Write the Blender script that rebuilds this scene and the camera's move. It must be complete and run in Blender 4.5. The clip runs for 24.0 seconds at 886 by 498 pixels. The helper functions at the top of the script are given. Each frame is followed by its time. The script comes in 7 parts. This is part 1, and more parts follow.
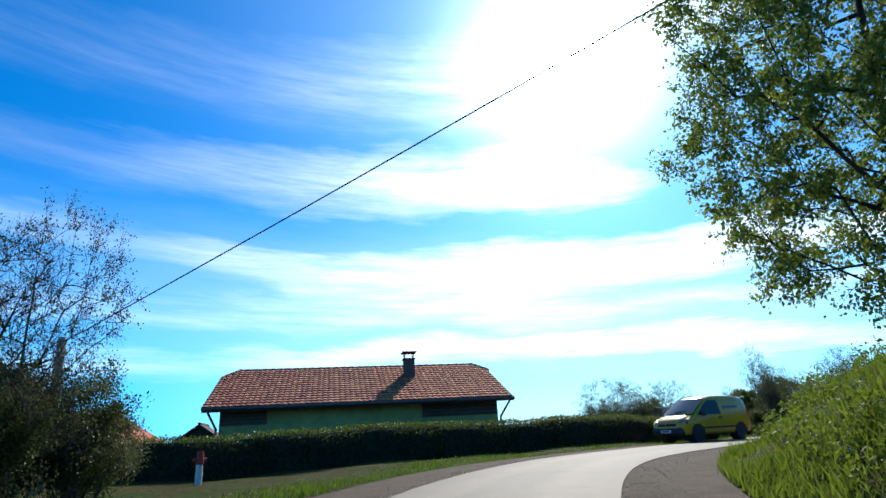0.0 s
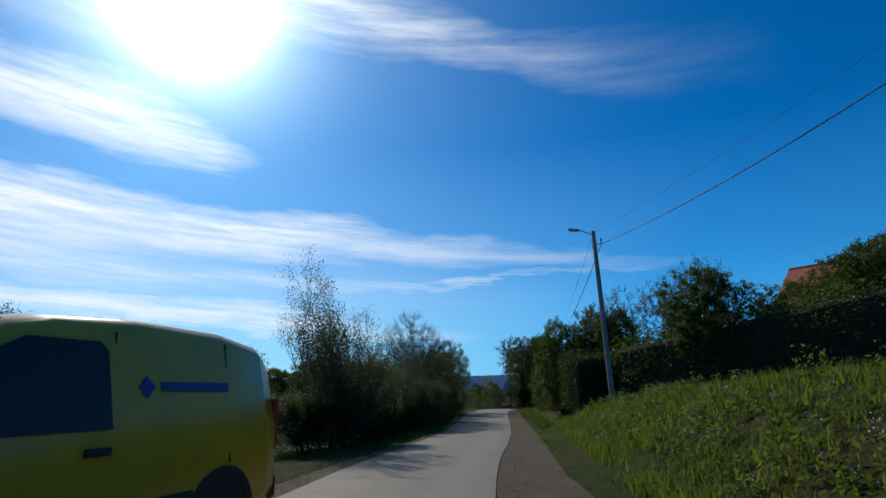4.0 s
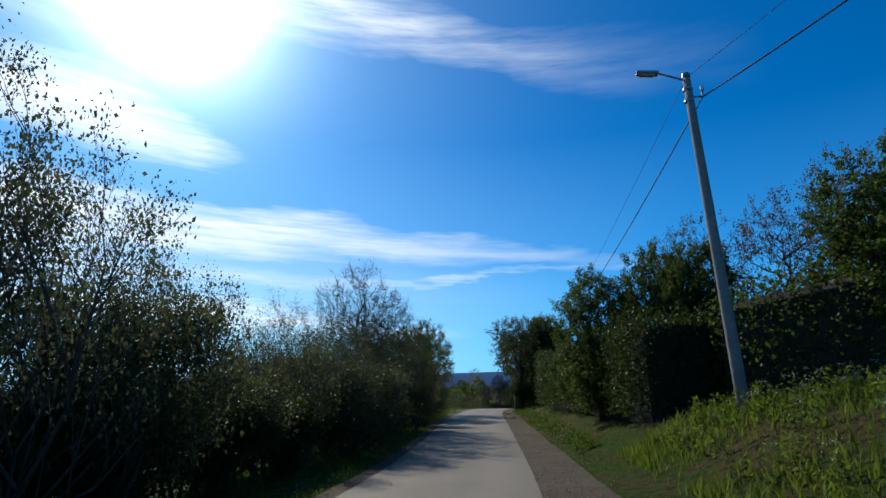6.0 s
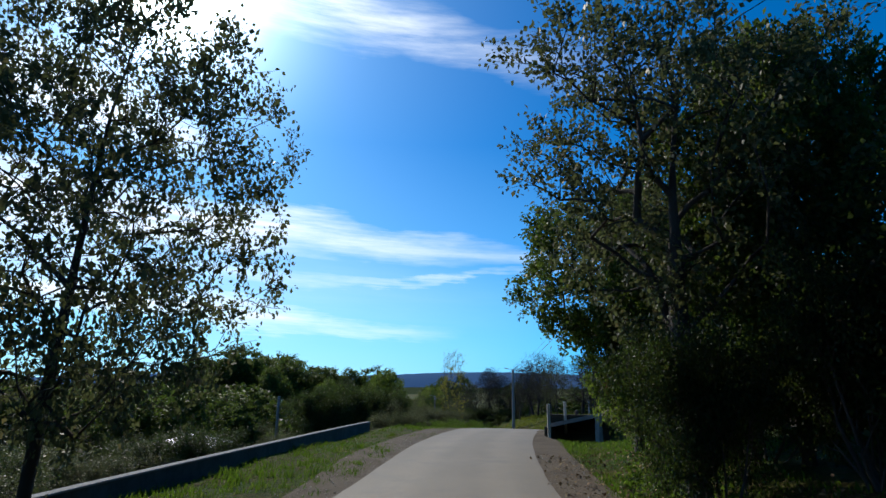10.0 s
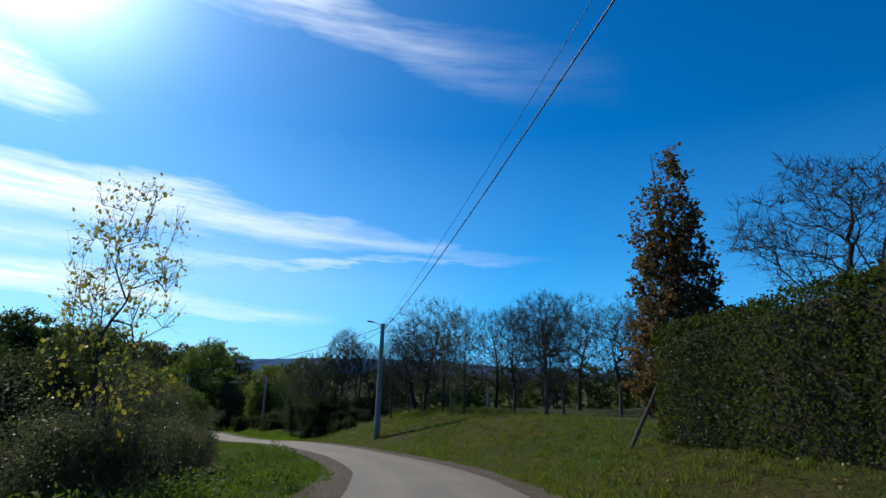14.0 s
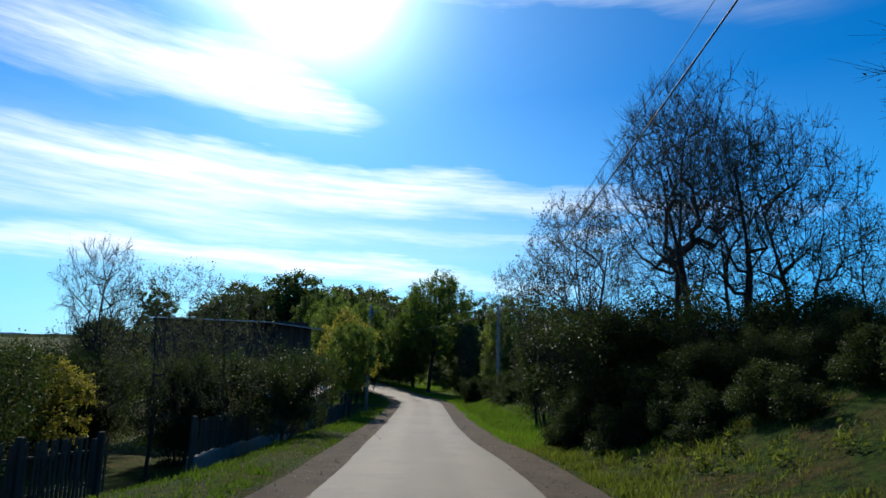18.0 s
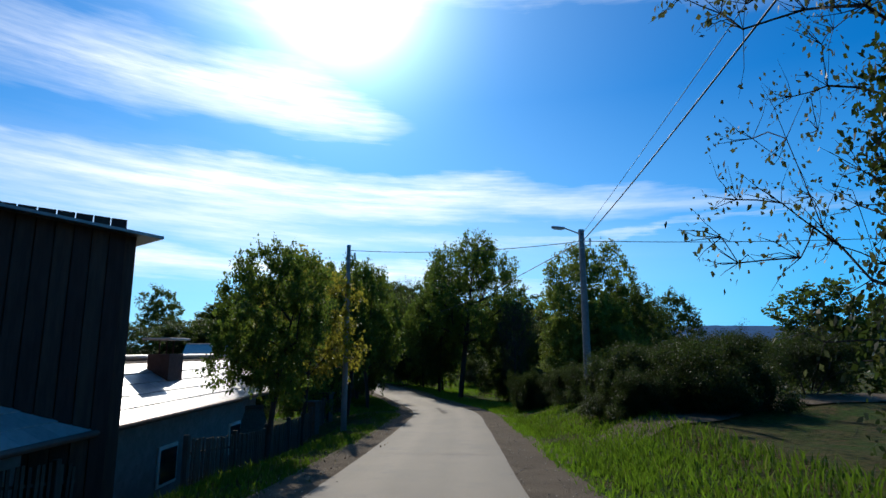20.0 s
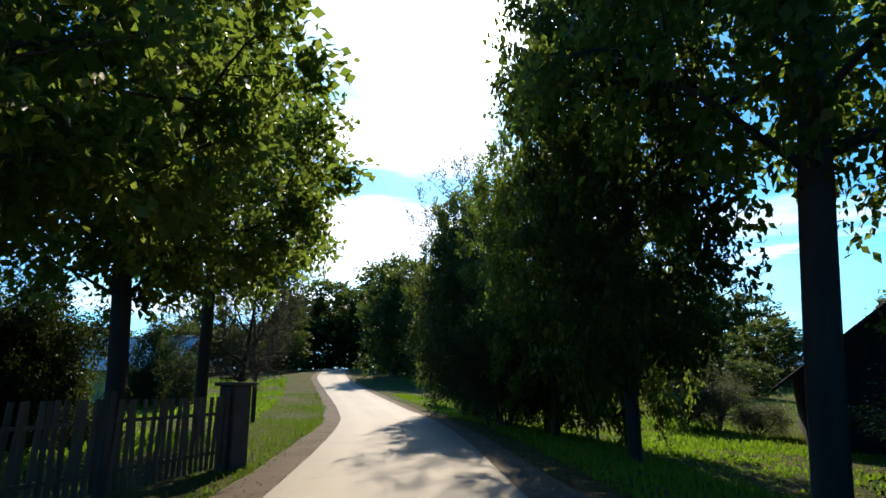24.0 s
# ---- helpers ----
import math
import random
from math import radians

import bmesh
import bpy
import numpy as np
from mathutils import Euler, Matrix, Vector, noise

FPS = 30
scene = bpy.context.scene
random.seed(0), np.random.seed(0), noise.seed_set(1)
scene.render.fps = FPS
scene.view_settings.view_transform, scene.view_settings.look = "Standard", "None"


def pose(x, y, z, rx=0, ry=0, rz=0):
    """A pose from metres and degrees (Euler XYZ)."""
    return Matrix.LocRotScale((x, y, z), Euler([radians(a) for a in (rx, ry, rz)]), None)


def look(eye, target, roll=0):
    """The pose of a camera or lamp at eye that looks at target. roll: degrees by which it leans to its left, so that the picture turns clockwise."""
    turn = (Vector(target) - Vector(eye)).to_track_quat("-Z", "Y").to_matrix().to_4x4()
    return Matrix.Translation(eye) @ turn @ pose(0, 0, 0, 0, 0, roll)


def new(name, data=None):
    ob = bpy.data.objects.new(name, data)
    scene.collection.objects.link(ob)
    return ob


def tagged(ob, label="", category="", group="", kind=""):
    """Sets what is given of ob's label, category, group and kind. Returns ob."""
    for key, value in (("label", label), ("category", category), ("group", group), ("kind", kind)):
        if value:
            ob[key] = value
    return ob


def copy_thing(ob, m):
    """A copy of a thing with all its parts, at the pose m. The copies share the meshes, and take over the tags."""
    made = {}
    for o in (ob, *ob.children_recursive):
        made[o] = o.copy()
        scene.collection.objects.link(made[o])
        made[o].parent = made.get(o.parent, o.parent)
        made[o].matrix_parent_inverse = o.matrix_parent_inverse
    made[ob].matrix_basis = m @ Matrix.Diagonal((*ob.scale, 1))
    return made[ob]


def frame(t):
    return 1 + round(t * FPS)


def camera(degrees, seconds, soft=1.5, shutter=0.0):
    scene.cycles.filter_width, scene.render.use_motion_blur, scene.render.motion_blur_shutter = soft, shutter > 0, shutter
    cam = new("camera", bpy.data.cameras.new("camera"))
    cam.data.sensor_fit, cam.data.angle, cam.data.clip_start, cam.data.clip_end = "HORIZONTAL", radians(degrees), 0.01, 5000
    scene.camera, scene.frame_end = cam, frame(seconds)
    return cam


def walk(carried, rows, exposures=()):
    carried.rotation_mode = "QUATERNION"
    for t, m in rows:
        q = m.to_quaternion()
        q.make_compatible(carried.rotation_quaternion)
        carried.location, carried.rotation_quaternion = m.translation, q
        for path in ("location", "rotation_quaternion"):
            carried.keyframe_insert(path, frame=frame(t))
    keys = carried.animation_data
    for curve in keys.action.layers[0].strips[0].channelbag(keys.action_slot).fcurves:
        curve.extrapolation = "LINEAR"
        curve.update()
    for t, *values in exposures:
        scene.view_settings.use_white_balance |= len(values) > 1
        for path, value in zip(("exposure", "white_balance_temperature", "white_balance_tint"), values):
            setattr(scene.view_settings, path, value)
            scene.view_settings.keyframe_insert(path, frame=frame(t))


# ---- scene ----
cam = camera(76.9, 24.0)
PATH = [
    (0, (6.624, -30.520, 0.835), (0.019, -23.709, 3.995), -3.02),
    (0.5, (4.283, -27.348, 1.050), (-1.572, -19.888, 4.224), -2.68),
    (1, (2.245, -23.988, 1.222), (-2.869, -15.993, 4.373), -2.08),
    (1.5, (0.759, -20.505, 1.323), (-3.324, -11.891, 4.346), -1.04),
    (2, (0.035, -17.334, 1.335), (-2.796, -8.169, 4.164), -0.49),
    (2.5, (-0.241, -14.496, 1.342), (-1.803, -4.990, 4.026), -0.77),
    (3, (-0.250, -12.144, 1.335), (-0.945, -2.515, 3.943), -1.08),
    (3.5, (-0.368, -10.386, 1.310), (-0.740, -0.728, 3.874), -0.81),
    (4, (-0.311, -8.276, 1.306), (-0.486, 1.397, 3.839), -0.66),
    (4.5, (-0.236, -5.831, 1.301), (-0.316, 3.849, 3.808), -0.70),
    (5, (-0.130, -3.068, 1.293), (-0.166, 6.618, 3.776), -0.88),
    (5.5, (0.000, 0.000, 1.280), (0.000, 9.690, 3.749), -1.04),
    (6, (0.162, 3.360, 1.261), (0.235, 13.045, 3.747), -0.87),
    (6.5, (0.367, 7.043, 1.223), (0.519, 16.725, 3.719), -0.50),
    (7, (0.554, 10.801, 1.174), (0.803, 20.484, 3.659), 0.14),
    (7.5, (0.896, 14.843, 1.099), (1.190, 24.517, 3.613), 0.36),
    (8, (1.324, 18.851, 1.052), (1.607, 28.518, 3.596), 0.39),
    (8.5, (1.771, 22.884, 1.062), (1.969, 32.548, 3.622), 0.54),
    (9, (1.993, 27.025, 1.158), (2.226, 36.701, 3.675), 0.67),
    (9.5, (2.284, 31.359, 1.213), (2.517, 41.043, 3.695), 0.77),
    (10, (2.543, 35.630, 1.172), (2.826, 45.314, 3.651), 0.40),
    (10.5, (2.835, 39.915, 1.077), (3.175, 49.591, 3.579), -0.12),
    (11, (3.218, 44.176, 1.006), (3.750, 53.840, 3.521), -0.50),
    (11.5, (3.707, 48.409, 0.947), (4.513, 58.050, 3.477), -0.81),
    (12, (4.325, 52.606, 0.891), (5.460, 62.208, 3.445), -1.00),
    (12.5, (5.099, 56.760, 0.830), (6.609, 66.304, 3.408), -0.92),
    (13, (6.067, 60.857, 0.744), (8.014, 70.318, 3.332), -0.24),
    (13.5, (7.136, 64.871, 0.607), (9.326, 74.302, 3.107), 0.55),
    (14, (8.310, 68.798, 0.388), (10.607, 78.256, 2.683), 1.27),
    (14.5, (9.520, 72.764, 0.090), (11.773, 82.286, 2.152), 1.78),
    (15, (10.610, 76.892, -0.253), (12.522, 86.521, 1.651), 2.23),
    (15.5, (11.515, 81.412, -0.621), (12.789, 91.163, 1.191), 2.64),
    (16, (11.983, 86.154, -1.008), (12.466, 95.985, 0.761), 2.66),
    (16.5, (11.902, 90.867, -1.344), (11.501, 100.705, 0.403), 1.97),
    (17, (11.346, 95.499, -1.654), (10.079, 105.271, 0.047), 1.50),
    (17.5, (10.386, 99.840, -1.940), (8.408, 109.496, -0.255), 1.25),
    (18, (9.419, 104.187, -2.230), (7.057, 113.753, -0.524), 1.05),
    (18.5, (8.506, 108.482, -2.540), (5.929, 117.986, -0.796), 0.69),
    (19, (7.513, 112.572, -2.890), (4.748, 122.019, -1.126), 0.30),
    (19.5, (6.455, 116.616, -3.259), (3.575, 126.026, -1.482), -0.08),
    (20, (5.332, 120.755, -3.634), (2.420, 130.153, -1.845), -0.41),
    (20.5, (4.136, 125.123, -4.004), (1.240, 134.523, -2.198), -0.67),
    (21, (2.843, 129.861, -4.351), (-0.076, 139.249, -2.521), -0.75),
    (21.5, (1.501, 134.768, -4.678), (-1.475, 144.131, -2.813), -0.65),
    (22, (-0.088, 139.591, -4.954), (-3.233, 148.886, -3.030), -0.67),
    (22.5, (-1.603, 144.315, -5.187), (-5.088, 153.473, -3.189), -0.40),
    (23, (-3.333, 148.807, -5.417), (-7.227, 157.776, -3.320), -0.22),
    (23.5, (-5.344, 153.269, -5.635), (-9.724, 161.981, -3.416), -0.45),
    (24, (-7.503, 157.656, -5.822), (-12.402, 166.044, -3.445), -0.67),
]
walk(cam, [(t, look(eye, target, roll)) for t, eye, target, roll in PATH], [(0, 0.75, 6500, 10), (0.7, 0.15, 6500, 10), (1.5, -0.05, 6500, 10), (3, -0.3, 6500, 10), (6.5, 0.05, 6500, 10), (7.3, 0.12, 6500, 10), (8, 0.42, 6500, 10), (8.8, 0.12, 6500, 10), (10, 0.2, 6500, 10), (13, -0.05, 6500, 10), (15, 0.33, 6500, 10), (18, 0.25, 6500, 10), (21, 0.1, 6500, 10), (22.5, 0.5, 6500, 10), (23, 0.65, 6600, 10), (24, 1.2, 7400, 12)])

SUN_AZ, SUN_EL = 28.5, 35.5   # degrees: turned left of +y, and above the horizon

# ---- world and sun ----
sun_dir = Vector((-math.sin(radians(SUN_AZ)) * math.cos(radians(SUN_EL)),
                  math.cos(radians(SUN_AZ)) * math.cos(radians(SUN_EL)), math.sin(radians(SUN_EL))))


class Nodes:
    """Short hand for node trees."""

    def __init__(self, tree):
        self.t = tree
        tree.nodes.clear()

    def n(self, kind, **sets):
        node = self.t.nodes.new(kind)
        for k, v in sets.items():
            if k in node.inputs:
                node.inputs[k].default_value = v
        return node

    def link(self, a, b):
        self.t.links.new(a, b)

    def math(self, op, a, b=0.0):
        m = self.t.nodes.new("ShaderNodeMath")
        m.operation = op
        for i, v in enumerate((a, b)):
            if isinstance(v, (int, float)):
                m.inputs[i].default_value = v
            else:
                self.link(v, m.inputs[i])
        return m.outputs[0]

    def mix(self, fac, a, b, blend="MIX"):
        m = self.t.nodes.new("ShaderNodeMix")
        m.data_type, m.blend_type = "RGBA", blend
        for i, v in ((0, fac), (6, a), (7, b)):
            if isinstance(v, (int, float)):
                m.inputs[i].default_value = v
            elif isinstance(v, tuple):
                m.inputs[i].default_value = (*v[:3], 1)
            else:
                self.link(v, m.inputs[i])
        return m.outputs[2]

    def ramp(self, fac, stops):
        r = self.t.nodes.new("ShaderNodeValToRGB")
        els = r.color_ramp.elements
        while len(els) < len(stops):
            els.new(0.5)
        for e, (p, c) in zip(els, stops):
            e.position = p
            e.color = (*c, 1) if isinstance(c, tuple) else (c, c, c, 1)
        self.link(fac, r.inputs[0])
        return r.outputs[0]

    def noise(self, coord, scale, detail=4.0, rough=0.55, stretch=None):
        if stretch:
            mp = self.t.nodes.new("ShaderNodeMapping")
            mp.inputs["Scale"].default_value = stretch
            self.link(coord, mp.inputs[0])
            coord = mp.outputs[0]
        x = self.t.nodes.new("ShaderNodeTexNoise")
        x.inputs["Scale"].default_value, x.inputs["Detail"].default_value = scale, detail
        x.inputs["Roughness"].default_value = rough
        self.link(coord, x.inputs["Vector"])
        return x.outputs["Fac"]


world = bpy.data.worlds.new("sky")
scene.world = world
world.use_nodes = True
w = Nodes(world.node_tree)
sky = w.n("ShaderNodeTexSky")
sky.sky_type, sky.sun_disc = "NISHITA", False
sky.sun_elevation, sky.sun_rotation = radians(SUN_EL), radians(-SUN_AZ)
sky.air_density, sky.dust_density, sky.ozone_density = 1.0, 0.3, 3.0
hsv = w.n("ShaderNodeHueSaturation", Saturation=2.0, Value=0.76)
w.link(w.mix(1.0, sky.outputs[0], (0.17, 0.82, 1.40), "MULTIPLY"), hsv.inputs["Color"])
co = w.n("ShaderNodeTexCoord").outputs["Generated"]
sep = w.n("ShaderNodeSeparateXYZ")
w.link(co, sep.inputs[0])
# bearing (degrees, left of +y) and height above the horizon, in degrees
bearing = w.math("MULTIPLY", w.math("ARCTAN2", w.math("MULTIPLY", sep.outputs[0], -1.0), sep.outputs[1]), 57.296)
rise = w.math("MULTIPLY", w.math("ARCSINE", sep.outputs[2]), 57.296)
lay = w.n("ShaderNodeCombineXYZ")
w.link(w.math("MULTIPLY", bearing, 0.055), lay.inputs[0])
w.link(w.math("ADD", w.math("MULTIPLY", rise, 0.30), w.math("MULTIPLY", bearing, -0.012)), lay.inputs[1])
sheet = lay.outputs[0]
billow = w.noise(sheet, 1.1, 4.0, 0.55, (1.0, 0.55, 1.0))
streak = w.noise(sheet, 1.5, 8.0, 0.66, (0.75, 1.5, 1.0))
fine = w.noise(sheet, 5.0, 6.0, 0.7, (0.6, 1.5, 1.0))
bent = w.math("ADD", rise, w.math("ADD", w.math("MULTIPLY", w.math("SUBTRACT", billow, 0.5), 5.0), w.math("MULTIPLY", w.math("SUBTRACT", fine, 0.5), 1.6)))


def cirrus(stops, lo=0.40, hi=0.60, floor=0.25, soft=1.0):
    """A band of cirrus: bearing, height, half its thickness and its strength, from right to left."""
    r = w.ramp(w.math("DIVIDE", w.math("ADD", bearing, 50.0), 150.0), [((b + 50) / 150, (h / 50, t / 10, k)) for b, h, t, k in stops])
    c = w.n("ShaderNodeSeparateColor")
    w.link(r, c.inputs[0])
    off = w.math("ABSOLUTE", w.math("SUBTRACT", bent, w.math("MULTIPLY", c.outputs[0], 50.0)))
    inside = w.math("SUBTRACT", 1.0, w.math("DIVIDE", off, w.math("MAXIMUM", w.math("MULTIPLY", c.outputs[1], 10.0), 0.05)))
    body = w.ramp(inside, [(0.0, 0.0), (0.35 * soft, 0.55), (0.85 * soft, 1.0)])
    torn = w.ramp(streak, [(lo, floor), (hi, 1.0)])
    return w.math("MULTIPLY", w.math("MULTIPLY", body, torn), c.outputs[2])


bands = [
    cirrus([(-26, 12.5, 0.3, 0.0), (-14, 13.2, 1.0, 0.40), (0, 14.2, 1.9, 0.58), (14, 15.6, 2.7, 0.80), (28, 15.8, 3.2, 0.95), (42, 15.6, 2.9, 1.0), (60, 16.0, 2.4, 0.6), (80, 19.0, 1.6, 0.3)], floor=0.45),
    cirrus([(-4, 5.6, 0.7, 0.0), (6, 6.0, 1.0, 0.7), (22, 7.4, 1.5, 0.95), (36, 8.3, 1.7, 1.0), (50, 8.2, 1.5, 0.85), (70, 7.2, 1.5, 0.5)], floor=0.35),
    cirrus([(20, 22.5, 0.5, 0.0), (24.5, 23.2, 2.2, 0.9), (34, 24.8, 4.2, 1.0), (48, 25.2, 4.4, 0.8), (62, 25.5, 3.6, 0.35), (82, 25.0, 2.6, 0.15)], 0.30, 0.60, 0.25, 1.15),
    cirrus([(-34, 29.0, 3.0, 0.0), (-20, 31.0, 3.6, 0.20), (-8, 33.6, 3.0, 0.42), (3, 36.2, 3.2, 0.65), (14, 37.5, 3.6, 0.8), (26, 37.0, 5.0, 0.6), (42, 35.0, 5.5, 0.42), (66, 34.0, 4.0, 0.12)], 0.32, 0.66, 0.15, 1.25),
    cirrus([(-24, 12.3, 0.25, 0.0), (-18, 12.2, 0.30, 0.45), (-6, 11.6, 0.34, 0.6), (6, 10.4, 0.5, 0.35), (16, 10.6, 1.4, 0.35), (40, 12.4, 2.4, 0.55), (60, 12.0, 2.0, 0.4)], floor=0.3),
    cirrus([(-16, 8.0, 3.0, 0.0), (0, 9.5, 5.0, 0.12), (20, 10.5, 6.5, 0.24), (45, 12.0, 8.0, 0.26), (80, 14.0, 9.0, 0.18)], 0.25, 0.75, 0.55, 1.2),
]
cloud = bands[0]
for b in bands[1:]:
    cloud = w.math("SUBTRACT", w.math("ADD", cloud, b), w.math("MULTIPLY", cloud, b))
dot = w.n("ShaderNodeVectorMath")
dot.operation = "DOT_PRODUCT"
dot.inputs[1].default_value = sun_dir
w.link(co, dot.inputs[0])
near_sun = w.math("MAXIMUM", dot.outputs["Value"], 0.0)
low = w.ramp(sep.outputs[2], [(0.0, 1.0), (0.10, 0.52), (0.22, 0.2), (0.42, 0.0)])      # pale air near the horizon
aureole = w.mix(w.ramp(near_sun, [(0.62, 0.0), (0.92, 1.0)]), (1.5, 6.0, 11.8), (6.8, 10.4, 12.0))
base_sky = w.mix(w.math("MULTIPLY", low, 0.9), hsv.outputs[0], aureole)
cloudy = w.mix(w.math("MULTIPLY", cloud, w.ramp(near_sun, [(0.70, 0.45), (0.93, 1.0)])), base_sky, (10.6, 11.2, 11.6))
# bright air round the sun
halo = w.math("ADD", w.math("MULTIPLY", w.math("POWER", near_sun, 90.0), 13.0),
              w.math("ADD", w.math("MULTIPLY", w.math("POWER", near_sun, 12.0), 2.3),
                     w.math("MULTIPLY", w.math("POWER", near_sun, 420.0), 60.0)))
glow = w.n("ShaderNodeVectorMath")
glow.operation = "SCALE"
glow.inputs[0].default_value = (0.90, 0.98, 1.0)
w.link(halo, glow.inputs["Scale"])
total = w.mix(1.0, cloudy, glow.outputs[0], "ADD")
bg = w.n("ShaderNodeBackground", Strength=0.1)
w.link(total, bg.inputs["Color"])
w.link(bg.outputs[0], w.n("ShaderNodeOutputWorld").inputs[0])

sun = new("sun", bpy.data.lights.new("sun", "SUN"))
sun.data.energy, sun.data.angle, sun.data.color = 3.4, radians(0.6), (1.0, 0.94, 0.84)
sun.rotation_euler = (-sun_dir).to_track_quat("-Z", "Y").to_euler()


# ---- materials ----
def material(name, colour, second=None, scale=3.0, rough=0.85, metal=0.0, bump=0.0, bump_scale=None, spec=0.35,
             island=0.0, objects=0.0, third=None, fine=None, stretch=None, alpha=None):
    """A surface of one or two colours mixed by noise, a third one by finer noise, with relief."""
    m = bpy.data.materials.new(name)
    m.use_nodes = True
    k = Nodes(m.node_tree)
    co = k.n("ShaderNodeTexCoord").outputs["Object"]
    out = colour
    if second:
        out = k.mix(k.ramp(k.noise(co, scale, 5, 0.6, stretch), [(0.35, 0.0), (0.65, 1.0)]), colour, second)
    if third:
        out = k.mix(k.ramp(k.noise(co, fine or scale * 7, 6, 0.65, stretch), [(0.45, 0.0), (0.72, 1.0)]), out, third)
    vary = None
    if island:
        vary = (k.n("ShaderNodeNewGeometry").outputs["Random Per Island"], island)
    if objects:
        vary = (k.n("ShaderNodeObjectInfo").outputs["Random"], objects)
    if vary:
        h = k.n("ShaderNodeHueSaturation")
        h.inputs["Saturation"].default_value = 1.0
        k.link(k.math("ADD", k.math("MULTIPLY", vary[0], 2 * vary[1]), 1 - vary[1]), h.inputs["Value"])
        k.link(k.math("ADD", k.math("MULTIPLY", vary[0], 0.05 * min(1, vary[1] * 2)), 0.5 - 0.025 * min(1, vary[1] * 2)), h.inputs["Hue"])
        if isinstance(out, tuple):
            h.inputs["Color"].default_value = (*out, 1)
        else:
            k.link(out, h.inputs["Color"])
        out = h.outputs[0]
    b = k.n("ShaderNodeBsdfPrincipled", Roughness=rough, Metallic=metal)
    b.inputs["Specular IOR Level"].default_value = spec
    if isinstance(out, tuple):
        b.inputs["Base Color"].default_value = (*out, 1)
    else:
        k.link(out, b.inputs["Base Color"])
    if bump:
        bp = k.n("ShaderNodeBump", Strength=min(1.0, bump), Distance=0.02)
        k.link(k.noise(co, bump_scale or scale * 12, 6, 0.7, stretch), bp.inputs["Height"])
        k.link(bp.outputs[0], b.inputs["Normal"])
    k.link(b.outputs[0], k.n("ShaderNodeOutputMaterial").inputs[0])
    return m


def leaf_material(name, colour, glow, vary=0.45, dry=None, gloss=0.5):
    """A leaf: matt to silky, and lit through from behind."""
    m = bpy.data.materials.new(name)
    m.use_nodes = True
    k = Nodes(m.node_tree)
    rnd = k.n("ShaderNodeNewGeometry").outputs["Random Per Island"]
    stops = [(0.0, tuple(c * (1 - vary) for c in colour)), (0.75, tuple(c * (1 + vary) for c in colour))]
    if dry:
        stops += [(0.90, tuple(c * (1 + vary) for c in colour)), (0.97, dry)]
    col = k.ramp(rnd, stops)
    b = k.n("ShaderNodeBsdfPrincipled", Roughness=gloss)
    b.inputs["Specular IOR Level"].default_value = 0.13
    k.link(col, b.inputs["Base Color"])
    tr = k.n("ShaderNodeBsdfTranslucent")
    lit = k.mix(0.55, col, glow)
    k.link(lit, tr.inputs["Color"])
    mx = k.n("ShaderNodeMixShader")
    mx.inputs[0].default_value = 0.42
    k.link(b.outputs[0], mx.inputs[1])
    k.link(tr.outputs[0], mx.inputs[2])
    k.link(mx.outputs[0], k.n("ShaderNodeOutputMaterial").inputs[0])
    return m


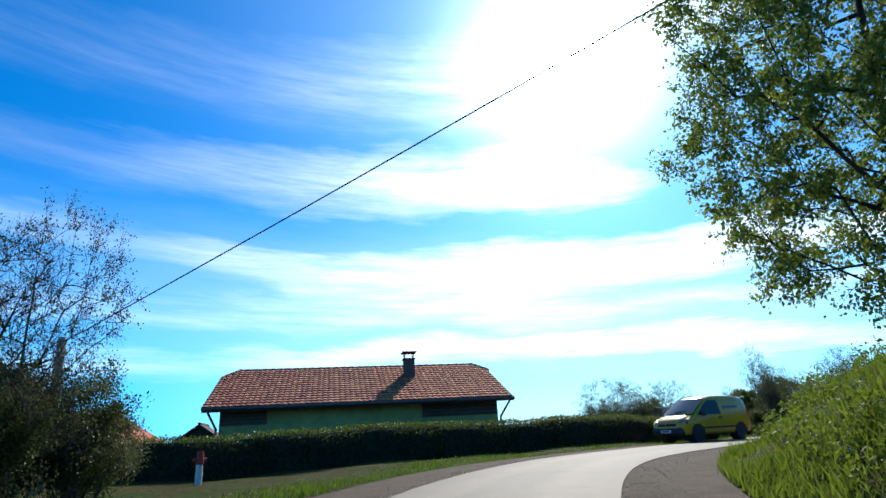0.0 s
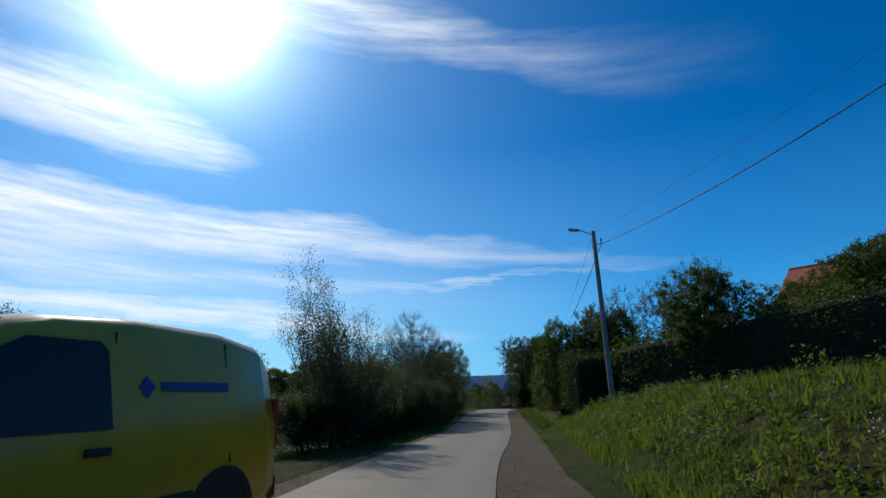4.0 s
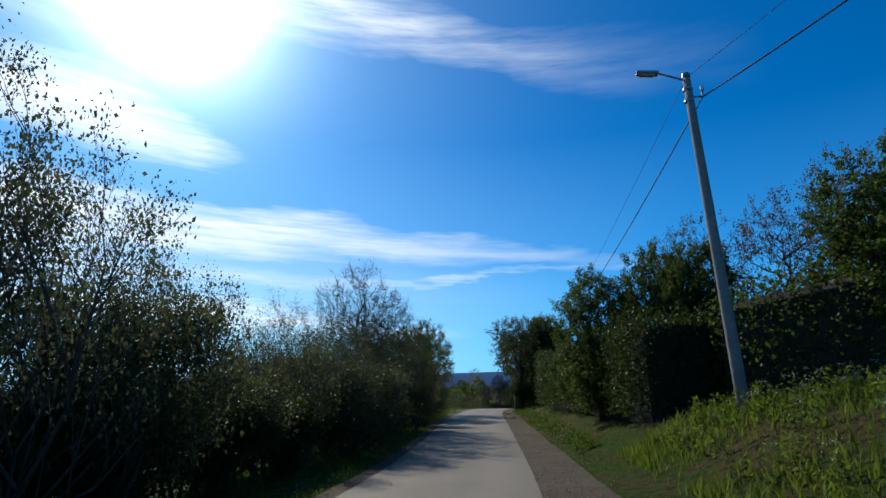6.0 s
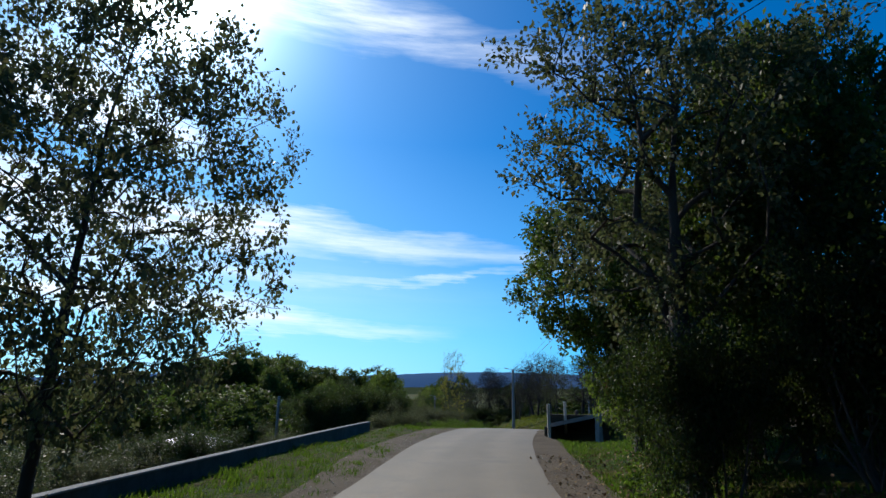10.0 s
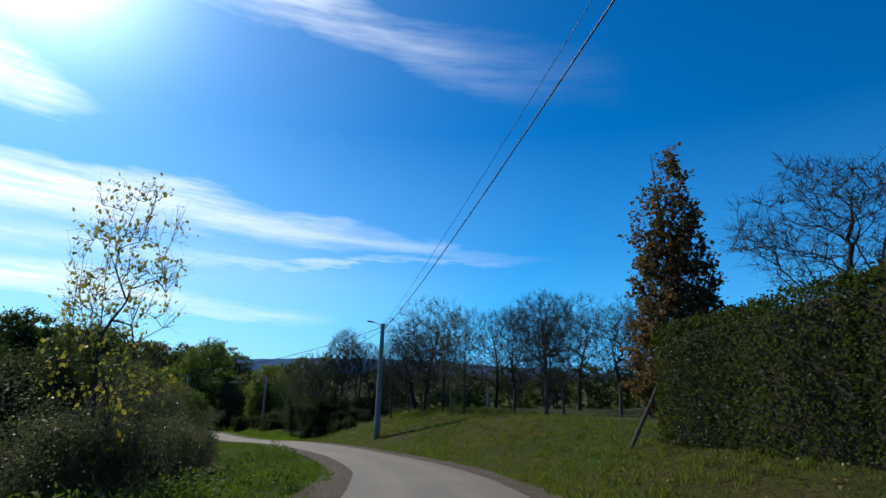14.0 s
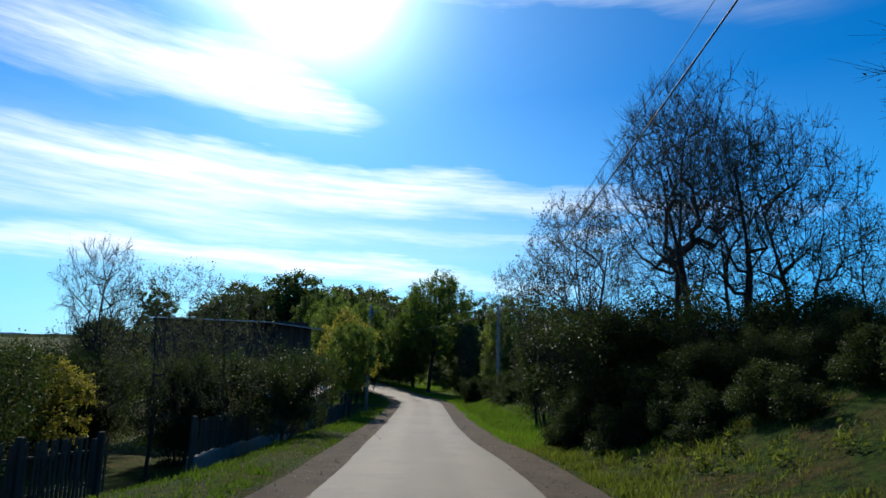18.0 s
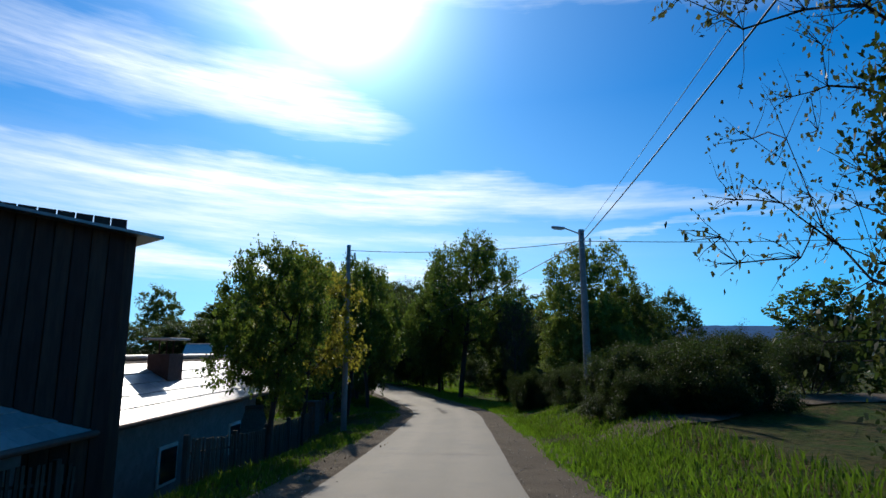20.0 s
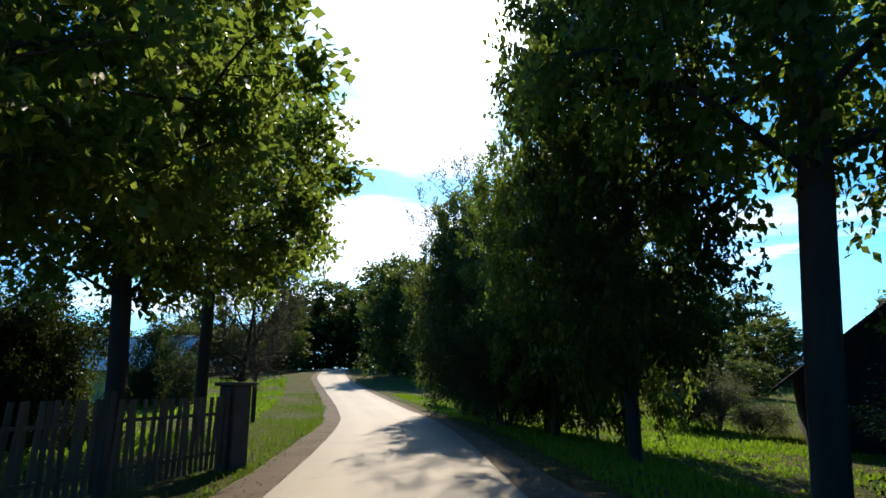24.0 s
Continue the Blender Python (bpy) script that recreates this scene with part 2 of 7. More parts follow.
M = {
    "patch": material("tar_patch", (0.125, 0.105, 0.08), (0.17, 0.145, 0.11), 3, 0.9, bump=0.8, bump_scale=45),
    "gravel": material("gravel", (0.086, 0.064, 0.040), (0.136, 0.103, 0.066), 1.6, 0.97, bump=0.8, bump_scale=60, third=(0.062, 0.048, 0.034), fine=38, spec=0.15),
    "pebble": material("pebble", (0.27, 0.235, 0.19), rough=0.9, island=0.45),
    "grass_blade": leaf_material("grass_blade", (0.038, 0.078, 0.008), (0.18, 0.30, 0.02), 0.45, (0.22, 0.18, 0.07), 0.6),
    "lawn": leaf_material("lawn", (0.05, 0.12, 0.010), (0.30, 0.50, 0.03), 0.35, None, 0.6),
    "bank_grass": leaf_material("bank_grass", (0.052, 0.078, 0.011), (0.28, 0.34, 0.035), 0.6, (0.20, 0.13, 0.05), 0.7),
    "bank_lit": leaf_material("bank_lit", (0.050, 0.080, 0.012), (0.26, 0.36, 0.03), 0.5, (0.20, 0.17, 0.06), 0.6),
    "weed": leaf_material("weed", (0.03, 0.06, 0.008), (0.18, 0.29, 0.025), 0.45, (0.15, 0.13, 0.05), 0.6),
    "flower": material("flower", (0.62, 0.62, 0.52), rough=0.8, island=0.2),
    "dry_leaf": material("dry_leaf", (0.20, 0.12, 0.05), rough=0.8, island=0.5),
    "bark": material("bark", (0.030, 0.025, 0.021), (0.052, 0.043, 0.035), 4, 0.95, bump=0.8, bump_scale=22, stretch=(1, 1, 0.3)),
    "twig": material("twig", (0.050, 0.042, 0.034), (0.078, 0.064, 0.052), 6, 0.9),
    "leaf_dark": leaf_material("leaf_dark", (0.022, 0.040, 0.010), (0.17, 0.25, 0.035), 0.45, (0.09, 0.06, 0.02)),
    "leaf_hedge": leaf_material("leaf_hedge", (0.014, 0.026, 0.008), (0.08, 0.12, 0.02), 0.75, (0.06, 0.035, 0.015)),
    "leaf_clipped": leaf_material("leaf_clipped", (0.022, 0.038, 0.008), (0.12, 0.16, 0.02), 0.75, (0.10, 0.075, 0.02)),
    "leaf_mid": leaf_material("leaf_mid", (0.028, 0.050, 0.010), (0.336, 0.490, 0.063), 0.45, (0.16, 0.11, 0.03)),
    "leaf_light": leaf_material("leaf_light", (0.06, 0.10, 0.022), (0.36, 0.46, 0.06), 0.45, (0.22, 0.17, 0.04)),
    "leaf_gold": leaf_material("leaf_gold", (0.15, 0.15, 0.025), (0.62, 0.56, 0.06), 0.4, (0.22, 0.12, 0.03)),
    "leaf_rust": leaf_material("leaf_rust", (0.055, 0.045, 0.018), (0.24, 0.15, 0.05), 0.45, (0.22, 0.08, 0.03)),
    "leaf_grey": leaf_material("leaf_grey", (0.045, 0.056, 0.026), (0.15, 0.17, 0.06), 0.4, (0.17, 0.12, 0.06)),
    "concrete": material("concrete", (0.19, 0.183, 0.172), (0.26, 0.25, 0.235), 2.2, 0.92, bump=0.5, bump_scale=50, third=(0.17, 0.16, 0.15), fine=9),
    "tin": material("tin", (0.5, 0.51, 0.52), (0.34, 0.34, 0.34), 2.5, 0.45, 0.7),
    "steel": material("steel", (0.32, 0.33, 0.34), (0.25, 0.25, 0.26), 5, 0.45, 0.85),
    "old_wall": material("old_wall", (0.060, 0.056, 0.048), (0.095, 0.088, 0.075), 1.4, 0.95, bump=0.7, bump_scale=40, third=(0.04, 0.042, 0.03), fine=6),
    "cable": material("cable", (0.028, 0.028, 0.03), rough=0.55),
    "timber": material("timber", (0.058, 0.046, 0.036), (0.098, 0.080, 0.062), 5, 0.9, bump=0.6, bump_scale=30, stretch=(4, 4, 0.4), objects=0.25),
    "pale_timber": material("pale_timber", (0.30, 0.26, 0.20), (0.42, 0.38, 0.31), 5, 0.85, bump=0.5, bump_scale=30, stretch=(4, 4, 0.4), objects=0.2),
    "dark_boards": material("dark_boards", (0.048, 0.027, 0.021), (0.078, 0.045, 0.034), 4, 0.9, bump=0.5, bump_scale=25, stretch=(3, 3, 0.4), objects=0.3),
    "green_plaster": material("green_plaster", (0.36, 0.325, 0.115), (0.42, 0.38, 0.145), 0.8, 0.93, bump=0.3, bump_scale=60, third=(0.28, 0.25, 0.09), fine=3),
    "brown_boards": material("brown_boards", (0.075, 0.047, 0.035), (0.11, 0.07, 0.05), 3, 0.85, bump=0.4, stretch=(0.4, 3, 3), objects=0.25),
    "white_paint": material("white_paint", (0.72, 0.71, 0.68), (0.62, 0.61, 0.57), 3, 0.6),
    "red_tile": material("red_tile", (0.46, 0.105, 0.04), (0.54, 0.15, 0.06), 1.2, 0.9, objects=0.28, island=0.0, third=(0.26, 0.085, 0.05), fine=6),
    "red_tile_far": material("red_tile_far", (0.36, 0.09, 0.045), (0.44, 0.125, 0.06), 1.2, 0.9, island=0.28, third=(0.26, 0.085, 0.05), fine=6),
    "shingle": material("shingle", (0.42, 0.36, 0.33), (0.50, 0.43, 0.40), 1.5, 0.4, objects=0.15, third=(0.34, 0.27, 0.24), fine=8, spec=0.9),
    "zinc": material("zinc", (0.16, 0.11, 0.09), (0.12, 0.09, 0.08), 4, 0.5, 0.5),
    "brick": material("chimney_brick", (0.10, 0.065, 0.055), (0.14, 0.09, 0.075), 8, 0.9, bump=0.5),
    "glass_dark": material("window_glass", (0.02, 0.024, 0.028), rough=0.06, spec=0.9),
    "van_paint": material("van_paint", (0.74, 0.345, 0.012), (0.68, 0.31, 0.012), 0.7, 0.26, spec=0.6, third=(0.60, 0.28, 0.02), fine=3),
    "van_black": material("van_black", (0.022, 0.022, 0.024), (0.03, 0.03, 0.032), 8, 0.6),
    "van_glass": material("van_glass", (0.024, 0.028, 0.03), rough=0.07, spec=0.25),
    "rubber": material("rubber", (0.02, 0.02, 0.021), (0.03, 0.03, 0.03), 14, 0.88),
    "chrome": material("chrome", (0.6, 0.6, 0.62), rough=0.2, metal=1.0),
    "lamp_lens": material("lamp_lens", (0.45, 0.47, 0.48), rough=0.12, spec=0.9),
    "van_lamp": material("van_lamp", (0.16, 0.165, 0.17), (0.07, 0.07, 0.075), 9, 0.12, spec=0.9),
    "amber": material("amber", (0.45, 0.14, 0.01), rough=0.2, spec=0.8),
    "emblem": material("emblem", (0.045, 0.06, 0.22), rough=0.4),
    "red_paint": material("red_paint", (0.42, 0.035, 0.02), (0.36, 0.03, 0.02), 5, 0.45),
    # boards of the backlit barn, its shade put into a near-black colour
    "barn_shade": material("barn_shade_boards", (0.018, 0.016, 0.015), (0.028, 0.024, 0.022), 5, 0.95, bump=0.5, bump_scale=25, spec=0.1),
    # dark inner body of hedges; on the culvert walls it paints the deck's shade
    "core": material("stems_and_shade", (0.028, 0.024, 0.016), (0.04, 0.034, 0.02), 6, 1.0, bump=0.8),
    # the blue is distance haze, put into the hills' colour
    "hazed_hill": material("hazed_hill", (0.075, 0.145, 0.25), (0.06, 0.12, 0.21), 0.002, 1.0, spec=0.0),
    "far_wood": material("far_wood", (0.035, 0.05, 0.024), (0.055, 0.065, 0.03), 0.2, 1.0, spec=0.0),
}


def asphalt():
    """Worn asphalt: paler where wheels run, dusty edges, fine grain, and old stains."""
    m = bpy.data.materials.new("asphalt")
    m.use_nodes = True
    k = Nodes(m.node_tree)
    co = k.n("ShaderNodeTexCoord").outputs["Object"]
    at = k.n("ShaderNodeAttribute")
    at.attribute_name = "across"
    out = k.math("ABSOLUTE", at.outputs["Fac"])
    wander = k.math("MULTIPLY", k.math("SUBTRACT", k.noise(co, 0.5, 3), 0.5), 0.5)
    d = k.math("ADD", out, wander)
    track = k.ramp(k.math("DIVIDE", d, 2.0), [(0.0, 0.15), (0.17, 0.0), (0.34, 1.0), (0.46, 0.9), (0.62, 0.1), (0.80, 0.0)])
    base = k.mix(k.ramp(k.noise(co, 0.35, 4), [(0.35, 0.0), (0.65, 1.0)]), (0.168, 0.136, 0.088), (0.200, 0.163, 0.106))
    base = k.mix(k.math("MULTIPLY", track, 0.55), base, (0.248, 0.203, 0.136))
    base = k.mix(k.ramp(k.noise(co, 1.1, 6, 0.7), [(0.52, 0.0), (0.70, 0.6)]), base, (0.135, 0.115, 0.090))
    base = k.mix(k.ramp(k.noise(co, 60, 3, 0.7), [(0.40, 0.0), (0.70, 0.5)]), base, (0.115, 0.100, 0.085))
    base = k.mix(k.ramp(k.math("DIVIDE", d, 2.0), [(0.66, 0.0), (0.90, 0.55)]), base, (0.150, 0.118, 0.080))
    b = k.n("ShaderNodeBsdfPrincipled", Roughness=0.78)
    b.inputs["Specular IOR Level"].default_value = 0.42
    k.link(base, b.inputs["Base Color"])
    bp = k.n("ShaderNodeBump", Strength=0.22, Distance=0.01)
    k.link(k.noise(co, 110, 4, 0.7), bp.inputs["Height"])
    k.link(bp.outputs[0], b.inputs["Normal"])
    k.link(b.outputs[0], k.n("ShaderNodeOutputMaterial").inputs[0])
    return m


M["asphalt"] = asphalt()


# ---- mesh helpers ----
def raw(name, verts, faces, mat, parent=None, smooth=False, label="", m=None):
    """A mesh object from lists or arrays; all faces of one size when faces is an array."""
    me = bpy.data.meshes.new(name)
    verts = np.asarray(verts, np.float32)
    if isinstance(faces, np.ndarray):
        n, k = faces.shape
        me.vertices.add(len(verts))
        me.vertices.foreach_set("co", verts.ravel())
        me.loops.add(n * k)
        me.loops.foreach_set("vertex_index", faces.astype(np.int32).ravel())
        me.polygons.add(n)
        me.polygons.foreach_set("loop_start", np.arange(0, n * k, k, dtype=np.int32))
        me.polygons.foreach_set("loop_total", np.full(n, k, np.int32))
        me.update(calc_edges=True)
    else:
        me.from_pydata([tuple(v) for v in verts.tolist()], [], faces)
    if smooth:
        me.polygons.foreach_set("use_smooth", np.ones(len(me.polygons), bool))
    me.materials.append(mat)
    ob = new(name, me)
    if parent:
        ob.parent = parent
    if label:
        ob["label"] = label
    if m is not None:
        ob.matrix_basis = m
    return ob


def part(name, bm, mat, parent=None, label="", smooth=False):
    """One bmesh as one mesh object under a thing or a part."""
    me = bpy.data.meshes.new(name)
    bm.normal_update()
    bm.to_mesh(me)
    bm.free()
    if smooth:
        me.polygons.foreach_set("use_smooth", np.ones(len(me.polygons), bool))
    me.materials.append(mat)
    ob = new(name, me)
    ob.parent = parent
    if label:
        ob["label"] = label
    return ob


def thing(name, label, category, at=(0, 0, 0), turn=0.0, group="", kind=""):
    ob = new(name)
    ob.matrix_basis = pose(*at, 0, 0, turn)
    return tagged(ob, label, category, group, kind)


def box(size, at=(0, 0, 0), bevel=0.0, turn=None, bm=None):
    """A box of that size, centred at a place, with its edges bevelled."""
    b = bm or bmesh.new()
    got = bmesh.ops.create_cube(b, size=1.0, matrix=Matrix.Translation(at) @ (turn or Matrix()) @ Matrix.Diagonal((*size, 1)))
    if bevel:
        edges = {e for v in got["verts"] for e in v.link_edges}
        bmesh.ops.bevel(b, geom=list(edges), offset=bevel, segments=1, affect="EDGES", profile=0.5)
    return b


def rod(p, q, r0, r1=None, sides=10, bm=None, rings=1, wobble=0.0):
    """A round bar from p to q, tapering from r0 to r1."""
    b = bm or bmesh.new()
    p, q = Vector(p), Vector(q)
    r1 = r0 if r1 is None else r1
    ax = (q - p).normalized()
    u = ax.orthogonal().normalized()
    v = ax.cross(u)
    loops = []
    for i in range(rings + 1):
        f = i / rings
        c = p.lerp(q, f) + (u * random.uniform(-1, 1) + v * random.uniform(-1, 1)) * wobble * (0 < i < rings)
        r = r0 + (r1 - r0) * f
        loops.append([b.verts.new(c + (u * math.cos(a) + v * math.sin(a)) * r) for a in [2 * math.pi * j / sides for j in range(sides)]])
    for l0, l1 in zip(loops, loops[1:]):
        for j in range(sides):
            b.faces.new((l0[j], l0[(j + 1) % sides], l1[(j + 1) % sides], l1[j]))
    b.faces.new(loops[0][::-1])
    b.faces.new(loops[-1])
    return b


# ---- the lie of the land ----
# middle of the road, from the start of the drive to the bend far ahead
ROAD = [
    (28.2, -64.3, -1.2), (14.2, -43.5, -1.0), (5.8, -31.1, -0.45), (1.3, -24.5, -0.06), (-1.5, -17.6, 0.05), (-2.1, -10.2, 0.04),
    (-1.5, -3.0, 0.01), (-0.9, 3.4, -0.02), (0.0, 10.8, -0.11), (0.8, 18.9, -0.2), (2.1, 35.7, -0.11), (2.9, 44.2, -0.24),
    (4.0, 52.7, -0.27), (5.8, 60.9, -0.40), (8.0, 68.9, -0.89), (10.4, 76.9, -1.53), (11.7, 86.2, -2.29), (11.0, 95.4, -2.93),
    (9.2, 104.1, -3.51), (7.2, 112.5, -4.17), (4.8, 120.6, -4.91), (2.2, 129.7, -5.63), (-0.5, 139.5, -6.23), (-3.4, 148.8, -6.7),
    (-7.7, 157.5, -7.1), (-16.8, 170.7, -6.96), (-24.6, 179.8, -6.82), (-36.5, 192.1, -6.05), (-48.5, 204.2, -4.83), (-63.5, 221.6, -3.26),
]


def spline(rows, step=0.5):
    """A smooth line through rows of numbers."""
    rows = [2 * np.array(rows[0]) - rows[1]] + [np.array(r) for r in rows] + [2 * np.array(rows[-1]) - rows[-2]]
    out = []
    for a, b, c, d in zip(rows, rows[1:], rows[2:], rows[3:]):
        for f in np.arange(0, 1, step / max(np.linalg.norm((c - b)[:2]), step)):
            out.append(0.5 * (2 * b + (c - a) * f + (2 * a - 5 * b + 4 * c - d) * f * f + (3 * b - a - 3 * c + d) * f ** 3))
    return np.array(out + [rows[-2]])


LINE = spline([np.array(r) for r in ROAD])
AHEAD = np.gradient(LINE[:, :2], axis=0)
AHEAD /= np.linalg.norm(AHEAD, axis=1)[:, None]
RIGHT = np.stack([AHEAD[:, 1], -AHEAD[:, 0]], 1)
ALONG = LINE[:, 1]
WIDTH = np.interp(ALONG, [-60, -10, 0, 10, 45, 60, 84, 95, 120, 150], [3.3, 3.5, 2.9, 2.8, 3.1, 3.5, 3.6, 2.9, 2.9, 3.1])

# side profiles by the place along: where the bank starts (from the middle), its height, its width, and the slope beyond it
BANK_R = np.array([(-60, 3.2, 1.6, 3.0, 0.05), (-30, 3.1, 1.5, 3.0, 0.05), (-16, 3.3, 1.6, 3.2, 0.06), (-6, 3.4, 1.4, 3.6, 0.08), (4, 2.9, 1.4, 3.6, 0.11),
                   (12, 2.8, 1.15, 3.4, 0.16), (18, 2.6, 0.7, 2.0, 0.19), (44, 2.6, 0.6, 1.8, 0.19), (52, 3.0, 0.1, 2.0, 0.04), (66, 3.0, 0.2, 3.0, 0.03),
                   (72, 3.0, 0.6, 4.0, 0.04), (83, 2.6, 1.1, 4.2, 0.05), (95, 2.5, 1.7, 5.0, 0.03), (105, 2.3, 2.1, 6.0, 0.0), (112, 2.4, 1.9, 5.0, 0.0),
                   (118, 2.6, 0.7, 4.0, 0.02), (124, 2.6, 0.4, 3.0, 0.02), (130, 2.8, 0.4, 3.0, 0.03), (140, 2.8, 1.0, 3.0, 0.02), (150, 3.0, 0.1, 3.0, 0.0), (158, 3.0, -0.35, 4.0, -0.02), (166, 3.0, -0.7, 4.0, -0.03), (185, 3.0, -0.5, 4.0, -0.01), (200, 3.0, 0.0, 3.0, 0.0)])
BANK_L = np.array([(-60, 4.5, 0.0, 4.0, -0.01), (-20, 5.5, -0.05, 4.0, -0.02), (0, 4.0, -0.1, 4.0, -0.05), (14, 3.0, -0.3, 4.0, -0.08), (40, 3.5, -0.4, 4.0, -0.10),
                   (46, 4.6, -1.4, 5.0, -0.10), (64, 4.4, -1.6, 6.0, -0.08), (80, 3.6, -1.2, 6.0, -0.07), (100, 3.4, -0.7, 4.0, -0.05), (120, 3.0, -0.7, 3.5, -0.04),
                   (134, 3.0, -1.2, 3.0, -0.03), (146, 3.0, -0.4, 3.0, -0.03), (160, 3.0, 0.1, 3.0, -0.01), (200, 3.0, 0.0, 3.0, 0.0)])


def wave(x, y):
    return (np.sin(x * 0.37 + 1.3 * np.sin(y * 0.21)) * 0.5 + np.sin(y * 0.53 + x * 0.19) * 0.3 + np.sin(x * 1.7 + y * 1.1) * 0.12 + np.sin(y * 2.3 - x * 1.4) * 0.1)


def land(x, y):
    """Height of the ground, and how far right of the road's middle a place is."""
    x, y = np.atleast_1d(np.asarray(x, float)), np.atleast_1d(np.asarray(y, float))
    zs, ds = [], []
    for i in range(0, len(x), 4000):
        px, py = x[i:i + 4000], y[i:i + 4000]
        gap = (px[:, None] - LINE[None, :, 0]) ** 2 + (py[:, None] - LINE[None, :, 1]) ** 2
        j = gap.argmin(1)
        far = np.sqrt(gap[np.arange(len(j)), j])
        side = (px - LINE[j, 0]) * RIGHT[j, 0] + (py - LINE[j, 1]) * RIGHT[j, 1]
        d = np.where(side >= 0, far, -far)
        u, z = ALONG[j], LINE[j, 2]
        half = WIDTH[j] / 2
        out = np.zeros(len(j))
        for sign, tab in ((1, BANK_R), (-1, BANK_L)):
            d0, h, wd, sl = (np.interp(u, tab[:, 0], tab[:, c]) for c in (1, 2, 3, 4))
            f = np.clip((sign * d - d0) / wd, 0, 1)
            s = h * f * f * (3 - 2 * f) + sl * np.clip(sign * d - d0 - wd, 0, 70)
            out = np.where(sign * d > 0, s, out)
        away = np.clip((far - half - 0.9) / 3.0, 0, 1)
        zz = z - 0.05 + out + away * 0.17 * wave(px, py) + np.clip((far - 60) / 300, 0, 1) * wave(px / 40, py / 40) * 5
        ramp = np.exp(-((px - 9.6) / np.where(px < 9.6, 2.4, 5.0)) ** 2 - ((py - 57.4) / 2.0) ** 2) * np.clip((d - 1.7) / 1.0, 0, 1)
        ditch = np.exp(-(np.abs((px - 8.1) / 0.85)) ** 3 - (np.abs((py - 56.0) / 1.7)) ** 3)
        zs.append(zz + 0.82 * ramp - 1.7 * ditch)
        ds.append(d)
    return np.concatenate(zs), np.concatenate(ds)


def gz(x, y):
    return float(land(x, y)[0][0])


def beside(u, d):
    """The place d metres right of the road's middle, u along."""
    j = int(np.abs(ALONG - u).argmin())
    p = LINE[j, :2] + RIGHT[j] * d
    return float(p[0]), float(p[1])


def steps(lo, hi, fine, reach):
    """Coordinates that are fine from lo to hi and widen to the reach."""
    mid = np.arange(lo, hi + 1e-6, fine)
    grow = []
    s, g = fine, 0.0
    while g < reach:
        s *= 1.16
        g += s
        grow.append(g)
    grow = np.array(grow)
    return np.concatenate([lo - grow[::-1], mid, hi + grow])


gx, gy = steps(-24, 32, 0.5, 3200), steps(-42, 190, 0.5, 3200)
X, Y = np.meshgrid(gx, gy)
Z, D = land(X.ravel(), Y.ravel())
nx, ny = len(gx), len(gy)
idx = np.arange(nx * ny).reshape(ny, nx)
quads = np.stack([idx[:-1, :-1], idx[:-1, 1:], idx[1:, 1:], idx[1:, :-1]], -1).reshape(-1, 4)


def turf():
    m = bpy.data.materials.new("turf")
    m.use_nodes = True
    k = Nodes(m.node_tree)
    co = k.n("ShaderNodeTexCoord").outputs["Object"]
    a = k.mix(k.ramp(k.noise(co, 0.22, 4), [(0.42, 0.0), (0.58, 1.0)]), (0.040, 0.082, 0.008), (0.082, 0.078, 0.020))
    a = k.mix(k.ramp(k.noise(co, 1.3, 6, 0.7), [(0.45, 0.0), (0.62, 0.9)]), a, (0.104, 0.068, 0.025))
    a = k.mix(k.ramp(k.noise(co, 7, 6, 0.75), [(0.46, 0.0), (0.62, 0.9)]), a, (0.014, 0.028, 0.004))
    b = k.n("ShaderNodeBsdfPrincipled", Roughness=1.0)
    b.inputs["Specular IOR Level"].default_value = 0.1
    k.link(a, b.inputs["Base Color"])
    bp = k.n("ShaderNodeBump", Strength=1.0, Distance=0.14)
    k.link(k.noise(co, 6, 8, 0.75), bp.inputs["Height"])
    k.link(bp.outputs[0], b.inputs["Normal"])
    k.link(b.outputs[0], k.n("ShaderNodeOutputMaterial").inputs[0])
    return m


M["turf"] = turf()
ground = raw("ground", np.stack([X.ravel(), Y.ravel(), Z], 1), quads, M["turf"], smooth=True)
tagged(ground, "green and dry autumn grass land falling away to a valley", "ground", kind="structure")


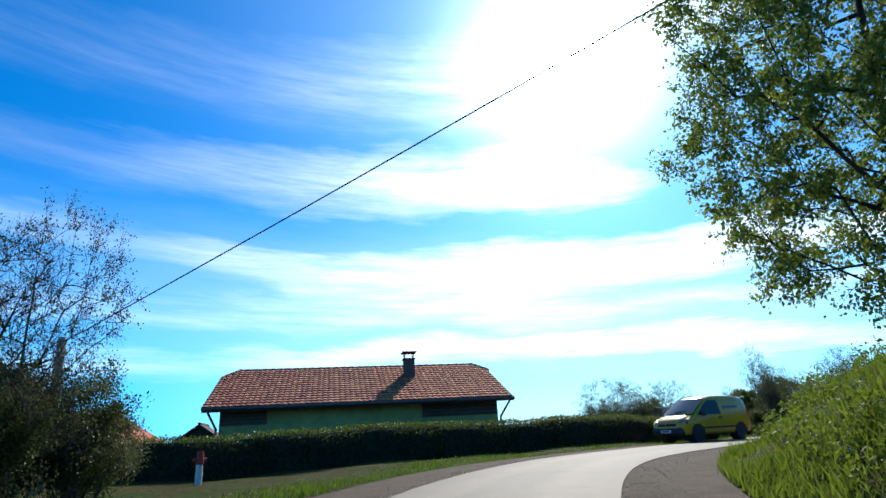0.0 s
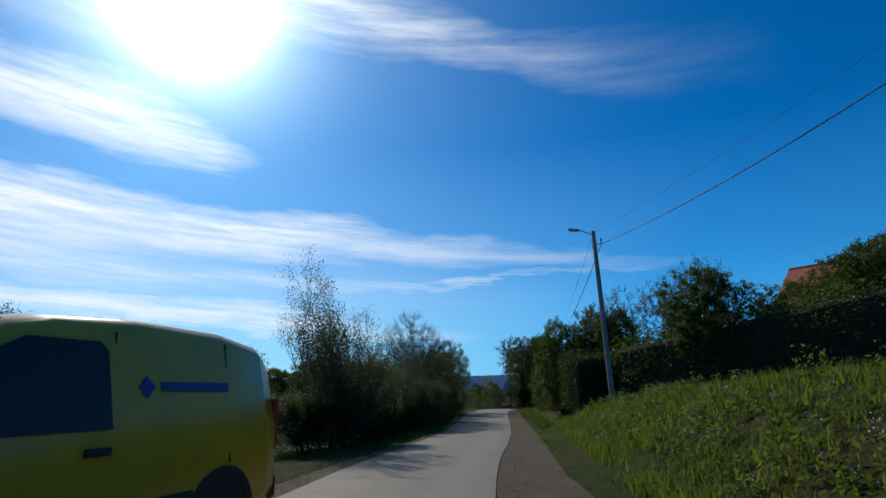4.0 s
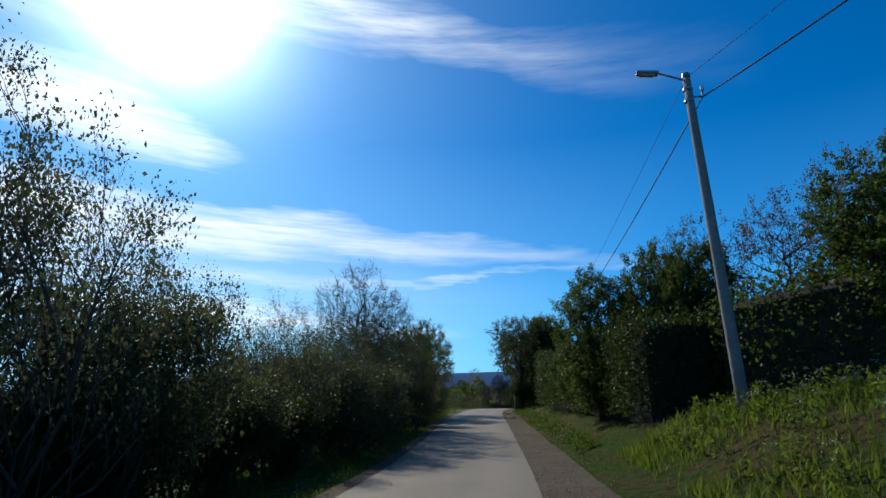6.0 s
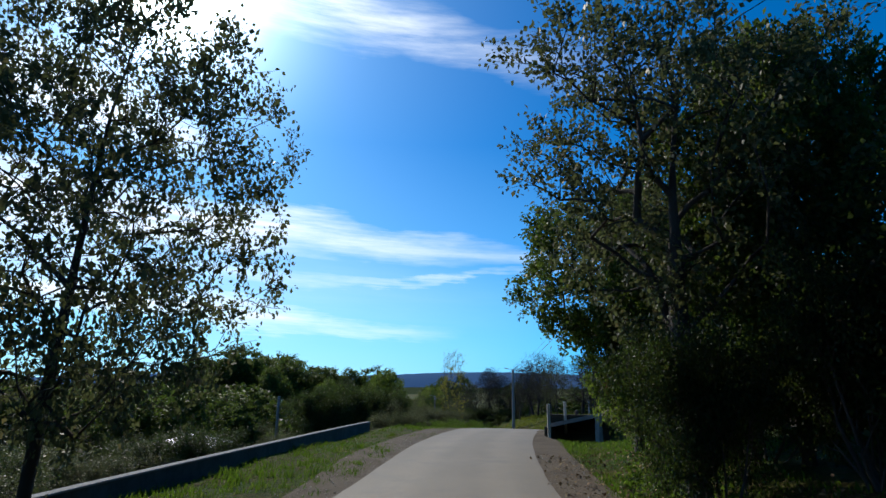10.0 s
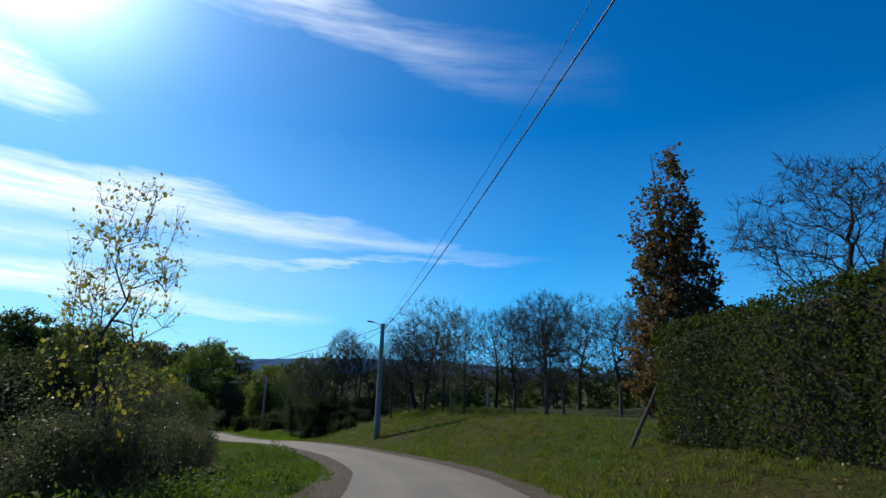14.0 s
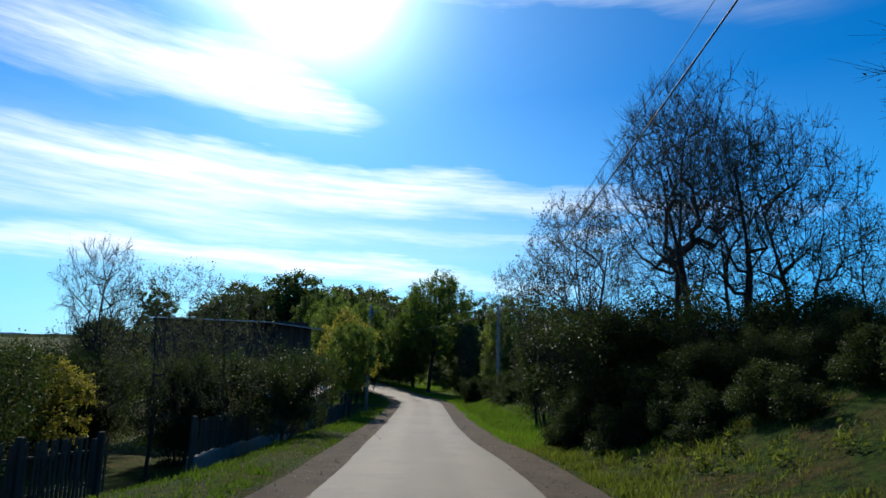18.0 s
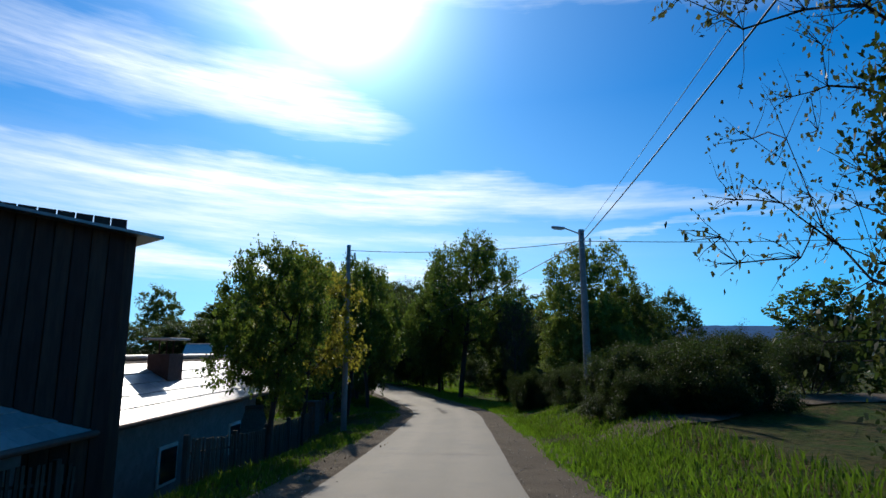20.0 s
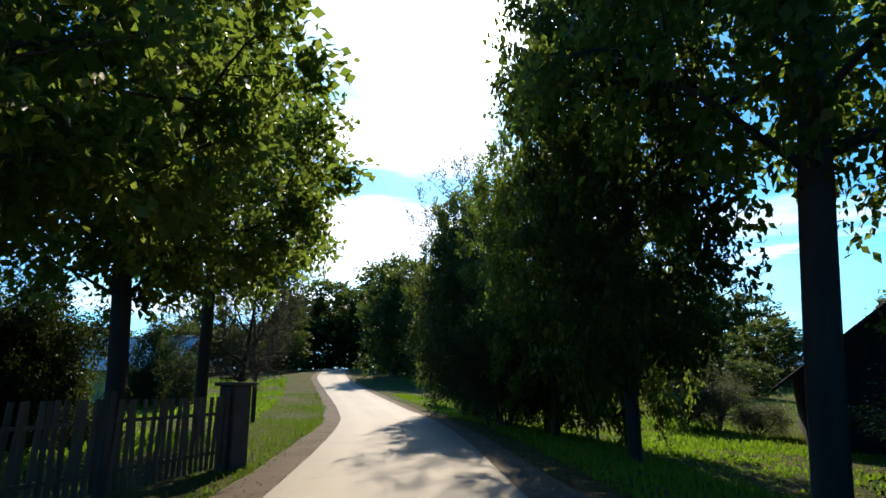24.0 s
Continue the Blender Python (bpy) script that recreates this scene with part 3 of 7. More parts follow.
def strip(name, u0, u1, inner, outer, lift, mat, label, category, rough_edge=0.0, cols=6, edge=0.0, seed=1, follow=False):
    """A band beside or on the road from u0 to u1 along, between two distances from its middle."""
    rng = np.random.default_rng(seed)
    sel = np.where((ALONG >= u0) & (ALONG <= u1))[0]
    n = len(sel)
    wob = lambda: np.convolve(rng.normal(0, 1, n + 8), np.ones(9) / 9, "valid")[:n] * rough_edge * 3 + rng.normal(0, 1, n) * rough_edge * 0.14
    a = (inner(sel) if callable(inner) else np.full(n, inner)) + wob()
    b = (outer(sel) if callable(outer) else np.full(n, outer)) + wob()
    f = np.linspace(0, 1, cols)
    d = a[:, None] * (1 - f) + b[:, None] * f
    px = LINE[sel, 0, None] + RIGHT[sel, 0, None] * d
    py = LINE[sel, 1, None] + RIGHT[sel, 1, None] * d
    if follow:
        pz = land(px.ravel(), py.ravel())[0].reshape(px.shape) + lift
    else:
        pz = LINE[sel, 2, None] + lift - 0.012 * (d / 1.5) ** 2
    v = np.stack([px, py, pz], -1)
    i = np.arange(n * cols).reshape(n, cols)
    q = np.stack([i[:-1, :-1], i[:-1, 1:], i[1:, 1:], i[1:, :-1]], -1).reshape(-1, 4)
    flat = v.reshape(-1, 3)
    if edge:
        for side, flip in ((v[:, 0], 1), (v[:, -1], 0)):
            low_side = side - np.array([0, 0, edge])
            k = len(flat) + np.arange(2 * n).reshape(2, n)
            flat = np.concatenate([flat, side, low_side])
            f4 = np.stack([k[0, :-1], k[1, :-1], k[1, 1:], k[0, 1:]], -1)
            q = np.concatenate([q, f4[:, ::-1] if flip else f4])
    ob = raw(name, flat, q, mat, smooth=True)
    own = ob.data.attributes.new("across", "FLOAT", "POINT")
    own.data.foreach_set("value", np.concatenate([d.ravel()] + [np.full(2 * n, 2.0)] * (2 if edge else 0)).astype(np.float32))
    return tagged(ob, label, category, kind="structure")


half = lambda s: WIDTH[s] / 2
strip("road", -64, 222, lambda s: -half(s), half, 0.015, M["asphalt"], "narrow worn grey asphalt country road without markings", "road", 0.012, 9, 0.1, 3)
strip("shoulder_right", -64, 222, lambda s: half(s) - 0.1, lambda s: half(s) + np.interp(ALONG[s], [-20, -8, 2, 20, 100, 150, 170], [1.5, 1.7, 1.2, 0.95, 0.8, 1.2, 0.5]), 0.035, M["gravel"],
      "brown gravel and dust shoulder beside the asphalt", "road shoulder", 0.025, 6, 0, 5, True)
strip("shoulder_left", -64, 222, lambda s: -half(s) - np.interp(ALONG[s], [-30, -12, 0, 10, 40, 50, 60, 100, 150, 160], [1.6, 1.3, 0.5, 0.3, 0.5, 1.1, 1.2, 0.7, 0.8, 0.6]), lambda s: -half(s) + 0.1, 0.035, M["gravel"],
      "brown gravel shoulder between asphalt and grass", "road shoulder", 0.025, 6, 0, 7, True)


def far_ridge(name, dist, az0, az1, height, base, mat, seed, label):
    """A long ridge far off, round a stretch of the horizon."""
    rng = np.random.default_rng(seed)
    n = 220
    az = np.radians(np.linspace(az0, az1, n))
    top = np.zeros(n)
    for k in range(1, 9):
        top += np.sin(np.linspace(0, 1, n) * k * 5.3 + rng.uniform(0, 6.3)) / k
    top = height * (0.55 + 0.30 * top) + rng.normal(0, height * 0.012, n)
    v, depth = [], (0.0, 0.25, 0.55, 1.0)
    for i in range(n):
        for f in depth:
            r = dist + 420 * f
            v.append((-math.sin(az[i]) * r, math.cos(az[i]) * r, base + (top[i] - base) * math.sin(f * math.pi / 2)))
    i = np.arange(n * 4).reshape(n, 4)
    q = np.stack([i[:-1, :-1], i[1:, :-1], i[1:, 1:], i[:-1, 1:]], -1).reshape(-1, 4)
    return tagged(raw(name, v, q, mat, smooth=True), label, "hills", kind="structure")


far_ridge("backdrop", 2300, -75, 95, 82, -60, M["hazed_hill"], 4, "wooded hills on the far horizon, with distance haze painted blue")
far_ridge("backdrop", 900, -70, 80, 12, -40, M["far_wood"], 9, "dark woods across the valley")


# ---- plants ----
def tubes(segs, sides):
    """Tapered tubes for rows of p0, p1, r0, r1."""
    s = np.asarray(segs, float).reshape(-1, 8)
    p, q, r0, r1 = s[:, :3], s[:, 3:6], s[:, 6], s[:, 7]
    ax = q - p
    ax /= np.linalg.norm(ax, axis=1)[:, None] + 1e-9
    ref = np.where(np.abs(ax[:, 2:3]) < 0.9, np.array([[0, 0, 1.0]]), np.array([[1.0, 0, 0]]))
    u = np.cross(ax, ref)
    u /= np.linalg.norm(u, axis=1)[:, None]
    v = np.cross(ax, u)
    an = np.arange(sides) * 2 * np.pi / sides
    ring = u[:, None] * np.cos(an)[None, :, None] + v[:, None] * np.sin(an)[None, :, None]
    a = p[:, None] + ring * r0[:, None, None]
    b = q[:, None] + ring * r1[:, None, None]
    verts = np.concatenate([a, b], 1).reshape(-1, 3)
    base = (np.arange(len(s)) * 2 * sides)[:, None]
    j = np.arange(sides)[None]
    k = (j + 1) % sides
    f = np.stack([base + j, base + k, base + sides + k, base + sides + j], -1).reshape(-1, 4)
    return verts, f


def leaves(c, size, rng, flat=0.4, long=1.6, out=None):
    """Small folded leaves of two facing halves at the places c."""
    n = len(c)
    ax = rng.normal(0, 1, (n, 3))
    ax[:, 2] -= 0.35
    if out is not None:
        ax += out * 0.8
    ax /= np.linalg.norm(ax, axis=1)[:, None]
    nm = rng.normal(0, 1, (n, 3))
    nm[:, 2] += flat * 2
    sd = np.cross(ax, nm)
    sd /= np.linalg.norm(sd, axis=1)[:, None] + 1e-9
    nm = np.cross(sd, ax)
    s = size * rng.uniform(0.6, 1.35, n)[:, None]
    tip = c + ax * s * long
    mid = c + ax * s * long * 0.45
    l = mid + sd * s * 0.5 + nm * s * 0.16
    r = mid - sd * s * 0.5 + nm * s * 0.16
    verts = np.stack([c, l, tip, r], 1).reshape(-1, 3)
    return verts, np.arange(4 * n).reshape(n, 4)


def grow(rng, height, stems=1, lean=0.0, spread=0.9, first=0.3, levels=4, trunk=0.14, kids=(5, 5, 4, 3), bend=0.18, shrink=0.62, up=0.25):
    """A branching skeleton: its woody segments and the ends that carry leaves."""
    segs, ends = [], []

    def limb(p, d, length, r, level):
        n = 4 if level == 0 else 3
        pts = [p]
        for i in range(n):
            d = d + rng.normal(0, bend, 3) + np.array([0, 0, up * 0.25])
            d /= np.linalg.norm(d)
            q = pts[-1] + d * length / n
            a, b = r * (1 - 0.62 * i / n), r * (1 - 0.62 * (i + 1) / n)
            segs.append([*pts[-1], *q, a, b])
            pts.append(q)
            if level >= levels - 2:
                ends.append(q)
        if level >= levels - 1:
            return
        for _ in range(kids[min(level, len(kids) - 1)]):
            f = rng.uniform(first if level == 0 else 0.25, 1.0)
            i = min(int(f * n), n - 1)
            at = pts[i] + (pts[i + 1] - pts[i]) * (f * n - i)
            side = rng.normal(0, 1, 3)
            side -= d * (side @ d)
            side /= np.linalg.norm(side)
            nd = d * (1 - 0.55 * spread) + side * spread + np.array([0, 0, up])
            nd /= np.linalg.norm(nd)
            limb(at, nd, length * shrink * rng.uniform(0.75, 1.15) * (1.15 - 0.35 * f), r * 0.55 * (1.1 - 0.4 * f), level + 1)

    for k in range(stems):
        an = rng.uniform(0, 6.28)
        off = np.array([math.cos(an), math.sin(an), 0]) * (0.16 * (stems > 1) * rng.uniform(0.3, 1.4))
        d = np.array([math.cos(an) * lean, math.sin(an) * lean, 1.0])
        limb(off + np.array([0, 0, -0.15]), d / np.linalg.norm(d), height * 0.62 * rng.uniform(0.8, 1.1), trunk * (1 if stems == 1 else 0.55), 0)
    return np.array(segs), np.array(ends)


PROTO = {}


def breed(key, name, category, seed, height, per_end, size, leaf, scatter=0.28, wood="bark", keep=1.0, hug=None, flat=0.4, ratio=0.42, **g):
    """Makes one plant of a kind, to be copied: wood and crown."""
    rng = np.random.default_rng(seed)
    segs, ends = grow(rng, height, **g)
    top = segs[:, 5].max()
    segs[:, :6] *= height / top
    ends = ends * (height / top)
    reach = np.percentile(np.hypot(ends[:, 0], ends[:, 1]), 95)
    wide = ratio * height / reach
    for a in (segs[:, 0:2], segs[:, 3:5], ends[:, 0:2]):
        a *= wide
    ob = new(name)
    ob["category"] = category
    thick = segs[:, 6] > 0.03
    v1, f1 = tubes(segs[thick], 6) if thick.any() else (np.zeros((0, 3)), np.zeros((0, 4), int))
    v2, f2 = tubes(segs[~thick], 3)
    f2 = f2 + len(v1)
    # all tubes have four-cornered sides, so both sets go in one mesh
    raw("trunk", np.concatenate([v1, v2]), np.concatenate([f1, f2]), M[wood], ob)
    if per_end:
        ends = ends[rng.random(len(ends)) < keep]
        c = np.repeat(ends, per_end, 0)
        away = rng.normal(0, 1, c.shape)
        away *= (scatter * 1.75 * rng.random(len(c)) ** 0.55 / np.linalg.norm(away, axis=1))[:, None]
        c = c + away * np.array([1, 1, 0.75])
        c = c[c[:, 2] > 0.12]
        if hug:
            c = c[rng.random(len(c)) < hug(c)]
        mid = np.array([0, 0, height * 0.55])
        out = c - mid
        out /= np.linalg.norm(out, axis=1)[:, None] + 1e-6
        v, f = leaves(c, size, rng, flat, out=out)
        raw("crown", v, f, M[leaf], ob)
    ob["size"] = height
    PROTO[key] = [ob, False, height]
    return ob


def plant(key, x, y, height, label, turn=None, sink=0.05, group="", wide=1.0, lean=0.0):
    """Sets a plant of a kind at a place."""
    ob, used, own = PROTO[key]
    turn = random.uniform(0, 360) if turn is None else turn
    s = height / own
    at = pose(x, y, gz(x, y) - sink, lean, 0, turn)
    size = Vector((s * wide, s * wide, s))
    if used:
        # the copy takes over the first one's scale
        got = copy_thing(ob, at @ Matrix.Diagonal((size.x / ob.scale.x, size.y / ob.scale.y, size.z / ob.scale.z, 1)))
    else:
        ob.matrix_basis = at @ Matrix.Diagonal((*size, 1))
        got, PROTO[key][1] = ob, True
    return tagged(got, label, group=group)


def reach_out(rng, H, ratio, low, points, trunk, shape, stems=1, lean=0.0, gap=0.55, tip=0.006, sway=0.05, power=0.54):
    """A tree that grows from its trunk to points spread through a lobed crown: segments, twig ends and their directions."""
    ph, am = rng.uniform(0, 6.28, 6), rng.uniform(0.05, 0.16, 6)
    cand = rng.uniform(-1, 1, (points * 60, 3))
    f = (cand[:, 2] + 1) / 2
    an = np.arctan2(cand[:, 1], cand[:, 0])
    if shape == "cone":
        prof = (1 - f) ** 0.75 * (0.35 + 0.65 * np.clip(f * 7, 0, 1))
    elif shape == "fan":
        prof = np.clip(0.25 + 1.1 * f, 0, 1) * np.sqrt(np.clip(1 - np.clip((f - 0.45) / 0.55, 0, 1) ** 2, 0, 1))
    else:
        prof = np.sqrt(np.clip(1 - (2 * f ** 0.85 - 1) ** 2, 0, 1)) ** 0.8
    lobe = sum(am[k] * np.sin((k + 1) * an + ph[k] + f * (5 + 2 * k)) for k in range(6))
    R = prof * (1 + lobe)
    r = np.hypot(cand[:, 0], cand[:, 1])
    ok = (r < R) & (rng.random(len(r)) < 0.25 + 0.75 * np.maximum(r / (R + 1e-6), np.abs(f * 2 - 1)) ** 1.5)
    cand = cand[ok] * np.array([ratio * H, ratio * H, 1])
    cand[:, 2] = H * (low + (1 - low) * f[ok])
    space = gap * (4.0 * (ratio * H) ** 2 * H * (1 - low) / points) ** (1 / 3)
    pts = []
    for c in cand:
        if len(pts) >= points:
            break
        if not pts or ((np.array(pts) - c) ** 2).sum(1).min() > space ** 2:
            pts.append(c)
    pts = np.array(pts)
    nodes, parent, base = [], [], []
    for k in range(stems):
        a0 = rng.uniform(0, 6.28)
        d = np.array([math.cos(a0) * lean, math.sin(a0) * lean, 1.0])
        p = np.array([math.cos(a0), math.sin(a0), 0]) * (0.12 * (stems > 1)) + [0, 0, -0.2]
        n = 12
        for i in range(n + 1):
            nodes.append(p.copy())
            parent.append(len(nodes) - 2 if i else -1)
            base.append(i)
            d = d / np.linalg.norm(d) + rng.normal(0, sway, 3) * [1, 1, 0.2]
            p = p + d / np.linalg.norm(d) * (H * (0.82 if shape != "cone" else 0.97) + 0.2) / n
    nodes, tips = [np.array(q) for q in nodes], []
    hot = [q[2] > low * H * 0.72 or q[2] > H * 0.3 for q in nodes]
    axis = np.hypot(pts[:, 0], pts[:, 1]) + 0.25 * np.abs(pts[:, 2] - H * 0.55)
    for c in pts[np.argsort(axis)]:
        arr = np.array(nodes)
        v = c - arr
        dist = np.linalg.norm(v, axis=1) + 1e-6
        cost = dist * (1 + 0.9 * np.clip(0.30 - v[:, 2] / dist, 0, 2)) + np.where(hot, 0, 1e3)
        j = int(cost.argmin())
        n = max(2, int(dist[j] / (0.055 * H)))
        prev = j
        sag = np.array([0, 0, 0.10 * dist[j]])
        for i in range(1, n + 1):
            g = i / n
            q = nodes[j] * (1 - g) + c * g + sag * 4 * g * (1 - g) * rng.uniform(-0.1, 0.6) + rng.normal(0, 0.016, 3) * dist[j] * (i < n)
            nodes.append(q)
            parent.append(prev)
            hot.append(True)
            prev = len(nodes) - 1
        tips.append(prev)
    load = np.zeros(len(nodes))
    load[tips] += 1
    for i in range(len(nodes) - 1, -1, -1):
        if parent[i] >= 0:
            load[parent[i]] += load[i]
    rad = np.maximum(trunk * (load / len(tips) * stems) ** power, tip)
    for i, b in enumerate(base):
        rad[i] = max(rad[i], trunk * (1 - 0.075 * b))
    segs = [[*nodes[p], *nodes[i], min(rad[p], rad[i] * 1.6), rad[i]] for i, p in enumerate(parent) if p >= 0]
    return np.array(segs), np.array([nodes[t] for t in tips])


def crowned(key, name, category, seed, height, ratio, low, clumps, per, size, leaf, scatter=0.5, trunk=0.2, shape="round", twigs=5, wood="bark", tip=0.007, flat=0.6, gap=0.55, **g):
    """A tree whose leaves sit in clumps round the ends of its limbs; with few leaves it stands half bare."""
    rng = np.random.default_rng(seed)
    tall = height - 0.6 * scatter
    segs, ends = reach_out(rng, tall, (ratio * height - 0.75 * scatter) / tall, low, clumps, trunk, shape, gap=gap, tip=tip, **g)
    mid = np.array([0, 0, height * (low * 0.6 + 0.3)])
    out = ends - mid
    out /= np.linalg.norm(out, axis=1)[:, None] + 1e-6
    tw = np.repeat(ends, twigs, 0)
    td = np.repeat(out, twigs, 0) * 0.55 + rng.normal(0, 0.62, tw.shape) + [0, 0, 0.18]
    td *= (scatter * rng.uniform(0.5, 1.25, len(tw)) / np.linalg.norm(td, axis=1))[:, None]
    half_way = tw + td * 0.5 + rng.normal(0, 0.06, tw.shape) * scatter
    fin = tw + td
    one = np.full((len(tw), 1), 1.0)
    segs = np.concatenate([segs, np.concatenate([tw, half_way, one * tip * 0.8, one * tip * 0.6], 1), np.concatenate([half_way, fin, one * tip * 0.6, one * tip * 0.3], 1)])
    if not leaf or per < 30:
        # bare twigs fork once more
        fork = np.repeat(half_way, 2, 0)
        fd = np.repeat(td, 2, 0) * 0.5 + rng.normal(0, 0.3, fork.shape) * scatter
        one = np.full((len(fork), 1), 1.0)
        segs = np.concatenate([segs, np.concatenate([fork, fork + fd, one * tip * 0.5, one * tip * 0.25], 1)])
    ob = new(name)
    ob["category"] = category
    thick = segs[:, 6] > 0.03
    v1, f1 = tubes(segs[thick], 7)
    v2, f2 = tubes(segs[~thick], 3)
    raw("trunk", np.concatenate([v1, v2]), np.concatenate([f1, f2 + len(v1)]), M[wood], ob)
    if leaf:
        n = len(ends) * per
        k = rng.integers(0, len(tw), n)
        along = rng.uniform(0.25, 1.1, n)[:, None]
        c = tw[k] + td[k] * along + rng.normal(0, 0.16, (n, 3)) * scatter * np.array([1, 1, 0.7])
        ldir = td[k] / scatter
        v, f = leaves(c, size, rng, flat, 1.45, ldir)
        raw("crown", v, f, M[leaf], ob)
    ob["size"] = height
    PROTO[key] = [ob, False, height]
    return ob


crowned("oak", "tree", "tree", 11, 10, 0.42, 0.10, 230, 190, 0.105, "leaf_dark", 0.85, 0.22)
crowned("oak2", "tree", "tree", 31, 10, 0.36, 0.14, 210, 190, 0.105, "leaf_dark", 0.8, 0.2)
crowned("dense", "tree", "tree", 62, 8, 0.42, 0.06, 260, 200, 0.078, "leaf_dark", 0.62, 0.15)
crowned("lime", "tree", "tree", 12, 8, 0.42, 0.10, 230, 190, 0.08, "leaf_mid", 0.62, 0.15)
crowned("shade", "tree", "tree", 52, 8, 0.42, 0.36, 200, 190, 0.088, "leaf_mid", 0.62, 0.15)
crowned("gold", "tree", "tree", 13, 6, 0.38, 0.34, 110, 90, 0.095, "leaf_gold", 0.45, 0.07)
crowned("maple", "tree", "tree", 14, 9, 0.42, 0.08, 220, 180, 0.108, "leaf_light", 0.75, 0.15)
crowned("high", "tree", "tree", 44, 10, 0.44, 0.36, 190, 180, 0.104, "leaf_mid", 0.8, 0.21, sway=0.008)
crowned("over", "tree", "tree", 63, 8, 0.44, 0.40, 190, 190, 0.08, "leaf_dark", 0.62, 0.15)
crowned("brown", "tree", "tree", 24, 9, 0.46, 0.2, 200, 50, 0.075, "leaf_rust", 0.6, 0.18)
crowned("old", "tree", "tree", 34, 9, 0.44, 0.36, 210, 110, 0.075, "leaf_grey", 0.6, 0.2, "fan")
crowned("grey", "tree", "tree", 47, 7, 0.45, 0.16, 300, 120, 0.055, "leaf_grey", 0.5, 0.09, twigs=6)
crowned("fruit", "tree", "tree", 46, 7, 0.45, 0.22, 230, 34, 0.05, "leaf_grey", 0.5, 0.09, twigs=6)
crowned("bare", "tree", "bare tree", 15, 8, 0.38, 0.24, 330, 2, 0.05, "leaf_grey", 0.5, 0.14, "fan", 6, sway=0.055, power=0.57, tip=0.009)
crowned("bare2", "tree", "bare tree", 16, 7, 0.42, 0.22, 300, 4, 0.05, "leaf_grey", 0.5, 0.13, "round", 6, sway=0.055, power=0.57, tip=0.009)
crowned("bare3", "tree", "bare tree", 36, 8, 0.36, 0.14, 300, 2, 0.05, "leaf_grey", 0.5, 0.10, "fan", 6, stems=2, lean=0.22, sway=0.055, power=0.57, tip=0.009)
crowned("thin", "tree", "young tree", 17, 6, 0.26, 0.15, 110, 12, 0.075, "leaf_gold", 0.45, 0.055)
crowned("pear", "tree", "fruit tree", 18, 8, 0.21, 0.06, 170, 110, 0.085, "leaf_rust", 0.5, 0.1, "cone")
breed("bush", "bush", "bush", 19, 3, 9, 0.036, "leaf_grey", 0.2, levels=4, stems=6, lean=0.45, kids=(6, 5, 3), first=0.1, trunk=0.07, spread=0.75, shrink=0.6, wood="twig", ratio=0.6)
breed("bush2", "bush", "bush", 20, 3, 18, 0.036, "leaf_hedge", 0.2, levels=4, stems=6, lean=0.5, kids=(6, 5, 3), first=0.05, trunk=0.07, spread=0.75, shrink=0.6, wood="twig", ratio=0.6)
breed("bramble", "bramble", "bramble bush", 21, 2, 15, 0.042, "leaf_hedge", 0.2, levels=4, stems=8, lean=1.1, kids=(6, 5, 3), first=0.05, trunk=0.05, spread=0.8, shrink=0.6, wood="twig", up=0.05, ratio=0.85)
breed("wild", "bush", "bush", 22, 4, 3, 0.026, "leaf_grey", 0.14, levels=5, stems=5, lean=0.42, kids=(6, 4, 3, 3), first=0.08, trunk=0.07, spread=0.65, shrink=0.62, wood="twig", up=0.35, ratio=0.48)
crowned("acacia", "tree", "tree", 23, 9, 0.42, 0.14, 330, 260, 0.055, "leaf_light", 0.6, 0.16)
crowned("wood", "tree", "tree", 25, 12, 0.36, 0.06, 90, 90, 0.26, "leaf_dark", 1.2, 0.2)
crowned("wood2", "tree", "tree", 26, 12, 0.40, 0.05, 95, 90, 0.26, "leaf_dark", 1.2, 0.2)
crowned("spire", "tree", "conifer", 27, 14, 0.22, 0.05, 110, 60, 0.2, "leaf_dark", 0.9, 0.22, "cone")


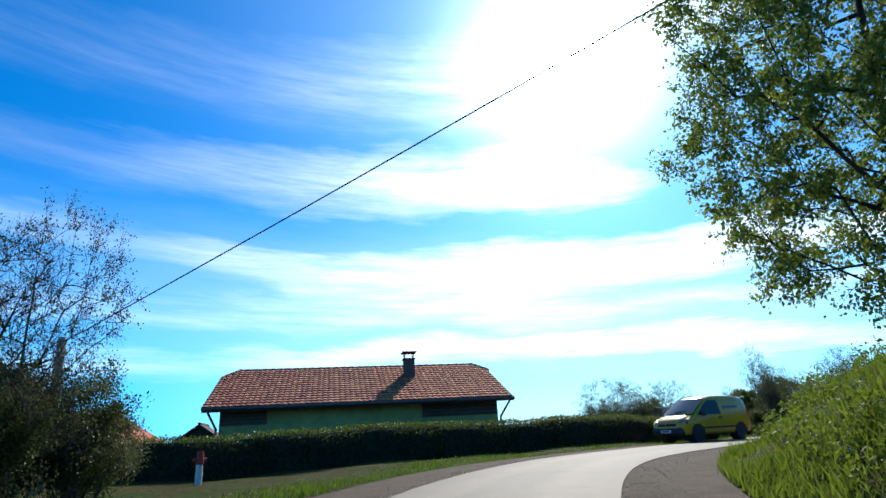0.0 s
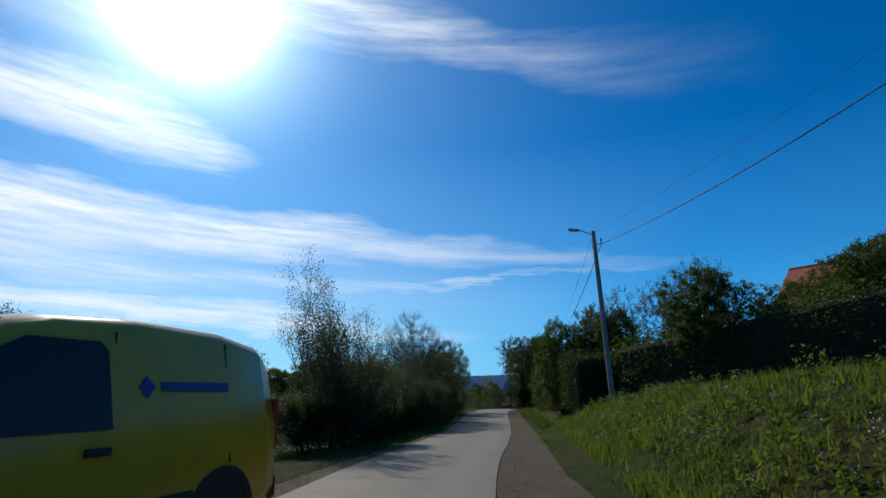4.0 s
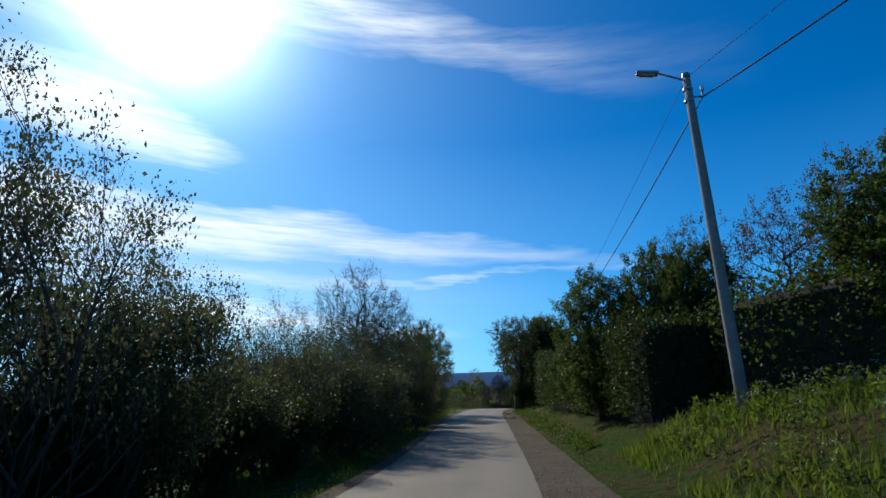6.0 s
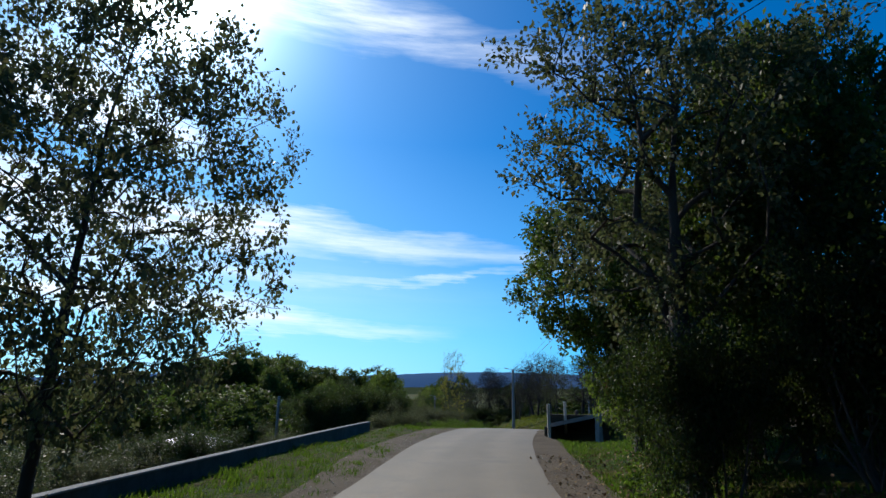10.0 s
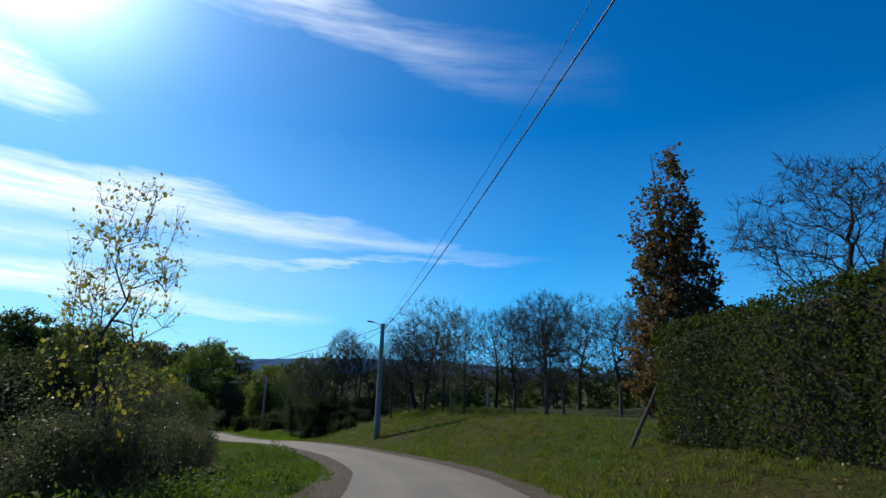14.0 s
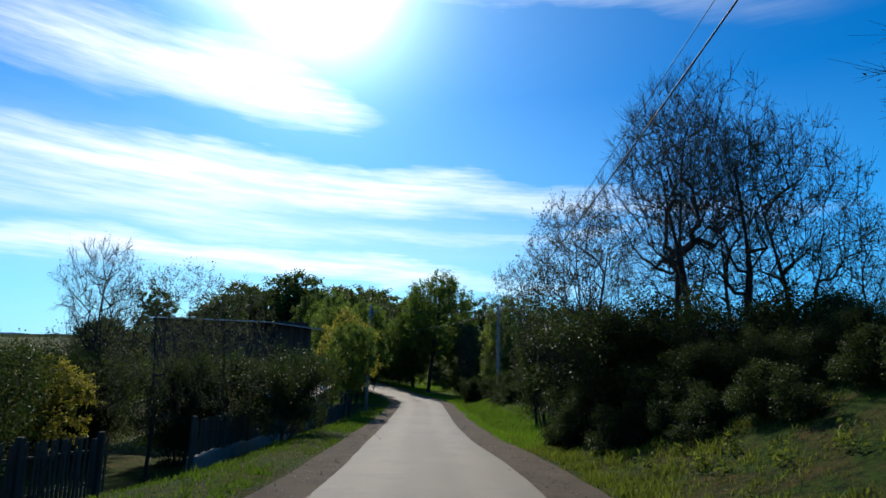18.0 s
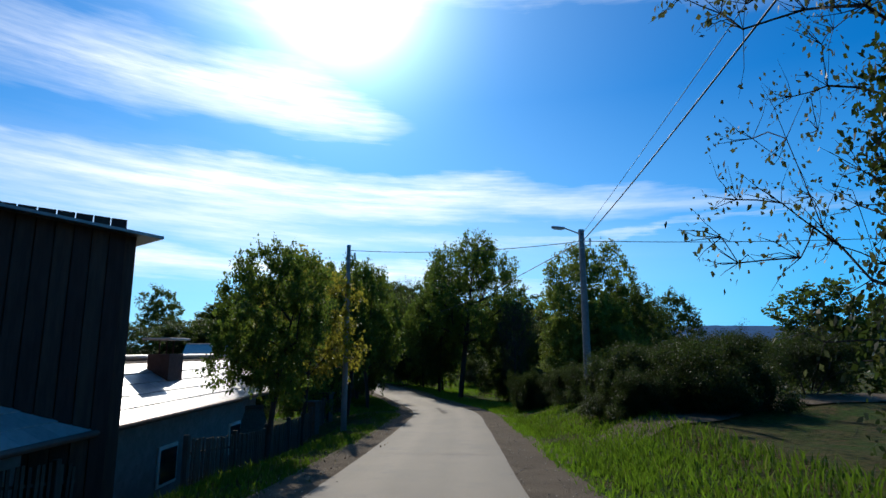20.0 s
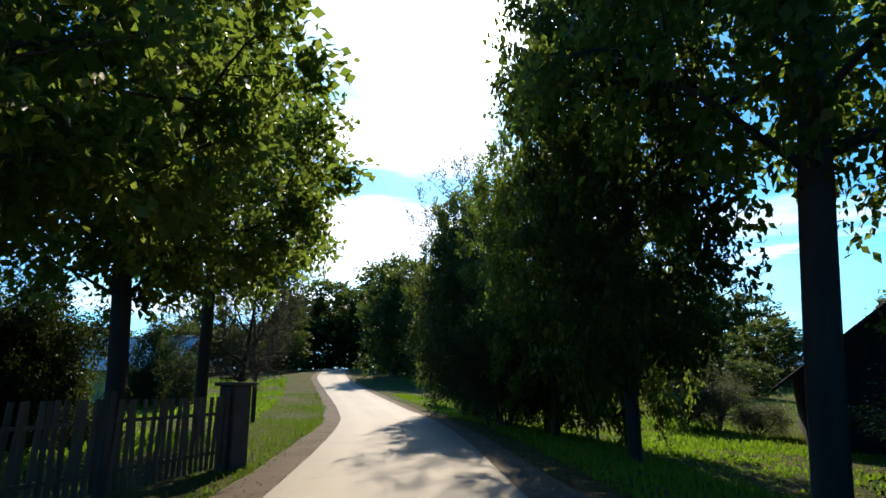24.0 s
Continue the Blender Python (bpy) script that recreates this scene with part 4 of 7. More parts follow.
def hedge(name, line, wide, high, leaf, label, seed, dens=330, size=0.06, low=0.0, rough=0.06, kind="", tops=None):
    """A hedge along a line of places: dense leaves on a solid dark body in place of stems."""
    rng = np.random.default_rng(seed)
    p = spline([np.array(q, float) for q in line], 0.4)
    a = np.gradient(p, axis=0)
    a /= np.linalg.norm(a, axis=1)[:, None]
    r = np.stack([a[:, 1], -a[:, 0]], 1)
    n = len(p)
    zs = land(p[:, 0], p[:, 1])[0]
    hh = np.full(n, high) if tops is None else np.interp(np.linspace(0, 1, n), np.linspace(0, 1, len(tops)), tops)
    ob = thing(name, label, "hedge", kind=kind)
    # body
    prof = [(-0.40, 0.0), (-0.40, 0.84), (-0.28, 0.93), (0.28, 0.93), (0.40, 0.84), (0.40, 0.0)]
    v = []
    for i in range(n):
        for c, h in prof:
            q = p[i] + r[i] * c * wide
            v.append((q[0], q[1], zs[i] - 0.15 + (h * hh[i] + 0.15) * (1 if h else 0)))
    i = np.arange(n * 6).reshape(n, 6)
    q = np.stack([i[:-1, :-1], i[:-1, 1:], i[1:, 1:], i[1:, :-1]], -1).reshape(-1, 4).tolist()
    raw("dark_body", v, q + [list(range(6))[::-1], [n * 6 - 6 + k for k in range(6)]], M["core"], ob)
    length = np.linalg.norm(np.diff(p, axis=0), axis=1).sum()
    total = int(dens * length * (2 * high + wide))
    f = rng.uniform(0, n - 1.001, total)
    k = f.astype(int)
    fr = (f - k)[:, None]
    base = p[k] * (1 - fr) + p[k + 1] * fr
    rr, zz, h0 = r[k], zs[k], hh[k]
    s = rng.uniform(0, 2 * high + wide, total)
    onl, onr = s < high, s > high + wide
    across = np.where(onl, -0.5, np.where(onr, 0.5, (s - high) / wide - 0.5)) * wide
    tall = np.where(onl, s / high, np.where(onr, (2 * high + wide - s) / high, 1.0)) * h0
    across += rng.normal(0, rough, total) + 0.10 * np.sin(f * 0.7) * np.sign(across)
    tall += rng.normal(0, rough, total) * (tall > h0 * 0.9)
    keep = tall > low
    c = np.stack([base[:, 0] + rr[:, 0] * across, base[:, 1] + rr[:, 1] * across, zz + tall], 1)[keep]
    out = np.stack([rr[:, 0] * np.sign(across), rr[:, 1] * np.sign(across), np.full(total, 0.35)], 1)[keep]
    # ends
    for e, dirn in ((0, -a[0]), (n - 1, a[-1])):
        m = int(dens * wide * high)
        ce = np.stack([p[e, 0] + r[e, 0] * rng.uniform(-.5, .5, m) * wide, p[e, 1] + r[e, 1] * rng.uniform(-.5, .5, m) * wide, zs[e] + rng.uniform(low, 1, m) * hh[e]], 1)
        ce[:, :2] += dirn * 0.12 + rng.normal(0, rough, (m, 2))
        c = np.concatenate([c, ce])
        out = np.concatenate([out, np.tile([*dirn, 0.3], (m, 1))])
    vv, ff = leaves(c, size, rng, 0.2, 1.5, out)
    raw("foliage", vv, ff, M[leaf], ob)
    return ob


# ---- poles and cables ----
def pole(x, y, top, label, arm=None, lean=(0, 0), r=(0.17, 0.11), base=None):
    """A round tapered concrete pole with its steel cap, and a street lamp on an arm."""
    z0 = gz(x, y) if base is None else base
    ob = thing("utility_pole", label, "utility pole", (x, y, z0))
    h = top - z0
    tip = Vector((lean[0], lean[1], h))
    part("shaft", rod((0, 0, -0.4), tip, r[0], r[1], 14, rings=6), M["concrete"], ob, smooth=True)
    part("cap", rod(tip - Vector((0, 0, 0.03)), tip + Vector((0, 0, 0.05)), r[1] + 0.012, r[1], 14), M["steel"], ob)
    for k in (0.35, 0.62):
        part("band", rod(tip - Vector((0, 0, k)), tip - Vector((0, 0, k - 0.05)), r[1] + 0.02, None, 14), M["steel"], ob)
    b = bmesh.new()
    rod(tip + Vector((-0.02, 0, -0.5)), tip + Vector((0.28, -0.05, -0.52)), 0.018, bm=b)
    rod(tip + Vector((0.28, -0.05, -0.52)), tip + Vector((0.28, -0.05, -0.36)), 0.022, bm=b)
    part("hook", b, M["steel"], ob)
    part("insulator", rod(tip + Vector((0.28, -0.05, -0.37)), tip + Vector((0.28, -0.05, -0.27)), 0.045, 0.03, 10), M["white_paint"], ob)
    if arm:
        d = Vector((*arm, 0))
        e = tip + d + Vector((0, 0, 0.16))
        arm_ob = part("lamp_arm", rod(tip + Vector((0, 0, -0.12)), e, 0.024, 0.02, 8, rings=3), M["steel"], ob)
        n = d.normalized()
        b = bmesh.new()
        box((0.46, 0.17, 0.075), e + n * 0.16, 0.02, Matrix.Rotation(math.atan2(n.y, n.x), 4, "Z") @ Matrix.Rotation(radians(-8), 4, "Y"), b)
        part("lamp_head", b, M["steel"], ob)
        b = box((0.32, 0.13, 0.03), e + n * 0.18 + Vector((0, 0, -0.045)), 0.01, Matrix.Rotation(math.atan2(n.y, n.x), 4, "Z") @ Matrix.Rotation(radians(-8), 4, "Y"))
        part("lamp_glass", b, M["lamp_lens"], ob)
    return ob


def cable(p, q, sag, label="black overhead cable hung between poles", r=0.016, n=24):
    """A sagging cable between two places."""
    p, q = np.array(p, float), np.array(q, float)
    f = np.linspace(0, 1, n)
    pts = p + (q - p) * f[:, None]
    pts[:, 2] -= 4 * sag * f * (1 - f)
    side = np.cross(q - p, (0, 0, 1.0))
    side /= np.linalg.norm(side)
    lift = np.cross(side, q - p)
    lift /= np.linalg.norm(lift)
    an = np.arange(6) * np.pi / 3
    ring = (side * np.cos(an)[:, None] + lift * np.sin(an)[:, None]) * r
    v = (pts[:, None] + ring[None]).reshape(-1, 3)
    i = np.arange(n * 6).reshape(n, 6)
    j = np.roll(i, -1, 1)
    fc = np.stack([i[:-1], j[:-1], j[1:], i[1:]], -1).reshape(-1, 4)
    ob = raw("overhead_cable", v, fc, M["cable"], smooth=True)
    return tagged(ob, label, "cable")


POLE_A, POLE_Y, POLE_B, POLE_C, POLE_D = (5.75, 14.0), (11.6, 62.7), (13.1, 104.8), (4.3, 140.0), (-4.35, 139.7)
pole(*POLE_A, 7.75, "slender grey concrete utility pole with a street lamp on a bank", (-0.6, 0.12), (-0.25, 0.0), (0.12, 0.08))
pole(*POLE_B, 3.85, "thick grey concrete utility pole with a lamp on the grass", (-0.62, 0.1), (0.1, 0.2), (0.19, 0.13))
pole(*POLE_C, 0.35, "grey concrete utility pole with a street lamp among brambles", (-0.6, -0.05), (0.02, 0), (0.14, 0.095))
pole(*POLE_D, 0.3, "dark slender concrete pole behind the garden fence", None, (0.05, 0), (0.11, 0.075))
pole(14.0, -12.2, 11.7, "grey concrete utility pole beside the lane", None)
pole(*POLE_Y, 7.2, "grey concrete utility pole behind the yard", None)
pole(-11.3, 90.8, 0.6, "grey concrete utility pole down the slope", None)
pole(-11.5, -27.0, 3.85, "dark timber pole behind the leafless tree", None)
pole(34.0, 146.0, 1.7, "grey concrete utility pole beyond the lawn", None)
T_A, T_Y, T_B, T_C = (5.8, 14.0, 7.25), (11.6, 62.7, 6.95), (13.3, 105.0, 3.55), (4.35, 140.0, 0.0)
cable((14.0, -12.2, 11.4), T_A, 1.2)
cable((14.0, -12.2, 11.7), (5.5, 14.0, 7.7), 0.8, "thin bare wire between the pole tops", 0.006)
cable(T_A, T_Y, 1.0)
cable((5.5, 14.0, 7.7), (11.6, 62.7, 7.25), 0.8, "thin bare wire between the pole tops", 0.006)
cable(T_Y, T_B, 0.58)
cable((11.5, 62.7, 7.2), (13.2, 105.0, 3.75), 0.45, "thin bare wire between the pole tops", 0.007)
cable(T_B, T_C, 0.7)
cable((13.2, 105.0, 3.75), (4.3, 140.0, 0.2), 0.5, "thin bare wire between the pole tops", 0.007)
cable((13.2, 105.0, 3.7), (-11.3, 90.8, 0.45), 1.98)
cable(T_C, (-16.1, 178.4, -0.2), 0.5)
cable(T_C, (-4.3, 139.7, 0.15), 0.2, r=0.012)
cable(T_C, (34.0, 146.0, 1.4), 0.7, r=0.012)
cable((-11.5, -27.0, 3.75), (9.80, -18.95, 10.36), 0.1)
pole(9.85, -18.95, 10.56, "grey concrete utility pole above the bank", None)


# ---- buildings ----
def tile_mesh(w, l, lip=0.03):
    """One roof tile: a shallow S across, thick at its lower edge."""
    xs = (0.0, 0.28 * w, 0.55 * w, 0.8 * w, w * 0.99)
    zs = (0.010, 0.030, 0.032, 0.014, 0.010)
    v, f = [], []
    for y, up in ((0.0, 0.040), (l, 0.0)):
        v += [(x, y, z + up) for x, z in zip(xs, zs)]
    v += [(x, 0.0, -0.004) for x in xs]
    for i in range(4):
        f.append((i, i + 1, i + 6, i + 5))
        f.append((10 + i, 11 + i, i + 1, i))
    me = bpy.data.meshes.new("tile")
    me.from_pydata(v, [], f)
    return me, np.array(v), f


def slab(corners, thick, mat, name, parent, label=""):
    """A flat plate with four or more corners, thickened downwards."""
    c = [Vector(p) for p in corners]
    n = (c[1] - c[0]).cross(c[2] - c[0]).normalized()
    if n.z < 0:
        c.reverse()
        n = -n
    k = len(c)
    v = [tuple(p) for p in c] + [tuple(p - n * thick) for p in c]
    f = [tuple(range(k)), tuple(range(2 * k - 1, k - 1, -1))] + [(i, i + k, (i + 1) % k + k, (i + 1) % k) for i in range(k)]
    return raw(name, v, [g[::-1] if 0 else g for g in f], mat, parent, label=label)


def tiled(parent, origin, along, up, length, rise, w, l, mat, single, name="tile", inside=None):
    """Courses of tiles on a slope: those in the stretch single are parts, the others are joined."""
    me, tv, tf = tile_mesh(w, l * 1.12)
    me.materials.append(M[mat])
    a, u = Vector(along).normalized(), Vector(up).normalized()
    n = a.cross(u).normalized()
    rest_v, rest_f = [], []
    for r in range(int(rise / l)):
        for c in range(int(length / w)):
            x = c * w + (0.5 * w if r % 2 else 0) * 0.0
            if inside and not inside(x + w / 2, r * l + l / 2):
                continue
            o = Vector(origin) + a * x + u * (r * l) + n * (0.012 + random.uniform(0, 0.006))
            m = Matrix(((a.x, u.x, n.x, o.x), (a.y, u.y, n.y, o.y), (a.z, u.z, n.z, o.z), (0, 0, 0, 1)))
            m = m @ Matrix.Rotation(random.gauss(0, 0.012), 4, "Z")
            if single[0] <= x < single[1]:
                t = new(name, me)
                t.parent = parent
                t.matrix_basis = m
            else:
                k = len(rest_v)
                rest_v += [tuple(m @ Vector(p)) for p in tv.tolist()]
                rest_f += [tuple(i + k for i in g) for g in tf]
    if rest_v:
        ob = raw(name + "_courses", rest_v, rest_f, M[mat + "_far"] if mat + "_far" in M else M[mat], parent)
        ob["kind"] = "stuff"


def house_green():
    x0, y0 = -18.0, -20.35
    z0 = gz(-15, -14) - 0.1
    ob = thing("house", "long low green house with a red tiled roof and brick chimney", "house", (x0, y0, z0), 55.9)
    e, rz, L, half_w, hip = 2.40 - z0, 4.50 - z0, 13.87, 5.0, 0.78
    W = 2 * half_w
    up = Vector((0, half_w, rz - e))
    hy, hz, hx = hip * half_w, e + hip * (rz - e), 0.06
    # walls with thickness
    for size, at in (((L - 1.2, 0.3, e + 0.25), (L / 2, 1.0, (e + 0.25) / 2 - 0.1)), ((L - 1.2, 0.3, e + 0.25), (L / 2, W - 1.0, (e + 0.25) / 2 - 0.1)),
                     ((0.3, W - 2.32, e + 0.3), (0.75, half_w, (e + 0.3) / 2 - 0.1)), ((0.3, W - 2.32, e + 0.3), (L - 0.75, half_w, (e + 0.3) / 2 - 0.1))):
        part("wall", box(size, at, 0.01), M["green_plaster"], ob)
    for gx in (0.75, L - 0.75):
        b = bmesh.new()
        vs = [b.verts.new((gx + s, y, z)) for s in (-0.14, 0.14) for y, z in ((1.2, e + 0.2), (W - 1.2, e + 0.2), (W - 3.6, rz - 0.7), (3.6, rz - 0.7))]
        b.faces.new(vs[:4])
        b.faces.new(vs[4:][::-1])
        for i in range(4):
            b.faces.new((vs[i], vs[(i + 1) % 4], vs[4 + (i + 1) % 4], vs[4 + i]))
        part("gable", b, M["brown_boards"], ob)
    # board cladding under the eaves
    for a, c in ((0.62, 2.6), (9.6, L - 0.62)):
        for i in range(5):
            part("board", box((c - a, 0.035, 0.155), ((a + c) / 2, 0.825, e - 0.0 - i * 0.162), 0.006), M["brown_boards"], ob)
    part("soffit", box((L - 0.9, 0.8, 0.02), (L / 2, 0.44, e - 0.045)), M["dark_boards"], ob)
    # roof decks with clipped gable tips
    slab([(0, 0, e), (L, 0, e), (L - hx, hy, hz), (L - 0.75, half_w, rz), (0.75, half_w, rz), (hx, hy, hz)], 0.1, M["dark_boards"], "roof_deck", ob)
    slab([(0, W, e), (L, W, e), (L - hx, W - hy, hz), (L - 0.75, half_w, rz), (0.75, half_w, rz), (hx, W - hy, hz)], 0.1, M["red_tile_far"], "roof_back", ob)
    for s in (0, 1):
        q = [(hx, hy, hz), (hx, W - hy, hz), (0.75, half_w, rz)]
        if s:
            q = [(L - p[0], p[1], p[2]) for p in q]
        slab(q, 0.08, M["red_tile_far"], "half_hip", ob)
    sl = up.length
    edge = lambda d: hx * min(d / (hip * sl), 1) + max(0, d - hip * sl) * (0.75 - hx) / ((1 - hip) * sl)
    tiled(ob, (0, -0.03, e + 0.01), (1, 0, 0), up, L, sl, 0.25, 0.332, "red_tile", (7.4, 13.6), inside=lambda x, d: edge(d) < x < L - edge(d))
    for i in range(30):
        x = 0.78 + i * 0.412
        b = bmesh.new()
        rod((x, half_w, rz + 0.015), (x + 0.43, half_w, rz + 0.03), 0.085, 0.095, 8, b)
        part("ridge_tile", b, M["red_tile"], ob)
    for s in (0, 1):
        for k in range(4):
            p, q = Vector((hx, hy, hz)).lerp(Vector((0.75, half_w, rz)), k / 4), Vector((hx, hy, hz)).lerp(Vector((0.75, half_w, rz)), (k + 1.08) / 4)
            if s:
                p.x, q.x = L - p.x, L - q.x
            part("hip_tile", rod(p + Vector((0, 0, 0.03)), q + Vector((0, 0, 0.045)), 0.09, 0.10, 8), M["red_tile"], ob)
    # chimney
    cx, cy, ct = 9.36, 3.30, 4.66 - z0
    ch = part("chimney", box((0.55, 0.55, 1.3), (cx, cy, ct - 0.65), 0.01), M["brick"], ob, "dark brick chimney")
    part("collar", box((0.64, 0.64, 0.07), (cx, cy, ct + 0.03), 0.01), M["brick"], ch)
    for dx in (-0.22, 0.22):
        for dy in (-0.22, 0.22):
            part("cap_leg", rod((cx + dx, cy + dy, ct + 0.05), (cx + dx, cy + dy, ct + 0.34), 0.025, sides=6), M["dark_boards"], ch)
    part("cap", box((0.76, 0.76, 0.07), (cx, cy, ct + 0.37), 0.01), M["dark_boards"], ch)
    # gutter, fascia and downpipes
    part("fascia", box((L, 0.03, 0.16), (L / 2, 0.03, e - 0.09)), M["dark_boards"], ob)
    part("gutter", rod((0, -0.06, e - 0.03), (L, -0.06, e - 0.05), 0.07, sides=10), M["zinc"], ob)
    for gx, wx in ((0.28, 0.5), (L - 0.25, L - 0.5)):
        b = bmesh.new()
        rod((gx, -0.06, e - 0.05), (gx, -0.03, e - 0.22), 0.05, bm=b)
        rod((gx, -0.03, e - 0.2), (wx, 0.76, e - 0.85), 0.05, bm=b)
        rod((wx, 0.76, e - 0.82), (wx, 0.76, 0.0), 0.05, bm=b)
        part("downpipe", b, M["zinc"], ob, "bent brown metal downpipe")


def simple_house(name, label, at, turn, L, W, eave, ridge, wall, roof, over=0.45, windows=(), base=None, tiles=None, gable=None):
    """A gabled house: walls, two roof slopes, gables and windows. Its length runs along x, its front faces -y."""
    z0 = gz(*at) - 0.1 if base is None else base
    ob = thing(name, label, "house" if "house" in name else "shed", (*at, z0), turn)
    t = 0.22
    for s, size, c in ((0, (L, t, eave), (0, -W / 2 + t / 2, eave / 2)), (0, (L, t, eave), (0, W / 2 - t / 2, eave / 2)),
                       (0, (t, W - 2 * t, eave), (-L / 2 + t / 2, 0, eave / 2)), (0, (t, W - 2 * t, eave), (L / 2 - t / 2, 0, eave / 2))):
        part("wall", box(size, c, 0.01), M[wall], ob)
    for gx in (-L / 2 + t / 2, L / 2 - t / 2):
        b = bmesh.new()
        vs = [b.verts.new((gx + s, y, z)) for s in (-t / 2, t / 2) for y, z in ((-W / 2, eave), (W / 2, eave), (0, ridge - 0.06))]
        b.faces.new(vs[:3])
        b.faces.new(vs[3:][::-1])
        for i in range(3):
            b.faces.new((vs[i], vs[(i + 1) % 3], vs[3 + (i + 1) % 3], vs[3 + i]))
        part("gable", b, M[gable or wall], ob)
    k = (ridge - eave) / (W / 2)
    for s in (-1, 1):
        y = s * (W / 2 + over)
        slab([(-L / 2 - over, y, eave - over * k), (L / 2 + over, y, eave - over * k), (L / 2 + over, 0, ridge), (-L / 2 - over, 0, ridge)], 0.09, M[roof], "roof", ob)
    part("ridge_cap", rod((-L / 2 - over, 0, ridge + 0.02), (L / 2 + over, 0, ridge + 0.02), 0.07, sides=8), M[roof], ob)
    for wx, wz, face in windows:
        y = -W / 2 - 0.02
        if face == "front":
            win = part("window", box((1.0, 0.07, 1.1), (wx, y, wz), 0.01), M["white_paint"], ob)
            part("pane", box((0.84, 0.02, 0.94), (wx, y - 0.04, wz)), M["glass_dark"], win)
        else:
            gx = -L / 2 - 0.02 if face == "left" else L / 2 + 0.02
            win = part("window", box((0.07, 1.0, 1.1), (gx, wx, wz), 0.01), M["white_paint"], ob)
            part("pane", box((0.02, 0.84, 0.94), (gx + (-0.04 if face == "left" else 0.04), wx, wz)), M["glass_dark"], win)
    return ob


house_green()
simple_house("shed", "dark timber shed with a steep roof behind the hedge", (-27.5, -16.2), 150, 3.4, 3.0, 1.7, 2.75, "dark_boards", "dark_boards", 0.3)
simple_house("house", "low house with a red tiled roof half hidden by shrubs", (-37.5, -19.5), 140, 9, 6, 2.2, 4.0, "green_plaster", "red_tile_far", 0.5)
simple_house("house", "house with a red tiled roof on the hill", (25.8, 28.2), 128, 6, 5.5, 3.4, 5.7, "concrete", "red_tile_far", 0.6, ((0, 2.0, "left"), (-2, 2.0, "front")), base=gz(25.8, 28.2) - 0.3)


def barn():
    """A tall dark barn of upright boards, its long side to the lane."""
    c = Vector((-3.95, 126.5))
    a = Vector((-0.897, 0.441))
    L, W, top = 11.6, 2.4, -1.3
    mid = c + a * L / 2 + Vector((0.441, 0.897)) * W / 2
    z0 = gz(-2.5, 125.8) - 0.5
    turn = math.degrees(math.atan2(-a.y, -a.x))
    ob = thing("barn", "tall dark brown barn of weathered upright boards", "barn", (mid.x, mid.y, z0), turn)
    h = top - z0
    b = box((L - 0.1, W - 0.1, h - 0.05), (0, 0, h / 2))
    for v in b.verts:
        if v.co.z > h / 2:
            v.co.z += (0.40 if v.co.x < 0 else 0.0) - (0.24 if v.co.y > 0 else 0.0)
    part("frame", b, M["dark_boards"], ob)
    for i in range(int(L / 0.27)):
        part("board", box((0.25, 0.03, h + 0.43 * (1 - i * 0.27 / L)), (-L / 2 + 0.14 + i * 0.27, -W / 2 + 0.02 + random.uniform(-0.006, 0.006), h / 2 + 0.215 * (1 - i * 0.27 / L)), 0.004), M["dark_boards"], ob)
    for i in range(int(W / 0.27)):
        part("board", box((0.03, 0.25, h), (L / 2 - 0.02, -W / 2 + 0.14 + i * 0.27, h / 2 + 0.02), 0.004), M["dark_boards"], ob)
    slab([(-L / 2 - 0.3, -W / 2 - 0.35, h + 0.45), (L / 2 + 0.3, -W / 2 - 0.35, h - 0.02), (L / 2 + 0.3, W / 2 + 0.3, h - 0.25), (-L / 2 - 0.3, W / 2 + 0.3, h + 0.22)], 0.05, M["steel"], "roof", ob, "pale metal sheet roof edge")


barn()


